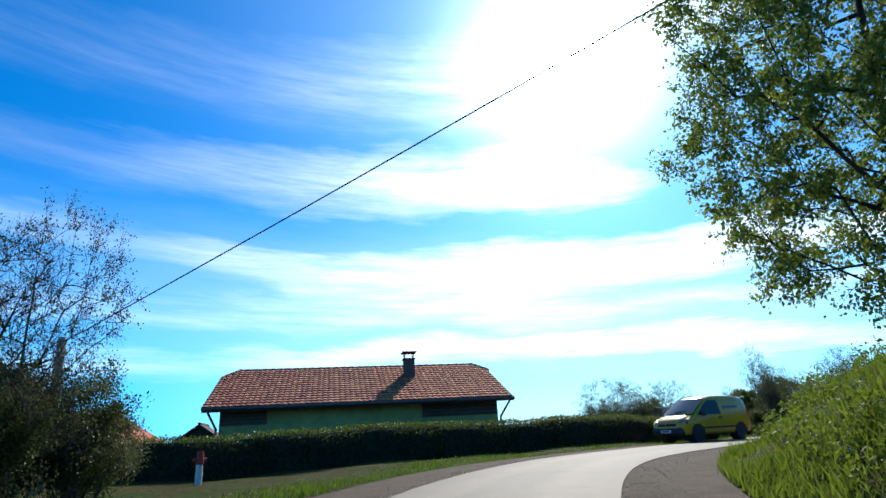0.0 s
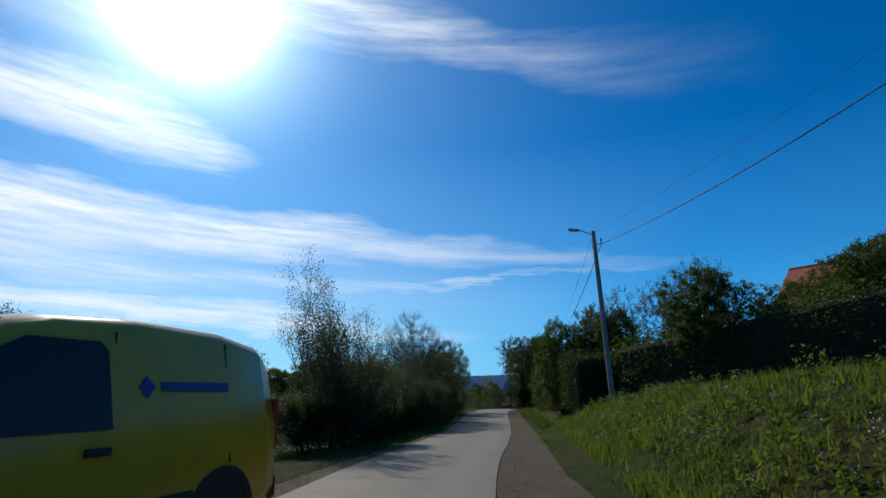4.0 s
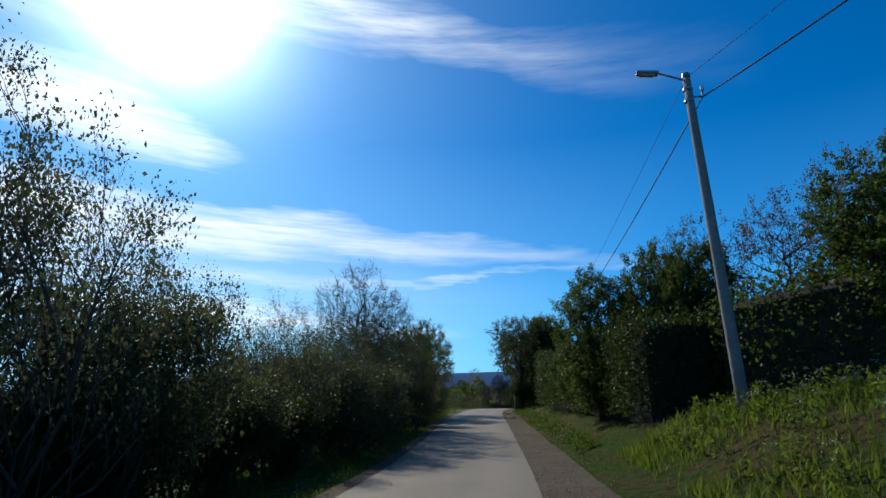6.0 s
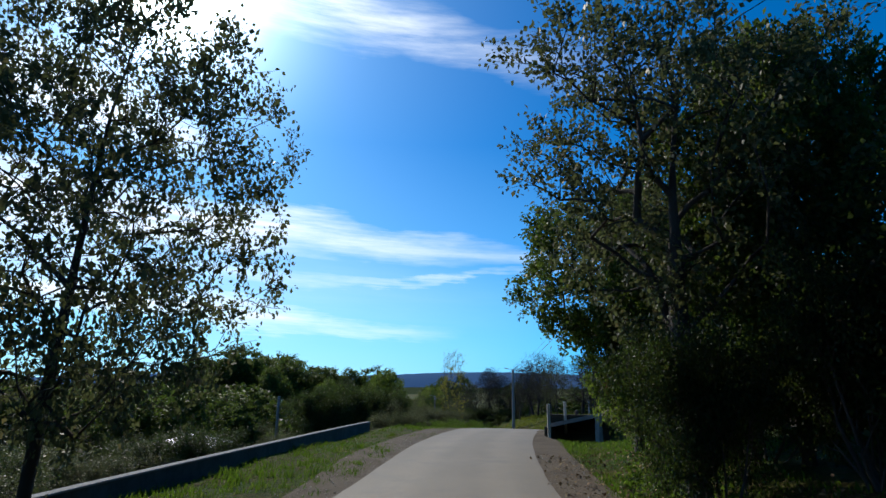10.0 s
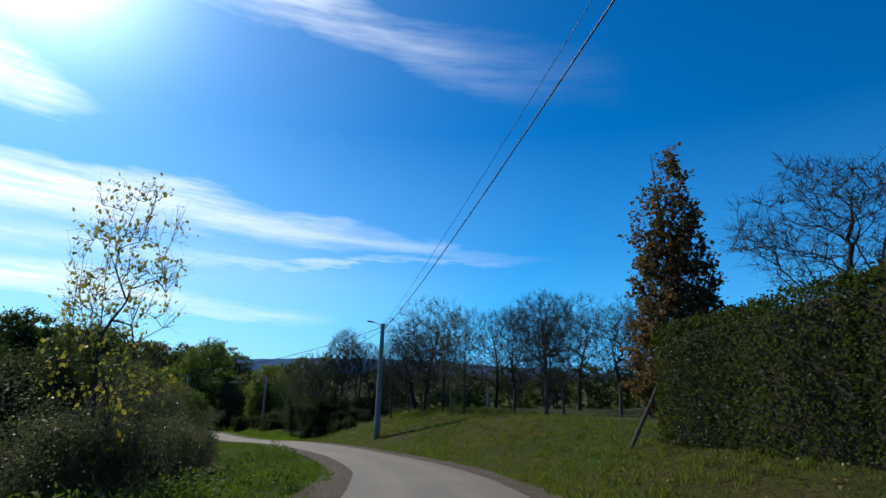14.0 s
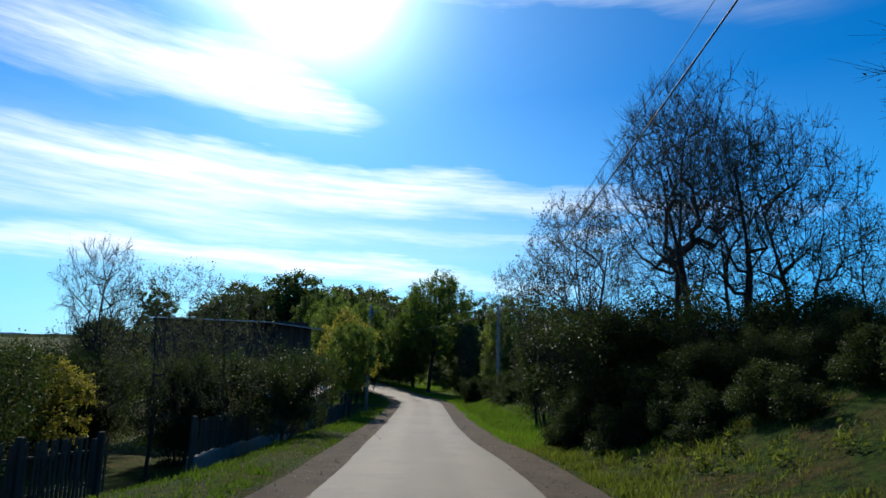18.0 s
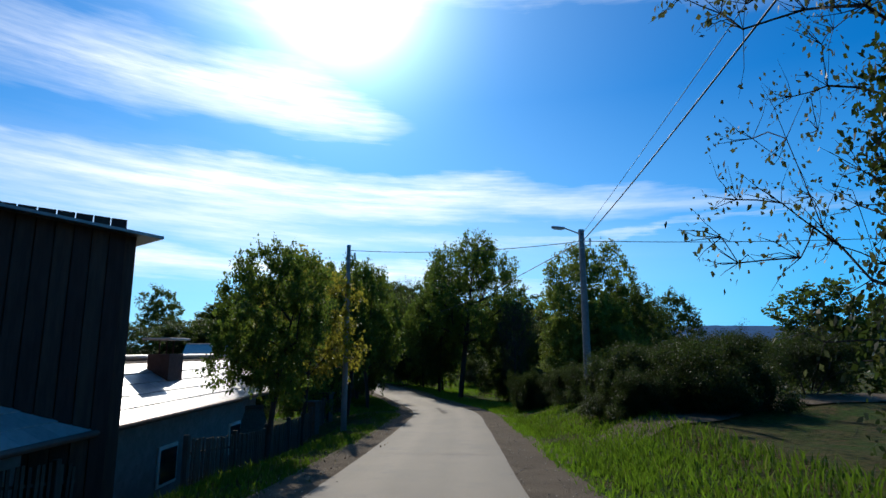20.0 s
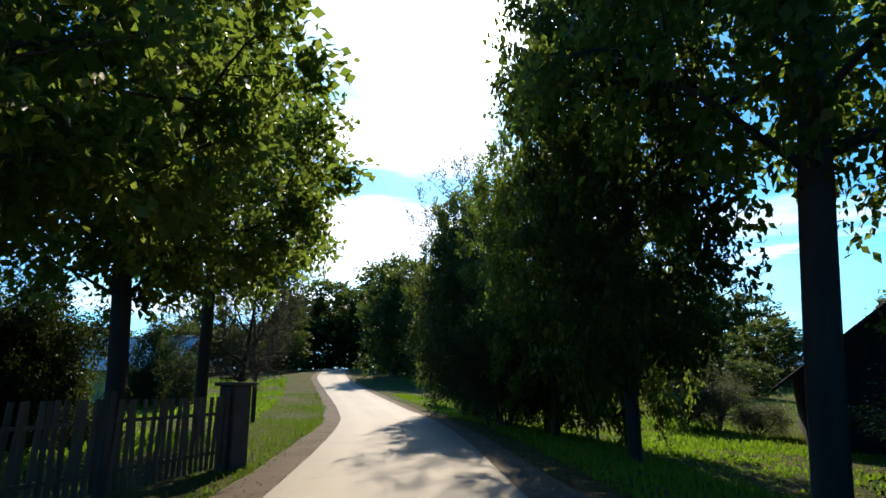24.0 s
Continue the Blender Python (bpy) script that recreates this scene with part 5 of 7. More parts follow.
def house_low():
    """The low house beside the lane, with a wide shingle roof that slopes to the road."""
    p, q = Vector((-6.15, 138.22)), Vector((-3.97, 131.0))
    a = (q - p).normalized()
    L = 13.0
    inward = Vector((a.y, -a.x))
    if inward.x > 0:
        inward = -inward
    e, z0 = -4.92, gz(-8, 135) - 0.3
    ob = thing("house", "low old house with a shiny pale shingle roof", "house", (p.x, p.y, z0), math.degrees(math.atan2(a.y, a.x)))
    s = 1 if Vector((-a.y, a.x)).dot(inward) > 0 else -1    # which way the house lies from its eave
    W, rise = 4.0, 1.13
    h = e - z0
    for size, c in (((L - 1.0, 0.3, h), (L / 2, s * 0.75, h / 2)), ((L - 1.0, 0.3, h), (L / 2, s * (W - 0.75), h / 2)), ((0.3, W - 1.8, h), (0.65, s * W / 2, h / 2)), ((0.3, W - 1.8, h), (L - 0.65, s * W / 2, h / 2))):
        part("wall", box(size, c, 0.01), M["concrete"], ob)
    up = Vector((0, s * W / 2, rise))
    slab([(0, 0, h), (L, 0, h), (L, s * W / 2, h + rise), (0, s * W / 2, h + rise)], 0.09, M["dark_boards"], "roof_deck", ob)
    slab([(0, s * W, h), (L, s * W, h), (L, s * W / 2, h + rise), (0, s * W / 2, h + rise)], 0.09, M["shingle"], "roof_back", ob)
    for gx in (0.6, L - 0.6):
        b = bmesh.new()
        vs = [b.verts.new((gx + t, y, z)) for t in (-0.1, 0.1) for y, z in ((s * 0.6, h - 0.05), (s * (W - 0.6), h - 0.05), (s * W / 2, h + rise - 0.12))]
        b.faces.new(vs[:3])
        b.faces.new(vs[3:][::-1])
        for i in range(3):
            b.faces.new((vs[i], vs[(i + 1) % 3], vs[3 + (i + 1) % 3], vs[3 + i]))
        bmesh.ops.recalc_face_normals(b, faces=b.faces)
        part("gable", b, M["dark_boards"], ob)
    part("ridge_cap", rod((0, s * W / 2, h + rise + 0.03), (L, s * W / 2, h + rise + 0.03), 0.07, sides=8), M["shingle"], ob)
    sl = up.length
    n = 0
    me = bpy.data.meshes.new("shingle")
    bm = box((0.395, 0.46, 0.022), (0.2, 0.2, 0.0), 0.004)
    bm.to_mesh(me)
    bm.free()
    me.materials.append(M["shingle"])
    av, uv = Vector((1, 0, 0)), up.normalized()
    nn = av.cross(uv) if av.cross(uv).z > 0 else -av.cross(uv)
    for r in range(int(sl / 0.4)):
        for c in range(int(L / 0.4)):
            x = c * 0.4 + (0.2 if r % 2 else 0)
            if x > L - 0.4:
                continue
            o = Vector((0, 0, h)) + av * x + uv * (r * 0.4) + nn * 0.028
            m = Matrix(((av.x, uv.x, nn.x, o.x), (av.y, uv.y, nn.y, o.y), (av.z, uv.z, nn.z, o.z), (0, 0, 0, 1))) @ Matrix.Rotation(radians(-2.6 + random.gauss(0, 0.35)), 4, "X")
            t = new("shingle", me)
            t.parent = ob
            t.matrix_basis = m
    part("gutter", rod((0, -s * 0.06, h - 0.03), (L, -s * 0.06, h - 0.03), 0.06, sides=10), M["zinc"], ob)
    ch = part("chimney", box((0.75, 0.55, 1.0), (5.6, s * 1.25, h + 0.75), 0.01), M["brick"], ob, "dark sooty brick chimney")
    for dx in (-0.34, 0.0, 0.34):
        part("cap_leg", rod((5.6 + dx, s * 1.25, h + 1.22), (5.6 + dx * 1.1, s * 1.25, h + 1.6), 0.02, sides=6), M["dark_boards"], ch)
    part("cap", box((1.1, 0.7, 0.05), (5.6, s * 1.25, h + 1.62), 0.008), M["white_paint"], ch)
    for wx in (2.4, 6.5, 10.0):
        win = part("window", box((0.9, 0.05, 0.9), (wx, s * 0.58, h * 0.5), 0.01), M["white_paint"], ob)
        part("pane", box((0.74, 0.02, 0.74), (wx, s * 0.545, h * 0.5)), M["glass_dark"], win)


house_low()
simple_house("house", "small grey gabled house beyond the meadow", (-41.6, 178.6), 30, 6, 5, 2.2, 3.9, "green_plaster", "shingle", 0.5, ((0, 1.3, "front"),))
simple_house("barn", "broad timber barn with overhanging eaves behind the trees, shade painted near-black", (-3.2, 184.2), 90, 10, 7.6, 2.5, 5.4, "barn_shade", "barn_shade", 0.8)
simple_house("house", "dark timber house with a pale eave behind the clipped hedge", (23.5, 66.5), 100, 9, 8, 3.0, 4.6, "dark_boards", "dark_boards", 0.9)


# ---- fences and walls ----
def picket_fence(line, label, high=1.15, gap=0.115, mat="timber", post=2.4, wall=0.0, seed=1, post_mat="timber"):
    """A fence of upright pickets on two rails between posts, on a low wall where wall is its height."""
    p = spline([np.array(q, float) for q in line], gap)
    zs = land(p[:, 0], p[:, 1])[0]
    ob = thing("fence", label, "fence")
    me = bpy.data.meshes.new("picket")
    b = box((0.065, 0.02, high - 0.1), (0, 0, (high - 0.1) / 2), 0.0)
    for v in b.verts:
        if v.co.z > 0.5:
            v.co.z += 0.05 if abs(v.co.x) < 0.01 else 0.0
    b.to_mesh(me)
    b.free()
    me.materials.append(M[mat])
    rng = random.Random(seed)
    every = int(post / gap)
    joined = []
    for i in range(len(p) - 1):
        d = p[i + 1] - p[i]
        turn = math.degrees(math.atan2(d[1], d[0]))
        k = new("picket", me)
        k.parent = ob
        k.matrix_basis = pose(p[i][0], p[i][1], zs[i] + 0.08 + wall, rng.gauss(0, 1.2), rng.gauss(0, 1.5), turn)
        if i % every == 0:
            j = min(i + every, len(p) - 1)
            part("post", box((0.11, 0.11, high + 0.35 + wall), (p[i][0], p[i][1], zs[i] + (high + wall) / 2 - 0.1), 0.012, Matrix.Rotation(radians(turn), 4, "Z")), M[post_mat], ob)
            for h in (0.3, high - 0.28):
                n = Vector((-d[1], d[0], 0)).normalized() * 0.035
                a = Vector((p[i][0], p[i][1], zs[i] + h + wall)) + n
                c = Vector((p[j][0], p[j][1], zs[j] + h + wall)) + n
                part("rail", rod(a, c, 0.03, sides=4), M[mat], ob)
    if wall:
        v = []
        for i in range(len(p)):
            d = p[min(i + 1, len(p) - 1)] - p[max(i - 1, 0)]
            n = np.array([-d[1], d[0]]) / np.linalg.norm(d)
            for s, h in ((-0.11, -0.2), (-0.11, wall), (0.11, wall), (0.11, -0.2)):
                v.append((*(p[i] + n * s), zs[i] + h))
        i = np.arange(len(p) * 4).reshape(-1, 4)
        q = np.stack([i[:-1, :-1], i[:-1, 1:], i[1:, 1:], i[1:, :-1]], -1).reshape(-1, 4).tolist()
        raw("footing", v, q + [[3, 2, 1, 0], [len(v) - 4, len(v) - 3, len(v) - 2, len(v) - 1]], M["concrete"], ob)
    return ob


def pillar(x, y, high, wide, label):
    z = gz(x, y)
    ob = thing("gate_pillar", label, "gate pillar", (x, y, z), random.uniform(-4, 4), group="fence pillars")
    part("shaft", box((wide, wide, high + 0.2), (0, 0, high / 2 - 0.1), 0.015), M["old_wall"], ob)
    part("coping", box((wide + 0.12, wide + 0.12, 0.06), (0, 0, high + 0.03), 0.012), M["old_wall"], ob)


picket_fence([beside(u, -6.6) for u in (104, 108, 112, 116.5)], "weathered grey picket fence above the lane", 1.2, 0.125, seed=2)
picket_fence([beside(u, -5.6) for u in (118, 121, 124, 127, 130)], "dark board fence on a pale low wall", 0.9, 0.13, wall=0.4, seed=3)
picket_fence([beside(u, d) for u, d in ((131, -4.6), (135, -4.7), (139, -4.9), (143, -5.4))], "dark picket fence in front of the low house", 1.1, 0.12, seed=4)
picket_fence([beside(u, d) for u, d in ((143.4, -5.5), (146, -5.6), (149, -5.6), (152, -5.6), (155, -5.4), (157.5, -4.8))] + [(-13.75, 159.3), (-14.5, 161.8), (-15.2, 164.0)], "grey picket fence between concrete pillars", 1.15, 0.125, seed=5)
for px, py in [beside(u, d) for u, d in ((143.2, -5.45), (147.4, -5.6), (151.6, -5.6), (155.4, -5.35))] + [(-13.85, 159.4), (-15.25, 164.1)]:
    pillar(px, py, 1.3, 0.36, "square grey concrete fence pillar with a flat coping")


def driveway():
    """The little bridge over the ditch, its pillar, and the yard behind."""
    ob = thing("culvert", "concrete slab bridge over a ditch with an end pillar", "culvert", (0, 0, 0))
    slab([(6.85, 56.25, 0.08), (8.66, 55.72, 0.50), (9.5, 58.3, 0.42), (7.7, 58.8, 0.00)], 0.13, M["concrete"], "deck", ob)
    b = bmesh.new()
    rod((8.46, 55.3, -1.2), (8.54, 55.6, 0.46), 0.15, 0.12, 5, b, rings=4, wobble=0.02)
    part("pillar", b, M["concrete"], ob, "rough grey stone pillar")
    # near-black walls, the shade under the deck is put into their colour
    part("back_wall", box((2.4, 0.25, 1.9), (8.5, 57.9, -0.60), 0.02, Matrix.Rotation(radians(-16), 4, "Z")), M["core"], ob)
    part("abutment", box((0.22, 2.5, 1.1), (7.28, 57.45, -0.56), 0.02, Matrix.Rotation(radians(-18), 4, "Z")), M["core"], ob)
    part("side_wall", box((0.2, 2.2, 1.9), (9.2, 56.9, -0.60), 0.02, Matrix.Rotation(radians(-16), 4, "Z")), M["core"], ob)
    for i, (x, y) in enumerate(((6.85, 55.75), (7.95, 57.9))):
        m = thing("marker_post", "short weathered wooden marker post", "post", (x, y, gz(x, y)), 20 * i, group="marker posts")
        part("post", box((0.10, 0.08, 1.3), (0, 0, 0.5), 0.012), M["pale_timber"], m)
    m = thing("marker_post", "leaning grey wooden post with a notched top", "post", (11.2, 68.3, gz(11.2, 68.3)), 15)
    part("post", box((0.13, 0.1, 1.35), (0, 0, 0.52), 0.014, Matrix.Rotation(radians(-5), 4, "Y")), M["timber"], m)
    part("notch", box((0.18, 0.12, 0.22), (-0.07, 0, 1.02), 0.012, Matrix.Rotation(radians(-5), 4, "Y")), M["timber"], m)
    k = thing("kerb", "low pale concrete kerb along the yard", "kerb")
    a, c = Vector((12.3, 68.6, gz(12.3, 68.6))), Vector((18.2, 71.4, gz(18.2, 71.4)))
    part("kerb_stone", box(((c - a).length, 0.4, 0.26), (a + c) / 2 + Vector((0, 0, 0.05)), 0.02, (c - a).to_track_quat("X", "Z").to_matrix().to_4x4()), M["concrete"], k)
    # the yard's worn surface follows the ground
    n, m2 = 30, 26
    v = []
    for i in range(n):
        for j in range(m2):
            f, g = i / (n - 1), j / (m2 - 1)
            x0, y0 = beside(57 + 11.0 * f, 1.6)
            x, y = x0 + (13.0 + 0.4 * math.sin(f * 9)) * g, y0 + (3.0 * f - 1.5) * g
            v.append((x, y, 0))
    v = np.array(v)
    v[:, 2] = land(v[:, 0], v[:, 1])[0] + 0.045
    i = np.arange(n * m2).reshape(n, m2)
    q = np.stack([i[:-1, :-1], i[:-1, 1:], i[1:, 1:], i[1:, :-1]], -1).reshape(-1, 4)
    tagged(raw("yard", v, q[:, ::-1].copy(), M["gravel"], smooth=True), "trodden brown gravel yard opening onto the road", "yard", kind="structure")


driveway()


def side_track():
    v = []
    pts = spline([np.array(p, float) for p in (beside(131.5, 1.2), beside(134, 5.0), (9.6, 139.5), (17, 143))], 0.4)
    d = np.gradient(pts, axis=0)
    d /= np.linalg.norm(d, axis=1)[:, None]
    for p, a in zip(pts, d):
        for s in np.linspace(-1.1, 1.1, 7):
            v.append((p[0] + a[1] * s * (1 + 0.1 * math.sin(p[0] * 2)), p[1] - a[0] * s, 0))
    v = np.array(v)
    v[:, 2] = land(v[:, 0], v[:, 1])[0] + 0.04
    i = np.arange(len(v)).reshape(-1, 7)
    q = np.stack([i[:-1, :-1], i[:-1, 1:], i[1:, 1:], i[1:, :-1]], -1).reshape(-1, 4)
    tagged(raw("track", v, q, M["gravel"], smooth=True), "pale gravel track leaving the road between bushes", "track", kind="structure")


side_track()

# low wall at the edge of the slope, with a thin coping
wall_ob = thing("retaining_wall", "long low dark concrete wall at the edge of the slope", "wall")
w_line = spline([np.array(p, float) for p in ((-2.35, 38.5), (-1.95, 44.0), (-1.1, 51.0), (-0.15, 58.0), (0.2, 60.0))], 2.4)
for a, c in zip(w_line, w_line[1:]):
    mid, run, aim = (a + c) / 2, np.linalg.norm(c - a), Matrix.Rotation(math.atan2(c[1] - a[1], c[0] - a[0]), 4, "Z")
    low = min(gz(*mid), -0.6) - 0.3
    part("panel", box((run, 0.14, -0.08 - low), (mid[0], mid[1], (low - 0.08) / 2), 0.0, aim), M["old_wall"], wall_ob)
    part("coping", box((run - 0.006, 0.18, 0.03), (mid[0], mid[1], -0.065), 0.006, aim), M["concrete"], wall_ob, "narrow coping")

# orchard fence posts and the prop under the pear tree
for x, y, lean_p in ((18.3, 105.4, 8), (17.0, 101.5, -4), (19.6, 98.2, 3), (20.6, 94.2, -3), (21.4, 90.5, 4), (17.3, 109, 5), (16.4, 112, -4)):
    m = thing("fence_post", "old dark wooden orchard fence post", "post", (x, y, gz(x, y)), random.uniform(0, 90), group="orchard fence posts")
    part("post", rod((0, 0, -0.3), (lean_p * 0.02, 0.02, 1.35), 0.075, 0.06, 7, rings=3, wobble=0.012), M["timber"], m)
prop = thing("prop", "slanting weathered wooden pole leaning against the tree", "pole", (17.1, 83.05, gz(17.1, 83.05)))
part("pole", rod((0, 0, -0.05), (0.85, -0.75, 2.35), 0.055, 0.045, 8, rings=4, wobble=0.012), M["timber"], prop)
bench = thing("plank", "weathered plank lying on two stones under the trees", "plank", (23.0, 90.2, gz(23.0, 90.2)), 12)
part("board", box((1.8, 0.25, 0.05), (0, 0, 0.2), 0.01), M["timber"], bench)
for dx in (-0.8, 0.8):
    part("stone", box((0.22, 0.22, 0.26), (dx * 0.8, 0, 0.05), 0.05), M["old_wall"], bench)

# lean-to below the road, with a sheet roof that catches the sun
def tin_shed():
    low, far, high = Vector((-10.3, 67.7, -2.25)), Vector((-14.6, 72.2, -2.15)), Vector((-8.7, 70.6, -1.75))
    a, up = far - low, high - low
    ob = thing("tin_shed", "low shed with a glinting corrugated sheet-metal roof below the road", "shed")
    n, nrm = 96, a.cross(up).normalized()
    if nrm.z < 0:
        nrm.negate()
    v = []
    for i in range(n + 1):
        w = nrm * 0.05 * math.sin(i * math.pi / 3)
        v += [low + a * (i / n) + w, low + a * (i / n) + up + w]
    k = 2 * np.arange(n)[:, None]
    raw("roof", np.array(v), k + np.array([[0, 2, 3, 1]]), M["tin"], ob, True, "glinting corrugated sheet-metal roof")
    for p, q in ((low, far), (low + up, far + up), (low, low + up), (far, far + up)):
        d = (q - p).normalized() * 0.3
        v = [p + d + Vector((0, 0, -0.1)), q - d + Vector((0, 0, -0.1)), q - d + Vector((0, 0, -3.0)), p + d + Vector((0, 0, -3.0))]
        part("wall", slab_between(v), M["dark_boards"], ob)


def slab_between(v, t=0.05):
    """Four corners of an upright sheet, given a thickness."""
    b = bmesh.new()
    side = (v[1] - v[0]).cross(v[2] - v[1]).normalized() * t
    lo, hi = [b.verts.new(p - side) for p in v], [b.verts.new(p + side) for p in v]
    b.faces.new(lo[::-1])
    b.faces.new(hi)
    for i in range(4):
        b.faces.new((lo[i], lo[(i + 1) % 4], hi[(i + 1) % 4], hi[i]))
    return b


tin_shed()

# small sheet-metal roof glinting in the garden, a kennel, a hydrant
x, y = -20.0, 157.2
lid = thing("cold_frame", "low garden shed with a shiny sheet-metal roof", "garden shed", (x, y, gz(x, y)), 25)
part("body", box((1.7, 1.3, 1.9), (0, 0, 0.85), 0.01), M["dark_boards"], lid)
part("roof", box((2.1, 1.7, 0.03), (0, 0, 1.95), 0.006, Matrix.Rotation(radians(12), 4, "X")), M["steel"], lid)
x, y = beside(138.6, -6.4)
simple_house("kennel", "small wooden hut with a pitched roof behind the fence", (x, y), 60, 1.0, 0.8, 1.2, 1.75, "timber", "timber", 0.12)
hyd = thing("hydrant", "red and white hydrant in front of the hedge", "hydrant", (-10.9, -23.2, gz(-10.9, -23.2)))
part("barrel", rod((0, 0, -0.1), (0, 0, 0.55), 0.1, 0.1, 12), M["white_paint"], hyd)
part("head", rod((0, 0, 0.55), (0, 0, 0.92), 0.13, 0.09, 12), M["red_paint"], hyd, "red cast head")
for s in (-1, 1):
    part("outlet", rod((0, s * 0.08, 0.68), (0, s * 0.2, 0.68), 0.05, sides=8), M["red_paint"], hyd)


# ---- the van ----
def van(x, y, turn):
    z = gz(x, y) + 0.06
    ob = thing("van", "yellow delivery van with black bumpers, standing on the road", "van", (x, y, z), turn)
    rows = [(-2.17, 1.46, 0.62, 0.80, 0.42), (-2.12, 1.66, 0.67, 0.85, 0.36), (-1.95, 1.77, 0.70, 0.88, 0.32), (-1.4, 1.85, 0.72, 0.9, 0.3), (-0.5, 1.87, 0.72, 0.905, 0.3), (0.15, 1.83, 0.71, 0.905, 0.3),
            (0.42, 1.76, 0.69, 0.905, 0.3), (0.75, 1.56, 0.72, 0.905, 0.3), (1.1, 1.32, 0.76, 0.905, 0.3), (1.45, 1.1, 0.79, 0.9, 0.3), (1.72, 1.04, 0.77, 0.885, 0.3), (1.95, 0.96, 0.72, 0.85, 0.32),
            (2.12, 0.84, 0.64, 0.78, 0.36), (2.2, 0.62, 0.58, 0.70, 0.42)]
    b = bmesh.new()
    loops = []
    for sx, top, roof, body, low in rows:
        belt = min(1.02, top - 0.07)
        half_s = [(body * 0.95, low), (body, low + 0.12), (body, (low + belt) / 2 + 0.1), (body * 0.985, belt), (roof * 1.03, top - 0.09), (roof * 0.93, top - 0.02), (roof * 0.5, top + 0.012)]
        pts = [(-h, v) for h, v in half_s] + [(h, v) for h, v in reversed(half_s)]
        loops.append([b.verts.new((sx, p[0], p[1])) for p in pts])
    n = len(loops[0])
    for l0, l1 in zip(loops, loops[1:]):
        for j in range(n):
            b.faces.new((l0[j], l0[(j + 1) % n], l1[(j + 1) % n], l1[j]))
    b.faces.new(loops[0])
    b.faces.new(loops[-1][::-1])
    bmesh.ops.recalc_face_normals(b, faces=b.faces)
    body = part("body", b, M["van_paint"], ob, "glossy yellow painted bodywork", True)
    side_y = lambda zz: 0.905 - max(0, zz - 1.0) / 0.78 * 0.165
    # windscreen, a bowed sheet
    b = bmesh.new()
    grid = []
    for i in range(5):
        f = i / 4
        sx, sz, hw = 1.44 - 0.99 * f, 1.13 + 0.62 * f, 0.78 - 0.10 * f
        grid.append([b.verts.new((sx + 0.06 * (1 - (s / 4 - 1) ** 2) + 0.012, hw * (s / 4 - 1), sz + 0.012)) for s in range(9)])
    for r0, r1 in zip(grid, grid[1:]):
        for s in range(8):
            b.faces.new((r0[s], r0[s + 1], r1[s + 1], r1[s]))
    part("windscreen", b, M["van_glass"], ob, "dark reflecting windscreen", True)
    for sg in (-1, 1):
        def plate(name, pts, mat, off=0.01, label=""):
            b = bmesh.new()
            v0 = [b.verts.new((px, sg * (side_y(pz) + off), pz)) for px, pz in pts]
            v1 = [b.verts.new((px, sg * (side_y(pz) + off - 0.03), pz)) for px, pz in pts]
            b.faces.new(v0 if sg < 0 else v0[::-1])
            for i in range(len(pts)):
                j = (i + 1) % len(pts)
                b.faces.new((v0[i], v1[i], v1[j], v0[j]))
            bmesh.ops.recalc_face_normals(b, faces=b.faces)
            return part(name, b, M[mat], ob, label)
        plate("door_window", [(1.2, 1.08), (1.1, 1.18), (0.56, 1.56), (0.36, 1.66), (-0.14, 1.66), (-0.2, 1.6), (-0.22, 1.08)], "van_glass", label="dark side window")
        plate("rub_strip", [(1.05, 0.52), (1.05, 0.59), (-1.0, 0.59), (-1.0, 0.52)], "van_black")
        plate("door_gap", [(-0.27, 0.36), (-0.255, 0.36), (-0.265, 1.74), (-0.28, 1.74)], "van_black", 0.004)
        plate("rear_door_gap", [(-1.42, 0.75), (-1.405, 0.75), (-1.405, 1.74), (-1.42, 1.74)], "van_black", 0.004)
        plate("door_handle", [(-0.02, 0.92), (-0.02, 0.97), (-0.2, 0.97), (-0.2, 0.92)], "van_black", 0.028)
        plate("emblem", [(-0.52, 1.28), (-0.45, 1.36), (-0.52, 1.44), (-0.60, 1.36)], "emblem", 0.008, "dark blue emblem")
        plate("lettering_bar", [(-0.66, 1.33), (-0.66, 1.40), (-1.4, 1.40), (-1.4, 1.33)], "emblem", 0.008, "dark blue bar of lettering")
        plate("headlight", [(2.0, 0.72), (1.98, 0.86), (1.62, 0.97), (1.52, 0.90), (1.75, 0.74)], "van_lamp", 0.012 - 0.06, "clear headlight")
        plate("indicator", [(1.5, 0.86), (1.5, 0.9), (1.42, 0.9), (1.42, 0.86)], "amber", 0.012)
        # front lamp cluster, wrapped round the corner
        part("lamp", box((0.34, 0.30, 0.2), (1.93, sg * 0.6, 0.80), 0.05, Matrix.Rotation(radians(sg * -38), 4, "Z") @ Matrix.Rotation(radians(18), 4, "Y")), M["van_lamp"], ob, "clear headlight")
        part("tail_lamp", box((0.05, 0.13, 0.5), (-2.14, sg * 0.78, 1.02), 0.015), M["red_paint"], ob)
        m = part("mirror", box((0.12, 0.2, 0.24), (1.05, sg * 1.03, 1.15), 0.035), M["van_black"], ob)
        part("mirror_glass", box((0.01, 0.16, 0.19), (0.985, sg * 1.03, 1.15), 0.0), M["chrome"], m)
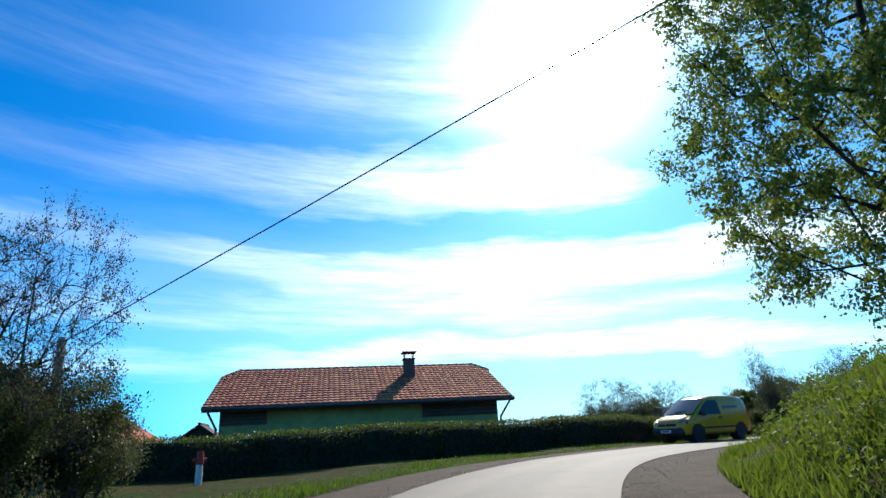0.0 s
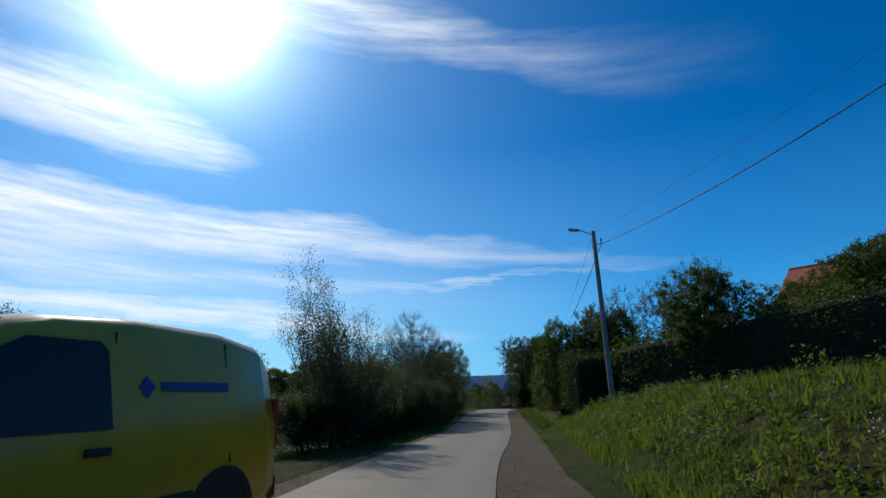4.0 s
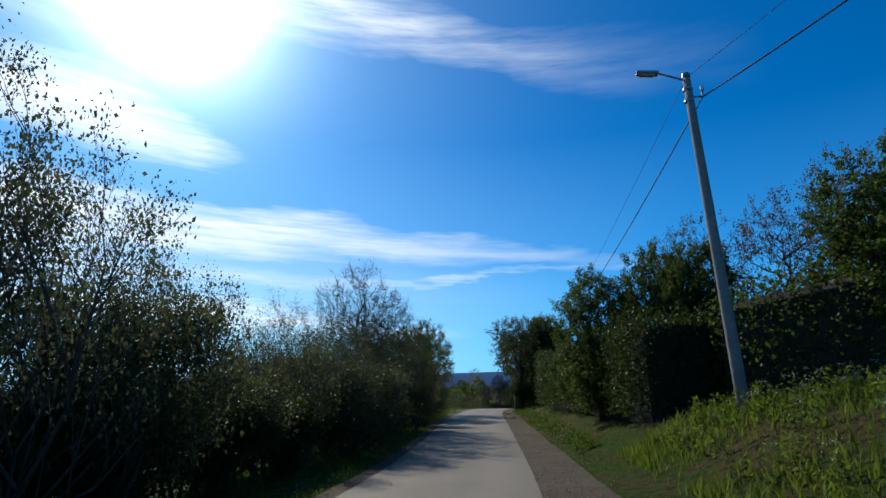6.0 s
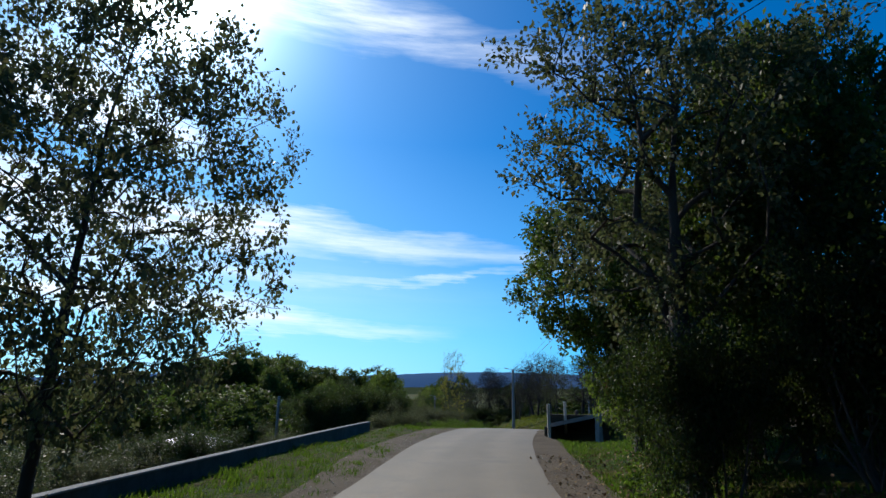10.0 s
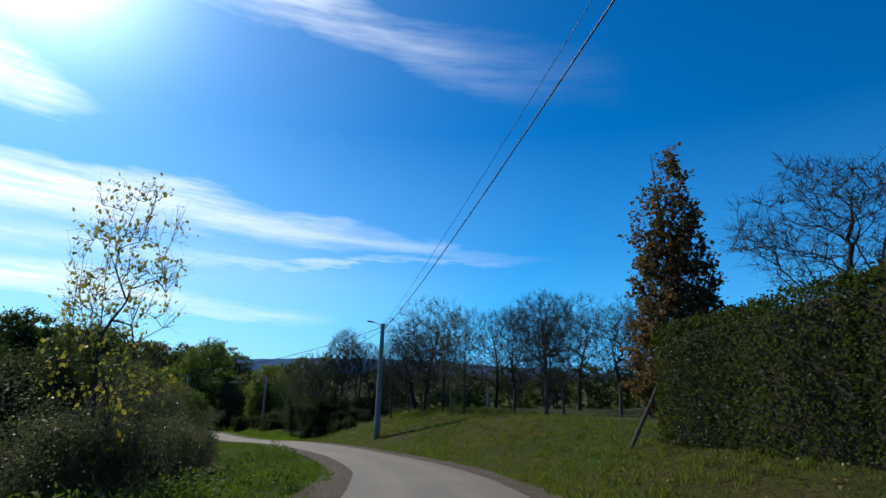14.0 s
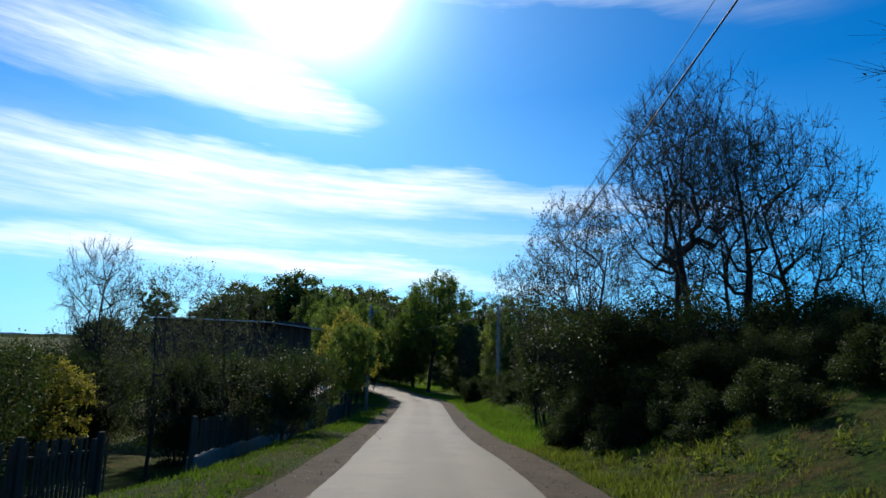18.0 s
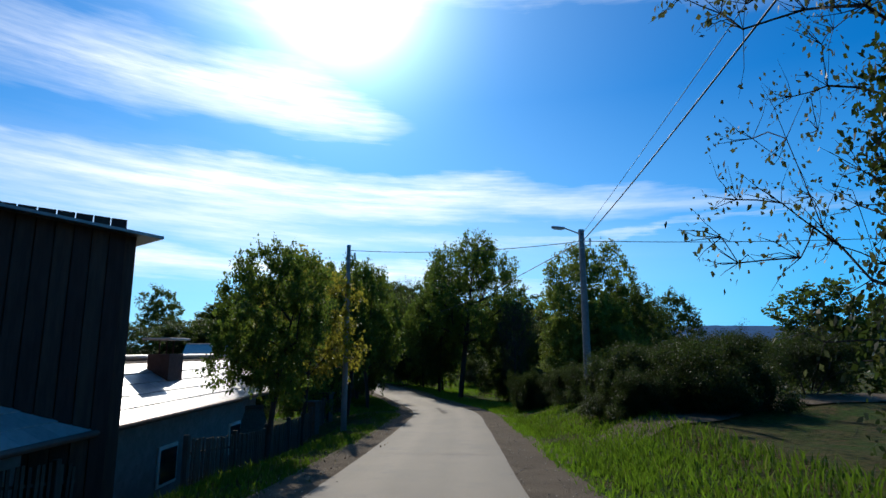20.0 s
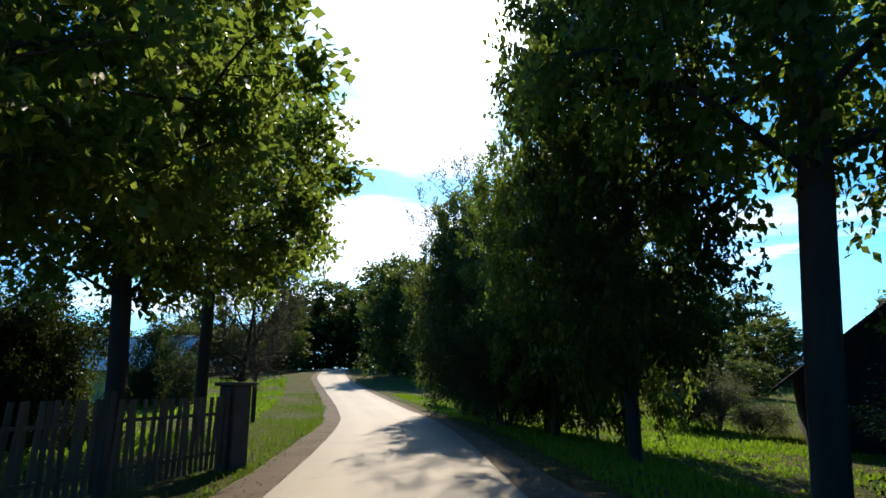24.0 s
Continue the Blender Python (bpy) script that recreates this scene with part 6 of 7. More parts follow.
        for wx in (1.38, -1.35):
            wheel = part("wheel", rod((wx, sg * 0.88, 0.31), (wx, sg * 0.66, 0.31), 0.31, sides=24), M["rubber"], ob, "black rubber tyre")
            part("rim", rod((wx, sg * 0.895, 0.31), (wx, sg * 0.86, 0.31), 0.2, 0.21, 18), M["chrome"], wheel, "grey steel rim")
            part("hub", rod((wx, sg * 0.91, 0.31), (wx, sg * 0.88, 0.31), 0.06, 0.08, 10), M["van_black"], wheel)
            b = bmesh.new()
            arc = [(wx + 0.40 * math.cos(a), 0.33 + 0.40 * math.sin(a)) for a in [math.pi * i / 10 for i in range(11)]]
            inn = [(wx + 0.335 * math.cos(a), 0.33 + 0.335 * math.sin(a)) for a in [math.pi * i / 10 for i in range(11)]]
            o = [b.verts.new((px, sg * 0.915, pz)) for px, pz in arc]
            i2 = [b.verts.new((px, sg * 0.915, pz)) for px, pz in inn]
            o2 = [b.verts.new((px, sg * 0.86, pz)) for px, pz in arc]
            for k in range(10):
                b.faces.new((o[k], o[k + 1], i2[k + 1], i2[k]))
                b.faces.new((o[k], o2[k], o2[k + 1], o[k + 1]))
            part("wheel_arch", b, M["van_black"], ob)
            part("arch_shade", rod((wx, sg * 0.907, 0.33), (wx, sg * 0.5, 0.33), 0.345, sides=20), M["van_black"], ob)
        part("wiper", rod((1.49, sg * 0.1 - 0.3, 1.17), (1.32, sg * 0.1 + 0.28, 1.28), 0.009, sides=5), M["van_black"], ob)
    part("front_bumper", box((0.3, 1.56, 0.34), (2.12, 0, 0.45), 0.09), M["van_black"], ob, "matt black bumper")
    part("rear_bumper", box((0.2, 1.66, 0.26), (-2.14, 0, 0.45), 0.05), M["van_black"], ob)
    part("grille", box((0.06, 0.95, 0.13), (2.16, 0, 0.71), 0.025), M["van_black"], ob)
    part("badge", rod((2.19, 0, 0.74), (2.215, 0, 0.74), 0.07, 0.065, 4), M["chrome"], ob, "chrome badge")
    part("number_plate", box((0.02, 0.52, 0.11), (2.285, 0, 0.47), 0.004), M["white_paint"], ob)
    part("plate_bar", box((0.006, 0.4, 0.05), (2.298, 0, 0.47)), M["van_black"], ob)
    part("bonnet_gap", box((0.6, 0.008, 0.006), (1.75, 0.66, 1.02), 0, Matrix.Rotation(radians(7), 4, "Y")), M["van_black"], ob)
    part("underside", box((3.9, 1.5, 0.12), (0, 0, 0.3), 0.02), M["van_black"], ob)


van(-3.52, -4.35, -107.5)


# ---- planting, from the start of the drive to its end ----
# the first bend
for u in (7, 9.5, 12, 14.5, 17, 19.5, 22, 24.5, 27, 29.5):
    x, y = beside(u, -3.5 - 0.25 * (u % 2))
    plant("bush2", x, y, 1.7, "low dark bush filling the foot of the verge", group="bushes beside the lane", wide=1.15)
plant("fruit", -6.6, -28.5, 6.1, "dark half-bare tree with thin twigs beside a brown shrub", wide=0.64)
plant("bush", -5.9, -28.9, 3.1, "brown and yellow autumn shrub under the bare tree", wide=0.62)
for k, x, y, h, wd in (("bush2", -7.2, -28.4, 3.3, 0.8), ("bush2", -5.4, -29.3, 2.3, 0.9), ("bush2", -8.6, -27.2, 2.4, 1.0), ("bush", -6.9, -27.3, 2.6, 0.9)):
    plant(k, x, y, h, "dark tangled shrub under the half-bare tree", wide=wd)
plant("bare2", -5.6, -29.4, 5.2, "leafless dark tree among the roadside shrubs", wide=0.85)
plant("acacia", 6.3, -21.7, 7.5, "acacia with many small leaves hanging over the bank", wide=0.86)
for k, x, y, h, wd in (("fruit", -12.4, 4.8, 4.5, 1.22), ("fruit", -11.7, 11.4, 4.8, 1.01)):
    plant(k, x, y, h, "small half-bare fruit tree behind the clipped hedge", wide=wd)
for k, x, y, h, wd in (("bush", -12.3, 4.3, 3.7, 0.87), ("bush", -11.6, 6.1, 4.1, 0.62), ("bush", -11.4, 11.4, 4.0, 0.79), ("bush", -9.1, 13.4, 3.9, 0.76)):
    plant(k, x, y, h, "rounded leafy shrub behind the clipped hedge", group="bushes beside the lane", wide=wd)
# wild bushes along the verge
for k, x, y, h, wd in (("wild", -3.9, 8.3, 5.9, 0.62), ("wild", -4.3, 11.4, 5.2, 0.62), ("wild", -4.2, 15.6, 4.6, 0.62), ("wild", -3.0, 18.0, 3.8, 0.9), ("wild", -1.5, 20.3, 4.0, 0.69), ("wild", -4.4, 18.1, 4.3, 0.66), ("wild", -4.1, 20.2, 5.1, 0.65), ("wild", -3.4, 22.1, 5.5, 0.62), ("wild", -2.0, 24.0, 5.1, 0.67), ("wild", -0.9, 26.2, 4.5, 0.64)):
    plant(k, x, y, h, "tall wild bush with thin grey twigs and sparse leaves", group="bushes beside the lane", wide=wd)
for k, x, y, h, wd in (("bush", -3.7, 9.6, 3.8, 0.64), ("bush", -4.3, 10.0, 2.4, 1.02), ("bush", -3.9, 12.5, 2.7, 0.95), ("bush", -3.4, 15.3, 2.9, 0.84), ("bush", -2.2, 18.2, 3.1, 0.82), ("bush", -2.7, 23.4, 3.1, 0.83), ("bush", -1.5, 25.7, 2.9, 0.87), ("bush", -0.7, 28.8, 2.7, 0.64), ("bush", -3.8, 27.5, 2.3, 1.05), ("bush", -3.7, 30.8, 2.2, 1.09), ("bush", -3.4, 34.1, 2.2, 1.06)):
    plant(k, x, y, h, "dense grey-green bush beside the asphalt", group="bushes beside the lane", wide=wd)
for k, x, y, h, wd in (("bare2", -2.2, 26.2, 5.8, 0.82), ("bare2", -2.7, 24.1, 6.5, 0.62)):
    plant(k, x, y, h, "half-bare tree with sparse leaves and spreading dark limbs", wide=wd)
for k, x, y, h, wd in (("bare2", -3.5, 33.6, 5.6, 0.62), ("bare2", -5.1, 36.7, 6.6, 0.62)):
    plant(k, x, y, h, "small bare tree with fine twigs", wide=wd)
plant("dense", -1.8, 35.3, 4.9, "round leafy tree with a low dense crown beside the road", wide=1.1)
for k, x, y, h, wd in (("bush2", -1.7, 34.9, 2.8, 1.3), ("bush2", -2.4, 36.0, 2.6, 1.33)):
    plant(k, x, y, h, "dense dark bush at the foot of the round tree", group="bushes beside the lane", wide=wd)
for k, x, y, h, wd in (("bush2", -5.0, 41.5, 1.9, 1.2), ("bush", -4.6, 45.2, 1.7, 1.2), ("bush2", -6.6, 47.5, 2.0, 1.2), ("bush", -5.2, 50.5, 1.7, 1.2), ("bush2", -4.4, 54.0, 1.8, 1.1), ("bush", -8.6, 52.5, 2.0, 1.2), ("bush2", -7.4, 57.0, 1.8, 1.2), ("bush", -3.2, 58.8, 1.6, 1.1), ("bush2", -10.6, 56.0, 1.9, 1.2), ("bush2", -9.5, 44.5, 2.2, 1.2)):
    plant(k, x, y, h, "dark low scrub on the slope below the wall", group="scrub on the slope", wide=wd)
plant("grey", -0.9, 40.9, 6.2, "small-leaved grey-green tree below the wall", wide=0.72)
# the dark thicket on the bank
for k, x, y, h, wd in (("oak2", 7.6, 30.6, 3.9, 0.72), ("oak", 5.1, 21.2, 4.8, 0.72), ("oak2", 6.2, 20.9, 3.7, 0.7), ("oak", 6.6, 19.7, 4.9, 0.62), ("oak2", 7.3, 18.7, 4.5, 0.78), ("oak2", 9.8, 14.4, 5.0, 1.05), ("oak", 14.7, 11.5, 4.3, 1.16), ("oak", 15.0, 13.7, 4.0, 1.23), ("oak2", 15.4, 11.1, 3.1, 1.54), ("oak2", 14.4, 16.3, 4.0, 1.28), ("oak2", 16.6, 12.6, 4.8, 0.9)):
    plant(k, x, y, h, "dark leafy tree in the thicket on the bank", group="trees of the thicket", wide=wd)
for k, x, y, h, wd in (("brown", 8.5, 20.4, 5.7, 0.63), ("brown", 9.9, 18.5, 5.6, 0.62), ("brown", 10.7, 16.7, 6.0, 0.63)):
    plant(k, x, y, h, "half-bare dark tree in the thicket on the bank", group="trees of the thicket", wide=wd)
plant("old", 5.7, 42.4, 6.6, "old spreading tree with grey-green leaves hanging over the road", wide=0.87)
for k, x, y, h, wd in (("oak2", 7.3, 42.8, 6.3, 0.7), ("oak", 8.0, 42.5, 6.0, 0.62), ("over", 7.3, 48.6, 6.3, 0.98), ("oak", 9.6, 50.2, 6.6, 0.7)):
    plant(k, x, y, h, "dark leafy tree behind the roadside hedge", wide=wd)
plant("lime", 7.5, 47.6, 4.9, "leafy tree leaning over the ditch", wide=0.75)
for k, x, y, h, wd in (("bush2", 7.3, 45.6, 2.6, 0.8), ("bush2", 5.8, 42.1, 2.4, 0.62), ("bush2", 7.1, 43.4, 1.6, 1.35), ("bush2", 7.0, 41.2, 2.8, 0.66), ("bush2", 7.5, 47.6, 3.4, 0.62), ("bush2", 8.4, 48.8, 3.8, 0.62)):
    plant(k, x, y, h, "dense dark bush below the old tree", group="bushes beside the lane", wide=wd)
plant("oak2", 8.4, 49.4, 6.9, "dark leafy tree behind the old one", wide=0.62)
# orchard beyond the yard
plant("pear", 18.9, 82.9, 9.0, "narrow tree with rusty leaves at the end of the hedge", wide=0.99)
plant("bare", 30.7, 87.1, 11.1, "broad leafless tree behind the clipped hedge", wide=1.21)
for k, x, y, h, wd in (("fruit", 17.3, 100.0, 6.2, 0.69), ("bare3", 16.7, 102.6, 4.4, 0.77), ("bare", 14.6, 109.1, 5.5, 0.79), ("bare3", 20.2, 95.1, 5.0, 0.8)):
    plant(k, x, y, h, "leafless orchard tree with a dark trunk", group="orchard trees", wide=wd)
for k, x, y, h, wd in (("bare2", 16.5, 107.0, 7.9, 0.89), ("bare2", 24.4, 100.1, 7.2, 0.81), ("bare", 26.4, 98.8, 6.2, 1.07), ("bare2", 24.8, 92.4, 6.9, 0.86), ("bare2", 25.3, 106.4, 8.0, 0.91), ("bare", 30.2, 100.9, 7.0, 1.0), ("bare3", 24.2, 110.2, 8.2, 0.73), ("bare", 21.1, 97.4, 6.7, 1.0), ("bare2", 25.7, 105.9, 3.0, 0.88), ("bare3", 25.8, 112.8, 3.4, 0.96), ("bare", 32.3, 97.6, 5.2, 0.91), ("bare2", 24.2, 114.5, 8.5, 1.07), ("bare", 17.0, 112.3, 7.1, 1.44), ("fruit", 19.6, 113.8, 8.5, 0.79), ("bare3", 13.2, 118.8, 7.5, 0.84)):
    plant(k, x, y, h, "leafless orchard tree with a dark trunk", group="orchard trees", wide=wd)
for k, x, y, h, wd in (("bare", 12.0, 118.2, 8.4, 0.62), ("bare2", 14.4, 118.9, 7.3, 0.62), ("fruit", 9.4, 122.7, 7.8, 0.62), ("bare2", 15.5, 117.9, 4.4, 0.62), ("fruit", 7.8, 125.1, 6.3, 0.62)):
    plant(k, x, y, h, "tall half-bare tree with dark limbs over the bank", wide=wd)
for k, x, y, h, wd in (("bare", 11.8, 119.5, 8.6, 0.62), ("bare2", 9.6, 120.4, 7.0, 0.62), ("bare", 17.5, 116.6, 7.3, 0.7)):
    plant(k, x, y, h, "tangled leafless tree at the edge of the thicket", wide=wd)
for k, x, y, h, wd in (("bush2", 10.2, 121.2, 4.0, 0.71), ("bush2", 11.7, 119.0, 2.6, 0.91), ("bush2", 13.2, 118.2, 1.6, 1.24), ("bush2", 8.3, 124.7, 4.1, 0.62), ("bush2", 10.4, 119.5, 3.7, 0.99), ("bush2", 13.3, 117.4, 2.6, 1.26), ("bush2", 14.9, 118.1, 1.7, 1.08), ("bush2", 11.0, 117.0, 1.6, 1.1), ("bush2", 12.0, 115.7, 1.4, 1.0), ("bush2", 12.9, 114.8, 1.2, 1.0), ("bush2", 9.9, 118.4, 1.8, 1.0), ("bush2", 14.0, 114.2, 1.2, 0.9), ("bush2", 9.3, 120.6, 1.8, 1.1)):
    plant(k, x, y, h, "dark tangled bush below the bare trees", group="bushes beside the lane", wide=wd)
for k, x, y, h, wd in (("bramble", 10.2, 116.4, 0.9, 1.0), ("bramble", 11.2, 114.9, 0.9, 1.0), ("bramble", 12.3, 113.7, 0.8, 1.1), ("bramble", 9.3, 118.1, 1.0, 0.9), ("bramble", 13.4, 112.9, 0.8, 1.0)):
    plant(k, x, y, h, "dark bramble tangle creeping down the bank", group="brambles beside the lane", wide=wd)
# the slope below the lane
plant("thin", 4.7, 81.0, 6.7, "thin young tree with a few yellow leaves", wide=0.76)
for k, x, y, h, wd in (("bush", 3.9, 76.7, 2.5, 1.03), ("bush", 1.9, 77.3, 3.1, 0.82), ("bush", 0.0, 77.8, 3.5, 0.74), ("bush", 5.0, 80.8, 2.7, 0.8), ("bush", 3.6, 82.0, 2.8, 0.71), ("bush", 4.3, 85.3, 2.9, 0.78), ("bush", 4.5, 90.6, 2.7, 0.77), ("bush", 4.2, 94.8, 2.8, 0.78)):
    plant(k, x, y, h, "grey-green bush on the slope below the road", group="bushes beside the lane", wide=wd)
for k, x, y, h, wd in (("bush2", -6.3, 88.2, 6.2, 0.73), ("bush2", -5.2, 91.9, 7.0, 0.68), ("bush2", -3.3, 95.6, 6.7, 0.72), ("bush2", -0.6, 97.2, 6.0, 0.65), ("bush", 2.1, 93.6, 5.0, 0.62)):
    plant(k, x, y, h, "dark leafy shrub in the hollow below the lane", group="bushes beside the lane", wide=wd)
for k, x, y, h, wd in (("bush2", -2.5, 108.9, 3.5, 0.73), ("bush2", -1.5, 111.8, 3.2, 0.74), ("bush2", -8.8, 117.7, 4.5, 0.63), ("bush2", -10.6, 111.0, 3.6, 0.8), ("bush2", -13.6, 116.0, 4.0, 0.8), ("bush2", -7.6, 107.0, 2.8, 0.9), ("bush2", -5.5, 117.9, 4.0, 0.7), ("bush2", -2.3, 119.2, 3.6, 0.62), ("bush2", -5.6, 118.9, 3.9, 0.62), ("bush2", -0.2, 121.4, 3.3, 0.8), ("bush2", -3.4, 121.6, 4.0, 0.75), ("bush2", -8.0, 121.0, 4.3, 0.7), ("bush2", -10.4, 123.6, 4.4, 0.75)):
    plant(k, x, y, h, "dark thicket of shrubs below the lane", group="bushes beside the lane", wide=wd)
plant("gold", -3.2, 115.6, 3.0, "golden-leaved shrub beyond the picket fence", wide=0.88)
for k, x, y, h, wd in (("fruit", -1.3, 116.8, 5.7, 0.62), ("fruit", -0.8, 119.0, 5.6, 0.62)):
    plant(k, x, y, h, "slender tree with sparse light leaves beside the barn", wide=wd)
for k, x, y, h, wd in (("bare3", -6.3, 114.6, 5.0, 0.62), ("bare3", -6.2, 119.8, 7.6, 0.62)):
    plant(k, x, y, h, "small twiggy bare tree on the slope", wide=wd)
# woods across the valley
for k, x, y, h, wd in (("wood", -76.6, 231.9, 16.2, 1.48), ("wood2", -65.1, 237.0, 19.5, 1.14), ("wood", -57.1, 245.3, 16.0, 1.46), ("wood2", -45.1, 238.6, 15.8, 1.31), ("wood", -34.6, 246.5, 12.8, 1.89), ("wood", -25.8, 248.2, 12.9, 1.27), ("wood2", -16.7, 249.5, 14.1, 1.29), ("wood", 8.7, 230.8, 12.8, 1.12), ("wood2", 15.1, 230.6, 14.5, 0.78)):
    plant(k, x, y, h, "dark tree of the wood beyond the meadow", group="trees of the far wood", wide=wd)
plant("spire", -63.5, 212.5, 14.5, "dark tree of the wood beyond the meadow", group="trees of the far wood", wide=1.1)
for k, x, y, h, wd in (("wood2", -59.7, 234.8, 19.3, 0.95), ("wood", -56.7, 252.5, 17.1, 0.96), ("wood2", -58.1, 284.1, 19.4, 1.43), ("wood", -41.8, 278.8, 14.1, 1.82), ("wood", -81.2, 228.3, 10.3, 2.0), ("wood", -79.9, 246.7, 15.9, 1.66)):
    plant(k, x, y, h, "dark tree of the wood beyond the meadow", group="trees of the far wood", wide=wd)
for k, x, y, h, wd in (("wood2", -90.2, 219.1, 14.1, 0.88), ("wood", -90.8, 205.3, 5.6, 2.0), ("wood2", -75.0, 218.2, 6.6, 2.0), ("wood", -68.2, 279.0, 19.5, 1.0), ("wood2", -62.1, 297.6, 20.8, 1.21), ("wood", -44.1, 277.2, 14.2, 1.34), ("wood", -95.3, 274.6, 9.7, 2.0)):
    plant(k, x, y, h, "dark tree of the wood beyond the meadow", group="trees of the far wood", wide=wd)
for k, x, y, h, wd in (("wood", -76.9, 235.4, 12.5, 1.68), ("wood2", -64.7, 239.8, 16.7, 1.3), ("wood", -48.8, 244.4, 13.7, 2.0), ("wood2", -35.0, 247.3, 10.6, 1.68), ("wood", -25.3, 248.8, 11.1, 1.53), ("wood2", -11.0, 250.2, 11.4, 1.38), ("wood", -85.1, 232.0, 9.3, 2.0), ("wood2", -19.5, 249.5, 8.6, 2.0), ("wood", -57.4, 242.1, 11.8, 2.0), ("wood2", -42.0, 246.0, 9.4, 2.0)):
    plant(k, x, y, h, "dark tree of the wood beyond the meadow", group="trees of the far wood", wide=wd)
for k, x, y, h, wd in (("wood2", -24.5, 89.2, 6.5, 1.14), ("wood2", -22.9, 96.5, 6.2, 1.24), ("wood", -19.4, 102.1, 6.5, 1.5), ("wood2", -16.4, 111.3, 6.4, 1.32), ("wood2", -23.9, 80.4, 5.6, 1.33), ("wood", -24.4, 75.4, 5.7, 1.59)):
    plant(k, x, y, h, "scrub tree in the valley below the lane", group="trees of the far wood", wide=wd)
for k, x, y, h, wd in (("wood2", -38, 95, 4.5, 1.66), ("wood2", -48, 105, 5, 1.72), ("wood2", -30, 118, 4, 1.58), ("wood2", -55, 84, 5, 1.72), ("wood2", -26, 84, 3.6, 1.76), ("wood2", -34, 70, 3.8, 1.82), ("wood2", -62, 120, 6, 1.63), ("wood2", -44, 130, 5.5, 1.57)):
    plant(k, x, y, h, "round tree on the meadow in the valley", group="trees of the far wood", wide=wd)
for k, x, y, h, wd in (("wood", 26.6, 190.8, 12.3, 1.31), ("wood2", 36.7, 197.1, 12.1, 1.22), ("wood", 47.9, 202.5, 11.8, 1.56), ("wood2", 59.8, 206.9, 13.7, 1.2), ("wood", 58.9, 181.2, 10.4, 1.51), ("wood2", 69.9, 184.6, 12.0, 1.17), ("wood", 81.3, 187.2, 11.3, 1.53), ("wood2", 92.9, 188.9, 10.5, 1.44), ("wood", 84.1, 165.3, 8.9, 1.6), ("wood2", 94.4, 166.9, 8.0, 1.58), ("wood", 104.8, 167.9, 9.5, 1.6), ("wood2", 115.2, 168.5, 9.2, 1.43)):
    plant(k, x, y, h, "dark tree of the far hedge beyond the orchard", group="trees of the far wood", wide=wd)
rng_v = random.Random(17)
for i in range(30):
    az, far = radians(17 + 27 * ((i * 0.618) % 1.0)), 48 + 50 * rng_v.random()
    x, y = 2.5 - math.sin(az) * far, 35.6 + math.cos(az) * far
    top = 0.55 + 0.03 * far * rng_v.uniform(-0.3, 0.75)
    plant(("wood", "wood2")[i % 2], x, y, max(2.5, top - gz(x, y)), "dark scrub tree on the slope of the valley", group="trees of the far wood", wide=rng_v.uniform(1.0, 1.5))
# round the low house and the fence
plant("shade", -2.3, 132.0, 5.0, "leafy tree with a slim trunk before the low roof", wide=0.69)
plant("gold", -5.5, 138.7, 6.9, "young tree with yellowing leaves behind the fence", wide=0.75)
for k, x, y, h, wd in (("shade", -8.4, 148.0, 8.3, 0.7), ("shade", -9.8, 153.5, 8.5, 0.62), ("oak2", -11.1, 156.4, 7.2, 0.62), ("shade", -10.1, 147.0, 7.6, 0.62), ("maple", -9.1, 145.0, 7.8, 0.62), ("shade", -13.3, 159.2, 8.2, 0.85)):
    plant(k, x, y, h, "dense leafy tree behind the fence", group="trees behind the fence", wide=wd)
for k, x, y, h, wd in (("bush2", -21.2, 159.9, 4.0, 0.91), ("bush2", -22.2, 163.6, 4.0, 0.89), ("bush", -22.4, 155.6, 3.8, 0.76)):
    plant(k, x, y, h, "dense shrub behind the pillared fence", group="bushes beside the lane", wide=wd)
for k, x, y, h, wd in (("bush2", -9.7, 141.3, 3.3, 0.62), ("bush2", -9.1, 147.1, 3.2, 0.72)):
    plant(k, x, y, h, "dark bush behind the picket fence", group="bushes beside the lane", wide=wd)
plant("shade", -16.4, 162.7, 8.6, "round dense tree with a clear dark trunk beside the road", wide=0.95)
plant("high", -19.6, 166.7, 11.0, "tall light-leaved tree with a slim trunk beside the road", wide=0.62)
for k, x, y, h, wd in (("bare2", -20.2, 168.2, 6.2, 0.75), ("bare", -23.2, 171.5, 6.4, 0.7), ("bare3", -27.9, 166.0, 6.1, 0.62)):
    plant(k, x, y, h, "small bare tree on the meadow", wide=wd)
for k, x, y, h, wd in (("bramble", -21.2, 163.7, 3.0, 0.62), ("bramble", -20.6, 162.6, 2.8, 0.62), ("bramble", -35.8, 176.6, 4.6, 0.62)):
    plant(k, x, y, h, "rounded green and yellow shrub on the meadow", group="bushes beside the lane", wide=wd)
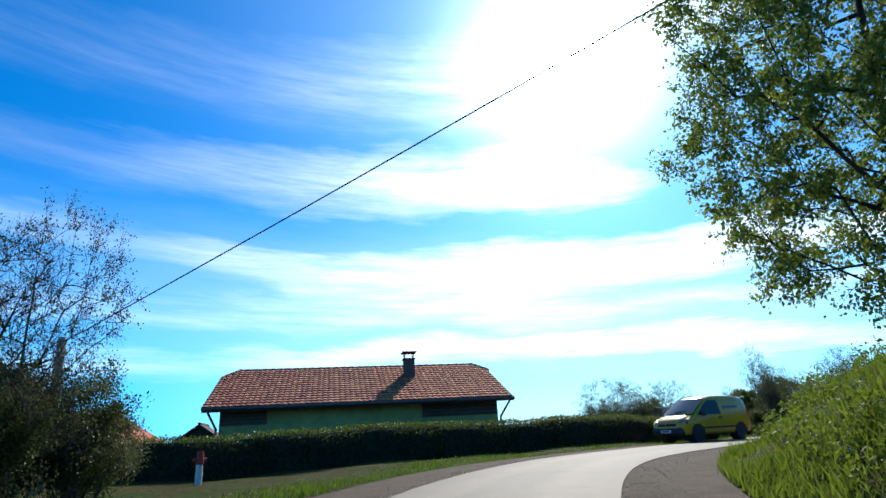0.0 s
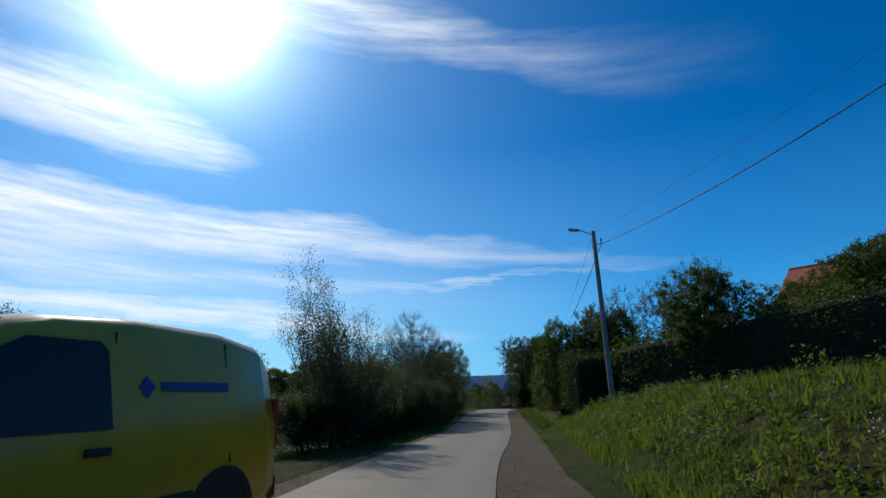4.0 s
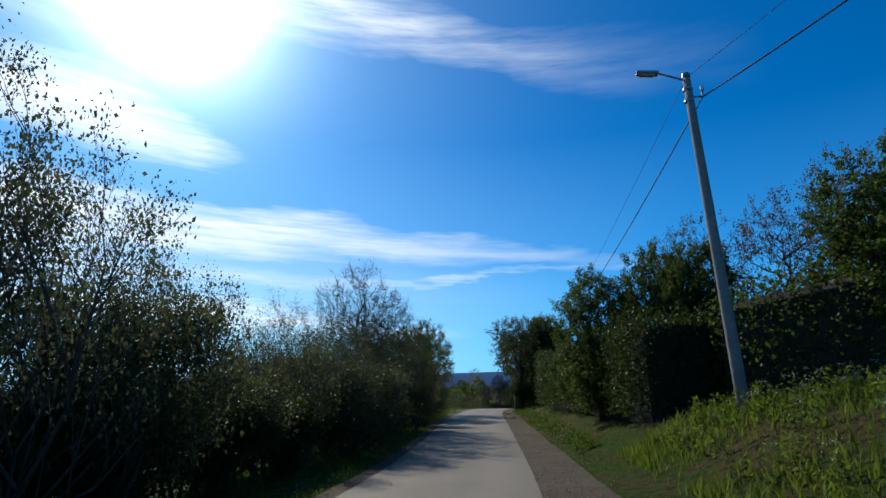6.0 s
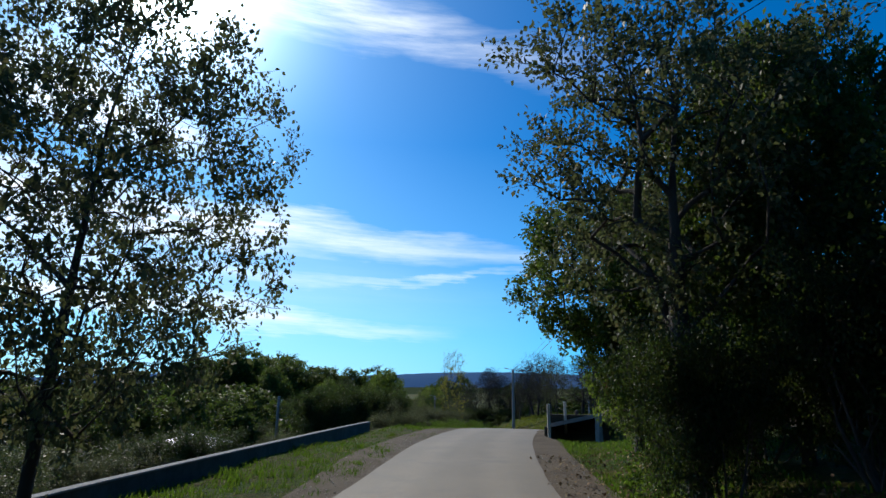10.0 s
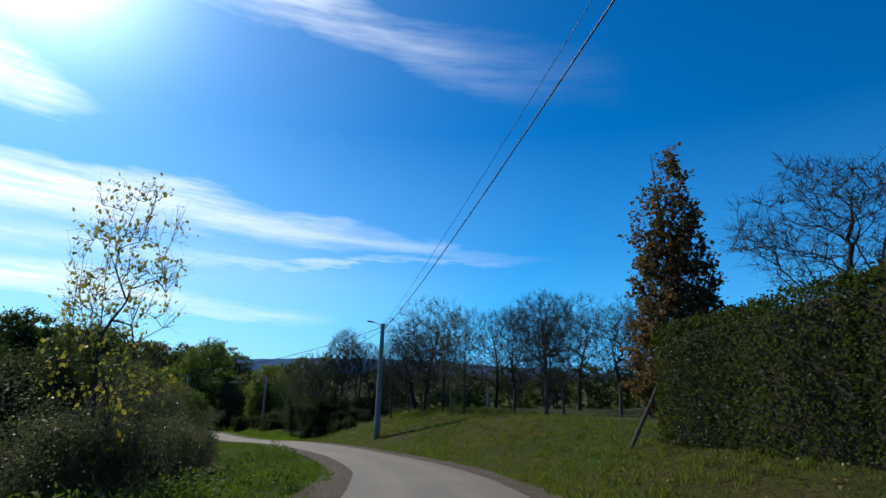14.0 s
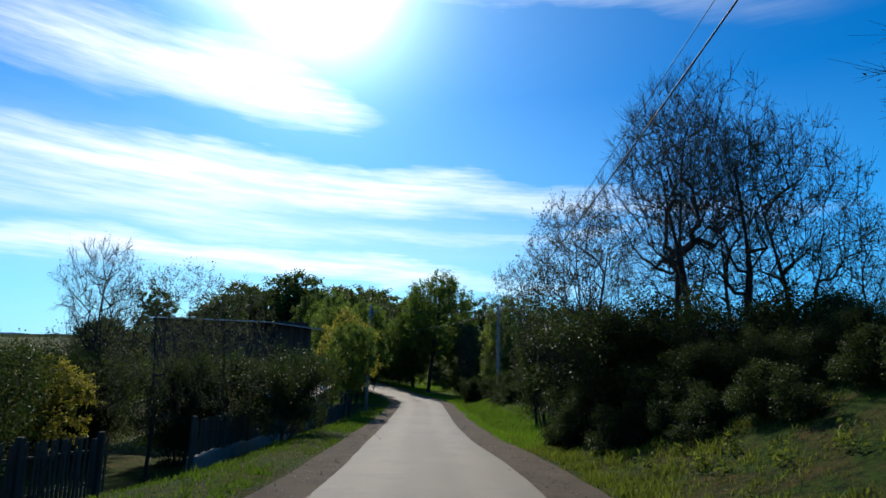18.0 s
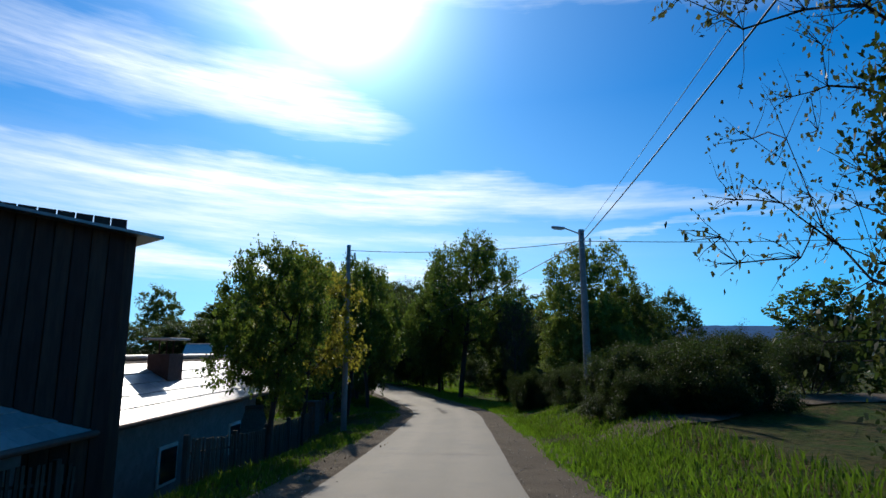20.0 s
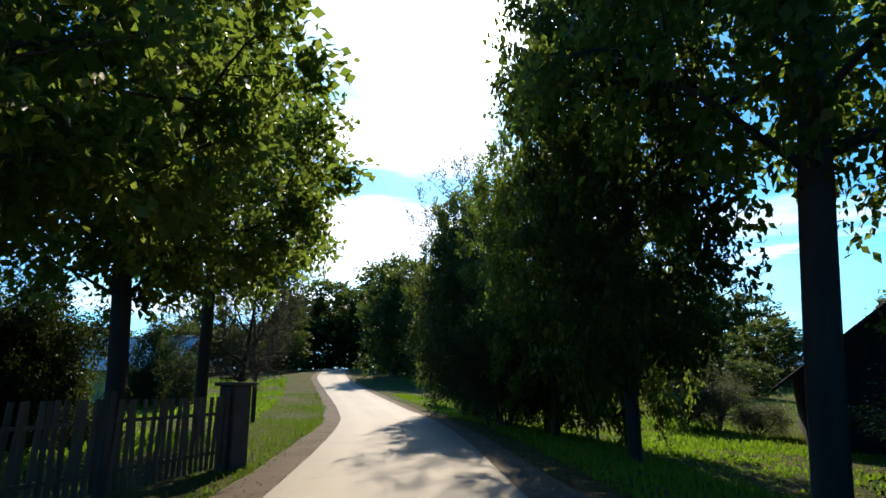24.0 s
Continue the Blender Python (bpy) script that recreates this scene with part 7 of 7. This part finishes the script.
# right of the last bend
for k, x, y, h, wd in (("bramble", 4.6, 140.7, 1.3, 0.98), ("bramble", 5.3, 139.1, 1.7, 0.71), ("bramble", 5.9, 138.5, 1.8, 0.7), ("bramble", 4.0, 142.8, 0.5, 2.0), ("bramble", 4.7, 139.1, 0.6, 1.72), ("bramble", 5.3, 137.7, 0.6, 1.62), ("bramble", 6.2, 137.6, 1.7, 0.77), ("bramble", 3.4, 145.8, 0.4, 2.0), ("bramble", 5.5, 137.0, 1.1, 0.79), ("bramble", 1.2, 149.0, 1.1, 0.95), ("bramble", 6.5, 139.3, 1.8, 0.98), ("bramble", 7.6, 138.0, 1.9, 0.79), ("bramble", 8.4, 137.2, 1.9, 0.79)):
    plant(k, x, y, h, "wild bramble thicket on the bank", group="brambles on the bank", wide=wd)
for k, x, y, h, wd in (("bush2", 4.2, 141.6, 1.6, 0.85), ("bush2", 3.5, 143.6, 1.7, 0.85), ("bush2", 4.9, 139.9, 1.6, 0.85), ("bush2", 5.4, 138.2, 1.4, 0.85), ("bush2", 3.3, 145.9, 1.3, 0.85), ("bush2", 5.9, 136.6, 1.4, 0.9)):
    plant(k, x, y, h, "dark leafy thicket behind the grass verge", group="bushes beside the lane", wide=wd)
for k, x, y, h, wd in (("bush2", 6.3, 143.9, 2.3, 0.96), ("bush2", 8.3, 143.5, 2.5, 0.94), ("bush2", 9.9, 143.0, 2.4, 0.9), ("bush2", 10.9, 141.5, 2.3, 0.94)):
    plant(k, x, y, h, "dense dark bush behind the brambles", group="bushes beside the lane", wide=wd)
plant("maple", 3.95, 151.4, 8.7, "broad leafy tree with yellow-green leaves beside the road", wide=0.71)
for k, x, y, h, wd in (("maple", 3.1, 151.4, 4.6, 1.01), ("maple", 4.1, 150.4, 5.2, 0.93)):
    plant(k, x, y, h, "lower leafy tree beside the broad one", wide=wd)
for k, x, y, h, wd in (("bush2", 0.8, 149.3, 2.2, 0.62), ("bush2", 1.8, 150.9, 1.7, 1.38)):
    plant(k, x, y, h, "leafy shrub at the foot of the broad tree", group="bushes beside the lane", wide=wd)
plant("oak", 6.0, 153.7, 6.7, "dark leafy tree behind the broad one", wide=0.84)
for k, x, y, h, wd in (("wood2", 3.5, 181.4, 10.3, 0.86), ("wood2", 3.7, 190.2, 11.1, 0.72), ("wood", 6.8, 189.6, 11.9, 0.7), ("wood2", -12.3, 207.4, 3.6, 2.0), ("wood", -9.2, 209.6, 2.8, 2.0), ("wood2", -0.9, 199.6, 7.1, 0.93), ("wood", 2.2, 199.5, 9.2, 1.02)):
    plant(k, x, y, h, "leafy tree beyond the lawn", group="trees beyond the lawn", wide=wd)
plant("oak2", -9.9, 168.5, 11.5, "tall oak with a dark crown beside the bend", wide=0.56)
plant("high", -7.2, 165.7, 13.6, "tall leafy tree with a clear dark trunk by the lawn", 120, wide=0.74, lean=6)
for k, x, y, h, wd in (("lime", -12.5, 171.8, 8.7, 0.62), ("oak", -18.2, 177.5, 7.9, 0.68), ("maple", -13.8, 174.5, 8.5, 0.58), ("maple", -11.2, 173.7, 10.0, 0.55), ("maple", -18.3, 179.1, 10.1, 0.62), ("oak", -23.2, 186.7, 8.0, 0.62)):
    plant(k, x, y, h, "leafy roadside tree with a dark trunk", group="trees by the bend", wide=wd)
for k, x, y, h, wd in (("bush", -9.9, 183.5, 2.7, 1.06), ("bush2", -11.4, 184.4, 3.4, 0.82), ("bush", -8.5, 182.6, 1.7, 1.23), ("bush", -1.0, 174.7, 2.5, 1.04)):
    plant(k, x, y, h, "green bush at the edge of the lawn", group="bushes beside the lane", wide=wd)
for k, x, y, h, wd in (("fruit", -17.6, 177.3, 11.6, 0.58), ("fruit", -2.3, 166.8, 7.7, 0.62)):
    plant(k, x, y, h, "thin twiggy tree leaning to the road", wide=wd)
plant("bare3", -2.3, 163.5, 8.0, "dead snag with bare twisted branches", wide=0.62)
for k, x, y, h, wd in (("bush2", -14.7, 173.3, 3.8, 0.94), ("bush2", -15.2, 175.0, 2.7, 1.42), ("bush2", -23.7, 186.4, 3.6, 0.7), ("bush2", -4.0, 167.8, 2.5, 1.46), ("bush2", -2.6, 165.8, 3.1, 0.85), ("bush2", -0.9, 164.1, 3.2, 0.86), ("bush2", -0.2, 161.4, 2.9, 0.74)):
    plant(k, x, y, h, "dark bush under the roadside trees", group="bushes beside the lane", wide=wd)
for k, x, y, h, wd in (("oak", -3.4, 167.0, 8.4, 0.72), ("oak2", -1.4, 168.6, 6.6, 0.75), ("oak2", 1.4, 170.3, 7.1, 0.71), ("oak", 0.0, 172.6, 7.1, 0.66)):
    plant(k, x, y, h, "dark leafy tree on the lawn", wide=wd)
for k, x, y, h, wd in (("wood2", -24.7, 215.7, 5.7, 1.82), ("wood", -20.5, 222.1, 6.7, 2.0), ("wood2", -14.0, 223.4, 5.6, 1.92), ("wood", -7.8, 227.3, 6.8, 2.0), ("wood", -17.8, 237.0, 3.7, 2.0), ("wood2", -12.2, 232.5, 2.7, 2.0), ("wood", 1.6, 217.0, 6.6, 1.42), ("wood2", -72.1, 184.6, 6.2, 1.4), ("wood", -74.9, 190.6, 6.1, 1.72), ("wood2", -68.8, 200.9, 6.7, 1.44), ("wood", -69.1, 208.7, 6.2, 1.8), ("wood2", -66.4, 205.8, 5.8, 1.91), ("wood", -66.4, 198.1, 5.6, 2.0), ("wood2", -66.2, 189.6, 5.5, 1.95)):
    plant(k, x, y, h, "dark tree of the wood round the meadow", group="trees of the far wood", wide=wd)
for k, x, y, h, wd in (("wood", -43.7, 208.0, 11.9, 0.95), ("wood2", -44.4, 210.0, 8.6, 0.63), ("wood", -38.2, 205.7, 9.9, 0.67), ("wood2", -65.3, 213.0, 4.3, 2.0), ("wood", -44.0, 211.8, 12.9, 0.96)):
    plant(k, x, y, h, "tall dark tree at the far bend", group="trees at the far bend", wide=wd)

# hedges
hedge("hedge", [(-22, -33), (-16, -26.5), (-12.4, -20.5), (-10.4, -14), (-8.9, -8), (-7.4, -2.2), (-6.1, 3.2)], 1.0, 1.25, "leaf_dark", "long clipped dark hedge with a flat top beside the lane", 33, 300, 0.055)
hedge("hedge", [(7.4, 17.0), (10.5, 13.6), (15, 9.5), (22, 5.5), (30, 3)], 2.6, 2.4, "leaf_dark", "dark unclipped hedge along the top of the bank", 34, 200, 0.07, 0.1, 0.2)
hedge("hedge", [beside(u, d) for u, d in ((17.5, 5.3), (21, 5.1), (26, 4.9), (32, 4.8), (37, 5.0), (41, 5.4))], 2.2, 2.8, "leaf_hedge", "tall untrimmed dark green hedge along the road", 31, 620, 0.05, 0.05, 0.17, tops=(2.3, 1.85, 2.0, 2.05, 2.65, 3.0))
hedge("hedge", [(18.3, 82.2), (18.15, 79.5), (17.85, 76.2), (17.45, 72.8), (17.3, 70.0)], 1.5, 3.0, "leaf_clipped", "high clipped evergreen hedge with a flat top", 32, 560, 0.05, tops=(2.9, 2.95, 3.05, 3.15, 3.2))


# ---- grass, weeds and stones ----
def blades(name, n, u0, u1, d0, d1, high, mat, label, seed, category="grass", wide=0.012, clump=0.0):
    """Many blades of grass beside the road, between two distances from its middle."""
    rng = np.random.default_rng(seed)
    sel = np.where((ALONG >= u0) & (ALONG <= u1))[0]
    j = rng.choice(sel, n)
    d = rng.uniform(0, 1, n) ** 1.4 * (d1 - d0) + d0
    off = rng.uniform(-0.3, 0.3, n)
    x = LINE[j, 0] + RIGHT[j, 0] * d + AHEAD[j, 0] * off + rng.normal(0, 0.05, n)
    y = LINE[j, 1] + RIGHT[j, 1] * d + AHEAD[j, 1] * off + rng.normal(0, 0.05, n)
    if clump:
        heart = rng.integers(0, max(n // 22, 1), n)
        x, y = x[heart] + rng.normal(0, clump, n), y[heart] + rng.normal(0, clump, n)
    z, dd = land(x, y)
    patchy = wave(x * 1.9 + 7, y * 2.3) + rng.normal(0, 0.25, n)
    keep = (patchy > -0.45) & (np.abs(dd) > np.abs(d0) - 0.15)
    x, y, z, patchy = x[keep], y[keep], z[keep], patchy[keep]
    m = len(x)
    h = high * rng.uniform(0.35, 1.2, m) * np.clip(0.75 + 0.5 * patchy, 0.35, 1.4)
    a = rng.uniform(0, 6.283, m)
    ln = rng.uniform(0.1, 0.7, m) * h
    w = wide * rng.uniform(0.6, 1.6, m)
    la = rng.uniform(0, 6.283, m)
    base = np.stack([x, y, z - 0.02], 1)
    sd = np.stack([np.cos(a), np.sin(a), np.zeros(m)], 1) * w[:, None]
    mid = base + np.stack([np.cos(la) * ln * 0.35, np.sin(la) * ln * 0.35, h * 0.6], 1)
    tip = base + np.stack([np.cos(la) * ln, np.sin(la) * ln, h], 1)
    v = np.stack([base - sd, base + sd, mid + sd * 0.7, mid - sd * 0.7, tip], 1).reshape(-1, 3)
    k = (np.arange(m) * 5)[:, None]
    q = np.concatenate([k + [0, 1, 2], k + [0, 2, 3], k + [3, 2, 4]], 0)
    return tagged(raw(name, v, q, M[mat], label=""), label, category, kind="stuff")


GR = "green grass blades along the road verge"
blades("grass", 85000, -40, 16, 3.3, 12.0, 0.30, "bank_lit", "tall weeds and grass on the sunny bank", 51, wide=0.011)
blades("grass", 16000, -30, 6, -3.6, -6.5, 0.13, "grass_blade", GR, 52)
blades("grass", 20000, 8, 48, 2.35, 4.2, 0.09, "grass_blade", GR, 53, wide=0.008)
blades("grass", 34000, 8, 62, -1.75, -4.9, 0.085, "grass_blade", GR, 54, wide=0.008)
blades("grass", 120000, 66, 122, 2.6, 11.0, 0.085, "bank_grass", "short green and dry grass on the bank", 55, wide=0.008)
blades("grass", 30000, 64, 118, -2.4, -5.5, 0.12, "grass_blade", GR, 56, wide=0.009)
blades("grass", 26000, 116, 166, -2.2, -4.4, 0.12, "grass_blade", GR, 57)
blades("grass", 22000, 122, 160, 2.9, 5.6, 0.24, "grass_blade", GR, 58)
blades("grass", 70000, 150, 188, 2.8, 16.0, 0.13, "lawn", "mown green lawn beyond the roadside trees", 59, wide=0.02)
blades("grass", 60000, 150, 205, 7.0, 42.0, 0.17, "lawn", "sunlit green meadow beyond the roadside trees", 60, wide=0.03)
blades("grass", 50000, 150, 205, -4.6, -34.0, 0.2, "lawn", "sunlit green meadow behind the pillared fence", 65, wide=0.03)


def weeds(n, u0, u1, d0, d1, high, seed, mat, label, heads=True):
    """Leafy stalks, some with pale flower heads."""
    rng = np.random.default_rng(seed)
    sel = np.where((ALONG >= u0) & (ALONG <= u1))[0]
    j = rng.choice(sel, n)
    d = rng.uniform(min(d0, d1), max(d0, d1), n)
    x, y = LINE[j, 0] + RIGHT[j, 0] * d, LINE[j, 1] + RIGHT[j, 1] * d
    ok = wave(x * 1.3, y * 1.1 + 4) > -0.25
    x, y = x[ok], y[ok]
    z = land(x, y)[0]
    n = len(x)
    h = high * rng.uniform(0.5, 1.25, n)
    c = []
    for f in np.linspace(0.05, 0.95, 9):
        p = np.stack([x, y, z + h * f], 1)
        for _ in range(5):
            c.append(p + rng.normal(0, 0.075, p.shape) * np.array([1, 1, 0.5]))
    v, f = leaves(np.concatenate(c), 0.036, rng, 0.1, 2.4)
    tagged(raw("weeds", v, f, M[mat]), label, "weeds", kind="stuff")
    if heads:
        pick = rng.random(n) < 0.5
        top = np.stack([x, y, z + h], 1)[pick]
        c = np.repeat(top, 26, 0) + rng.normal(0, 0.055, (len(top) * 26, 3)) * np.array([1, 1, 0.45])
        v, f = leaves(c, 0.014, rng, 1.0, 1.1)
        tagged(raw("flower_heads", v, f, M["flower"]), "small white flower heads over the weeds", "flowers", kind="stuff")


weeds(1500, -40, 15, 3.9, 11.0, 0.5, 61, "bank_lit", "tall leafy weeds on the sunny bank")
blades("grass", 30000, 118, 162, 2.4, 4.4, 0.2, "lawn", "bright green grass strip beside the road", 62)
weeds(420, 66, 100, -2.9, -5.6, 0.5, 63, "weed", "leafy weeds at the edge of the slope", False)
weeds(160, 17, 46, 2.6, 3.3, 0.25, 64, "weed", "leafy weeds at the foot of the hedge", False)


blades("grass", 56000, 78, 121, 2.5, 9.5, 0.17, "bank_grass", "rough uncut grass tufts on the bank", 66, wide=0.009, clump=0.09)
blades("grass", 14000, 64, 160, -2.4, -5.0, 0.18, "grass_blade", "uncut tufts on the verge", 68, wide=0.009, clump=0.08)
blades("grass", 12000, 8, 62, -1.9, -4.8, 0.15, "grass_blade", "uncut tufts on the verge", 69, wide=0.009, clump=0.08)
blades("grass", 26000, 158, 190, -2.1, -7.5, 0.12, "grass_blade", "grass slope beside the last bend", 71, wide=0.01)
blades("grass", 12000, 45, 57, 2.5, 6.5, 0.11, "grass_blade", "grass round the mouth of the ditch", 72, wide=0.009)
weeds(130, 96, 119, 3.2, 9.5, 0.26, 67, "bank_grass", "rough leafy clumps on the bank", False)


def litter(n, u0, u1, d0, d1, size, mat, label, seed, name, category, lift=0.0):
    rng = np.random.default_rng(seed)
    sel = np.where((ALONG >= u0) & (ALONG <= u1))[0]
    j = rng.choice(sel, n)
    d = rng.uniform(min(d0, d1), max(d0, d1), n)
    x, y = LINE[j, 0] + RIGHT[j, 0] * d + rng.uniform(-.25, .25, n), LINE[j, 1] + RIGHT[j, 1] * d + rng.uniform(-.25, .25, n)
    z = land(x, y)[0] + lift
    c = np.stack([x, y, z], 1)
    if name == "fallen_leaves":
        v, f = leaves(c + [0, 0, 0.02], size, rng, 2.5, 1.3)
    else:
        s = size * rng.uniform(0.4, 1.5, n)
        tet = np.array([(1, 0, 0), (0, 1, 0), (-1, 0.2, 0), (0, -1, 0), (0.1, 0, 0.8), (0, 0, -0.7)])
        fc = np.array([(0, 1, 4), (1, 2, 4), (2, 3, 4), (3, 0, 4), (1, 0, 5), (2, 1, 5), (3, 2, 5), (0, 3, 5)])
        v = (c[:, None] + (tet[None] * rng.uniform(0.6, 1.3, (n, 6, 1))) * s[:, None, None]).reshape(-1, 3)
        f = (fc[None] + (np.arange(n) * 6)[:, None, None]).reshape(-1, 3)
    tagged(raw(name, v, f, M[mat]), label, category, kind="stuff")


for k, (u0, u1, d0, d1) in enumerate(((-36, 50, 1.5, 2.5), (60, 170, 1.4, 2.4), (-36, 60, -2.4, -1.5), (60, 170, -2.4, -1.5))):
    litter(2600, u0, u1, d0, d1, 0.013, "pebble", "loose pebbles on the shoulder", 70 + k, "pebbles", "pebbles", 0.04)
litter(2600, 30, 50, 1.7, 4.0, 0.045, "dry_leaf", "brown fallen leaves below the hedge", 80, "fallen_leaves", "fallen leaves", 0.03)
litter(900, 70, 87, 4.0, 9.5, 0.045, "dry_leaf", "brown fallen leaves on the grass below the clipped hedge", 82, "fallen_leaves", "fallen leaves", 0.05)
litter(500, 120, 165, -2.6, -1.2, 0.04, "dry_leaf", "brown fallen leaves at the road edge", 81, "fallen_leaves", "fallen leaves", 0.03)


# worn dark patch in the asphalt
pc = spline([np.array(beside(u, d), float) for u, d in ((147.4, -0.1), (149, 0.0), (151, -0.05), (152.6, 0.1))], 0.09)
pv = []
rngp = random.Random(3)
for i, p in enumerate(pc):
    j = int(((LINE[:, :2] - p) ** 2).sum(1).argmin())
    wid = 0.02 + 0.11 * abs(math.sin(i * 0.21) * math.sin(i * 0.083 + 0.4)) + rngp.uniform(0.0, 0.05)
    sway = 0.06 * math.sin(i * 0.31) + rngp.uniform(-0.03, 0.03)
    for s in (-1, 0, 1):
        pv.append((p[0] + RIGHT[j, 0] * (wid * s + sway), p[1] + RIGHT[j, 1] * (wid * s + sway), float(np.interp(p[1], LINE[:, 1], LINE[:, 2])) + 0.032))
pi_ = np.arange(len(pv)).reshape(-1, 3)
tagged(raw("road_patch", pv, np.stack([pi_[:-1, :-1], pi_[:-1, 1:], pi_[1:, 1:], pi_[1:, :-1]], -1).reshape(-1, 4), M["patch"]), "rough dark broken patch in the asphalt", "road patch", kind="structure")
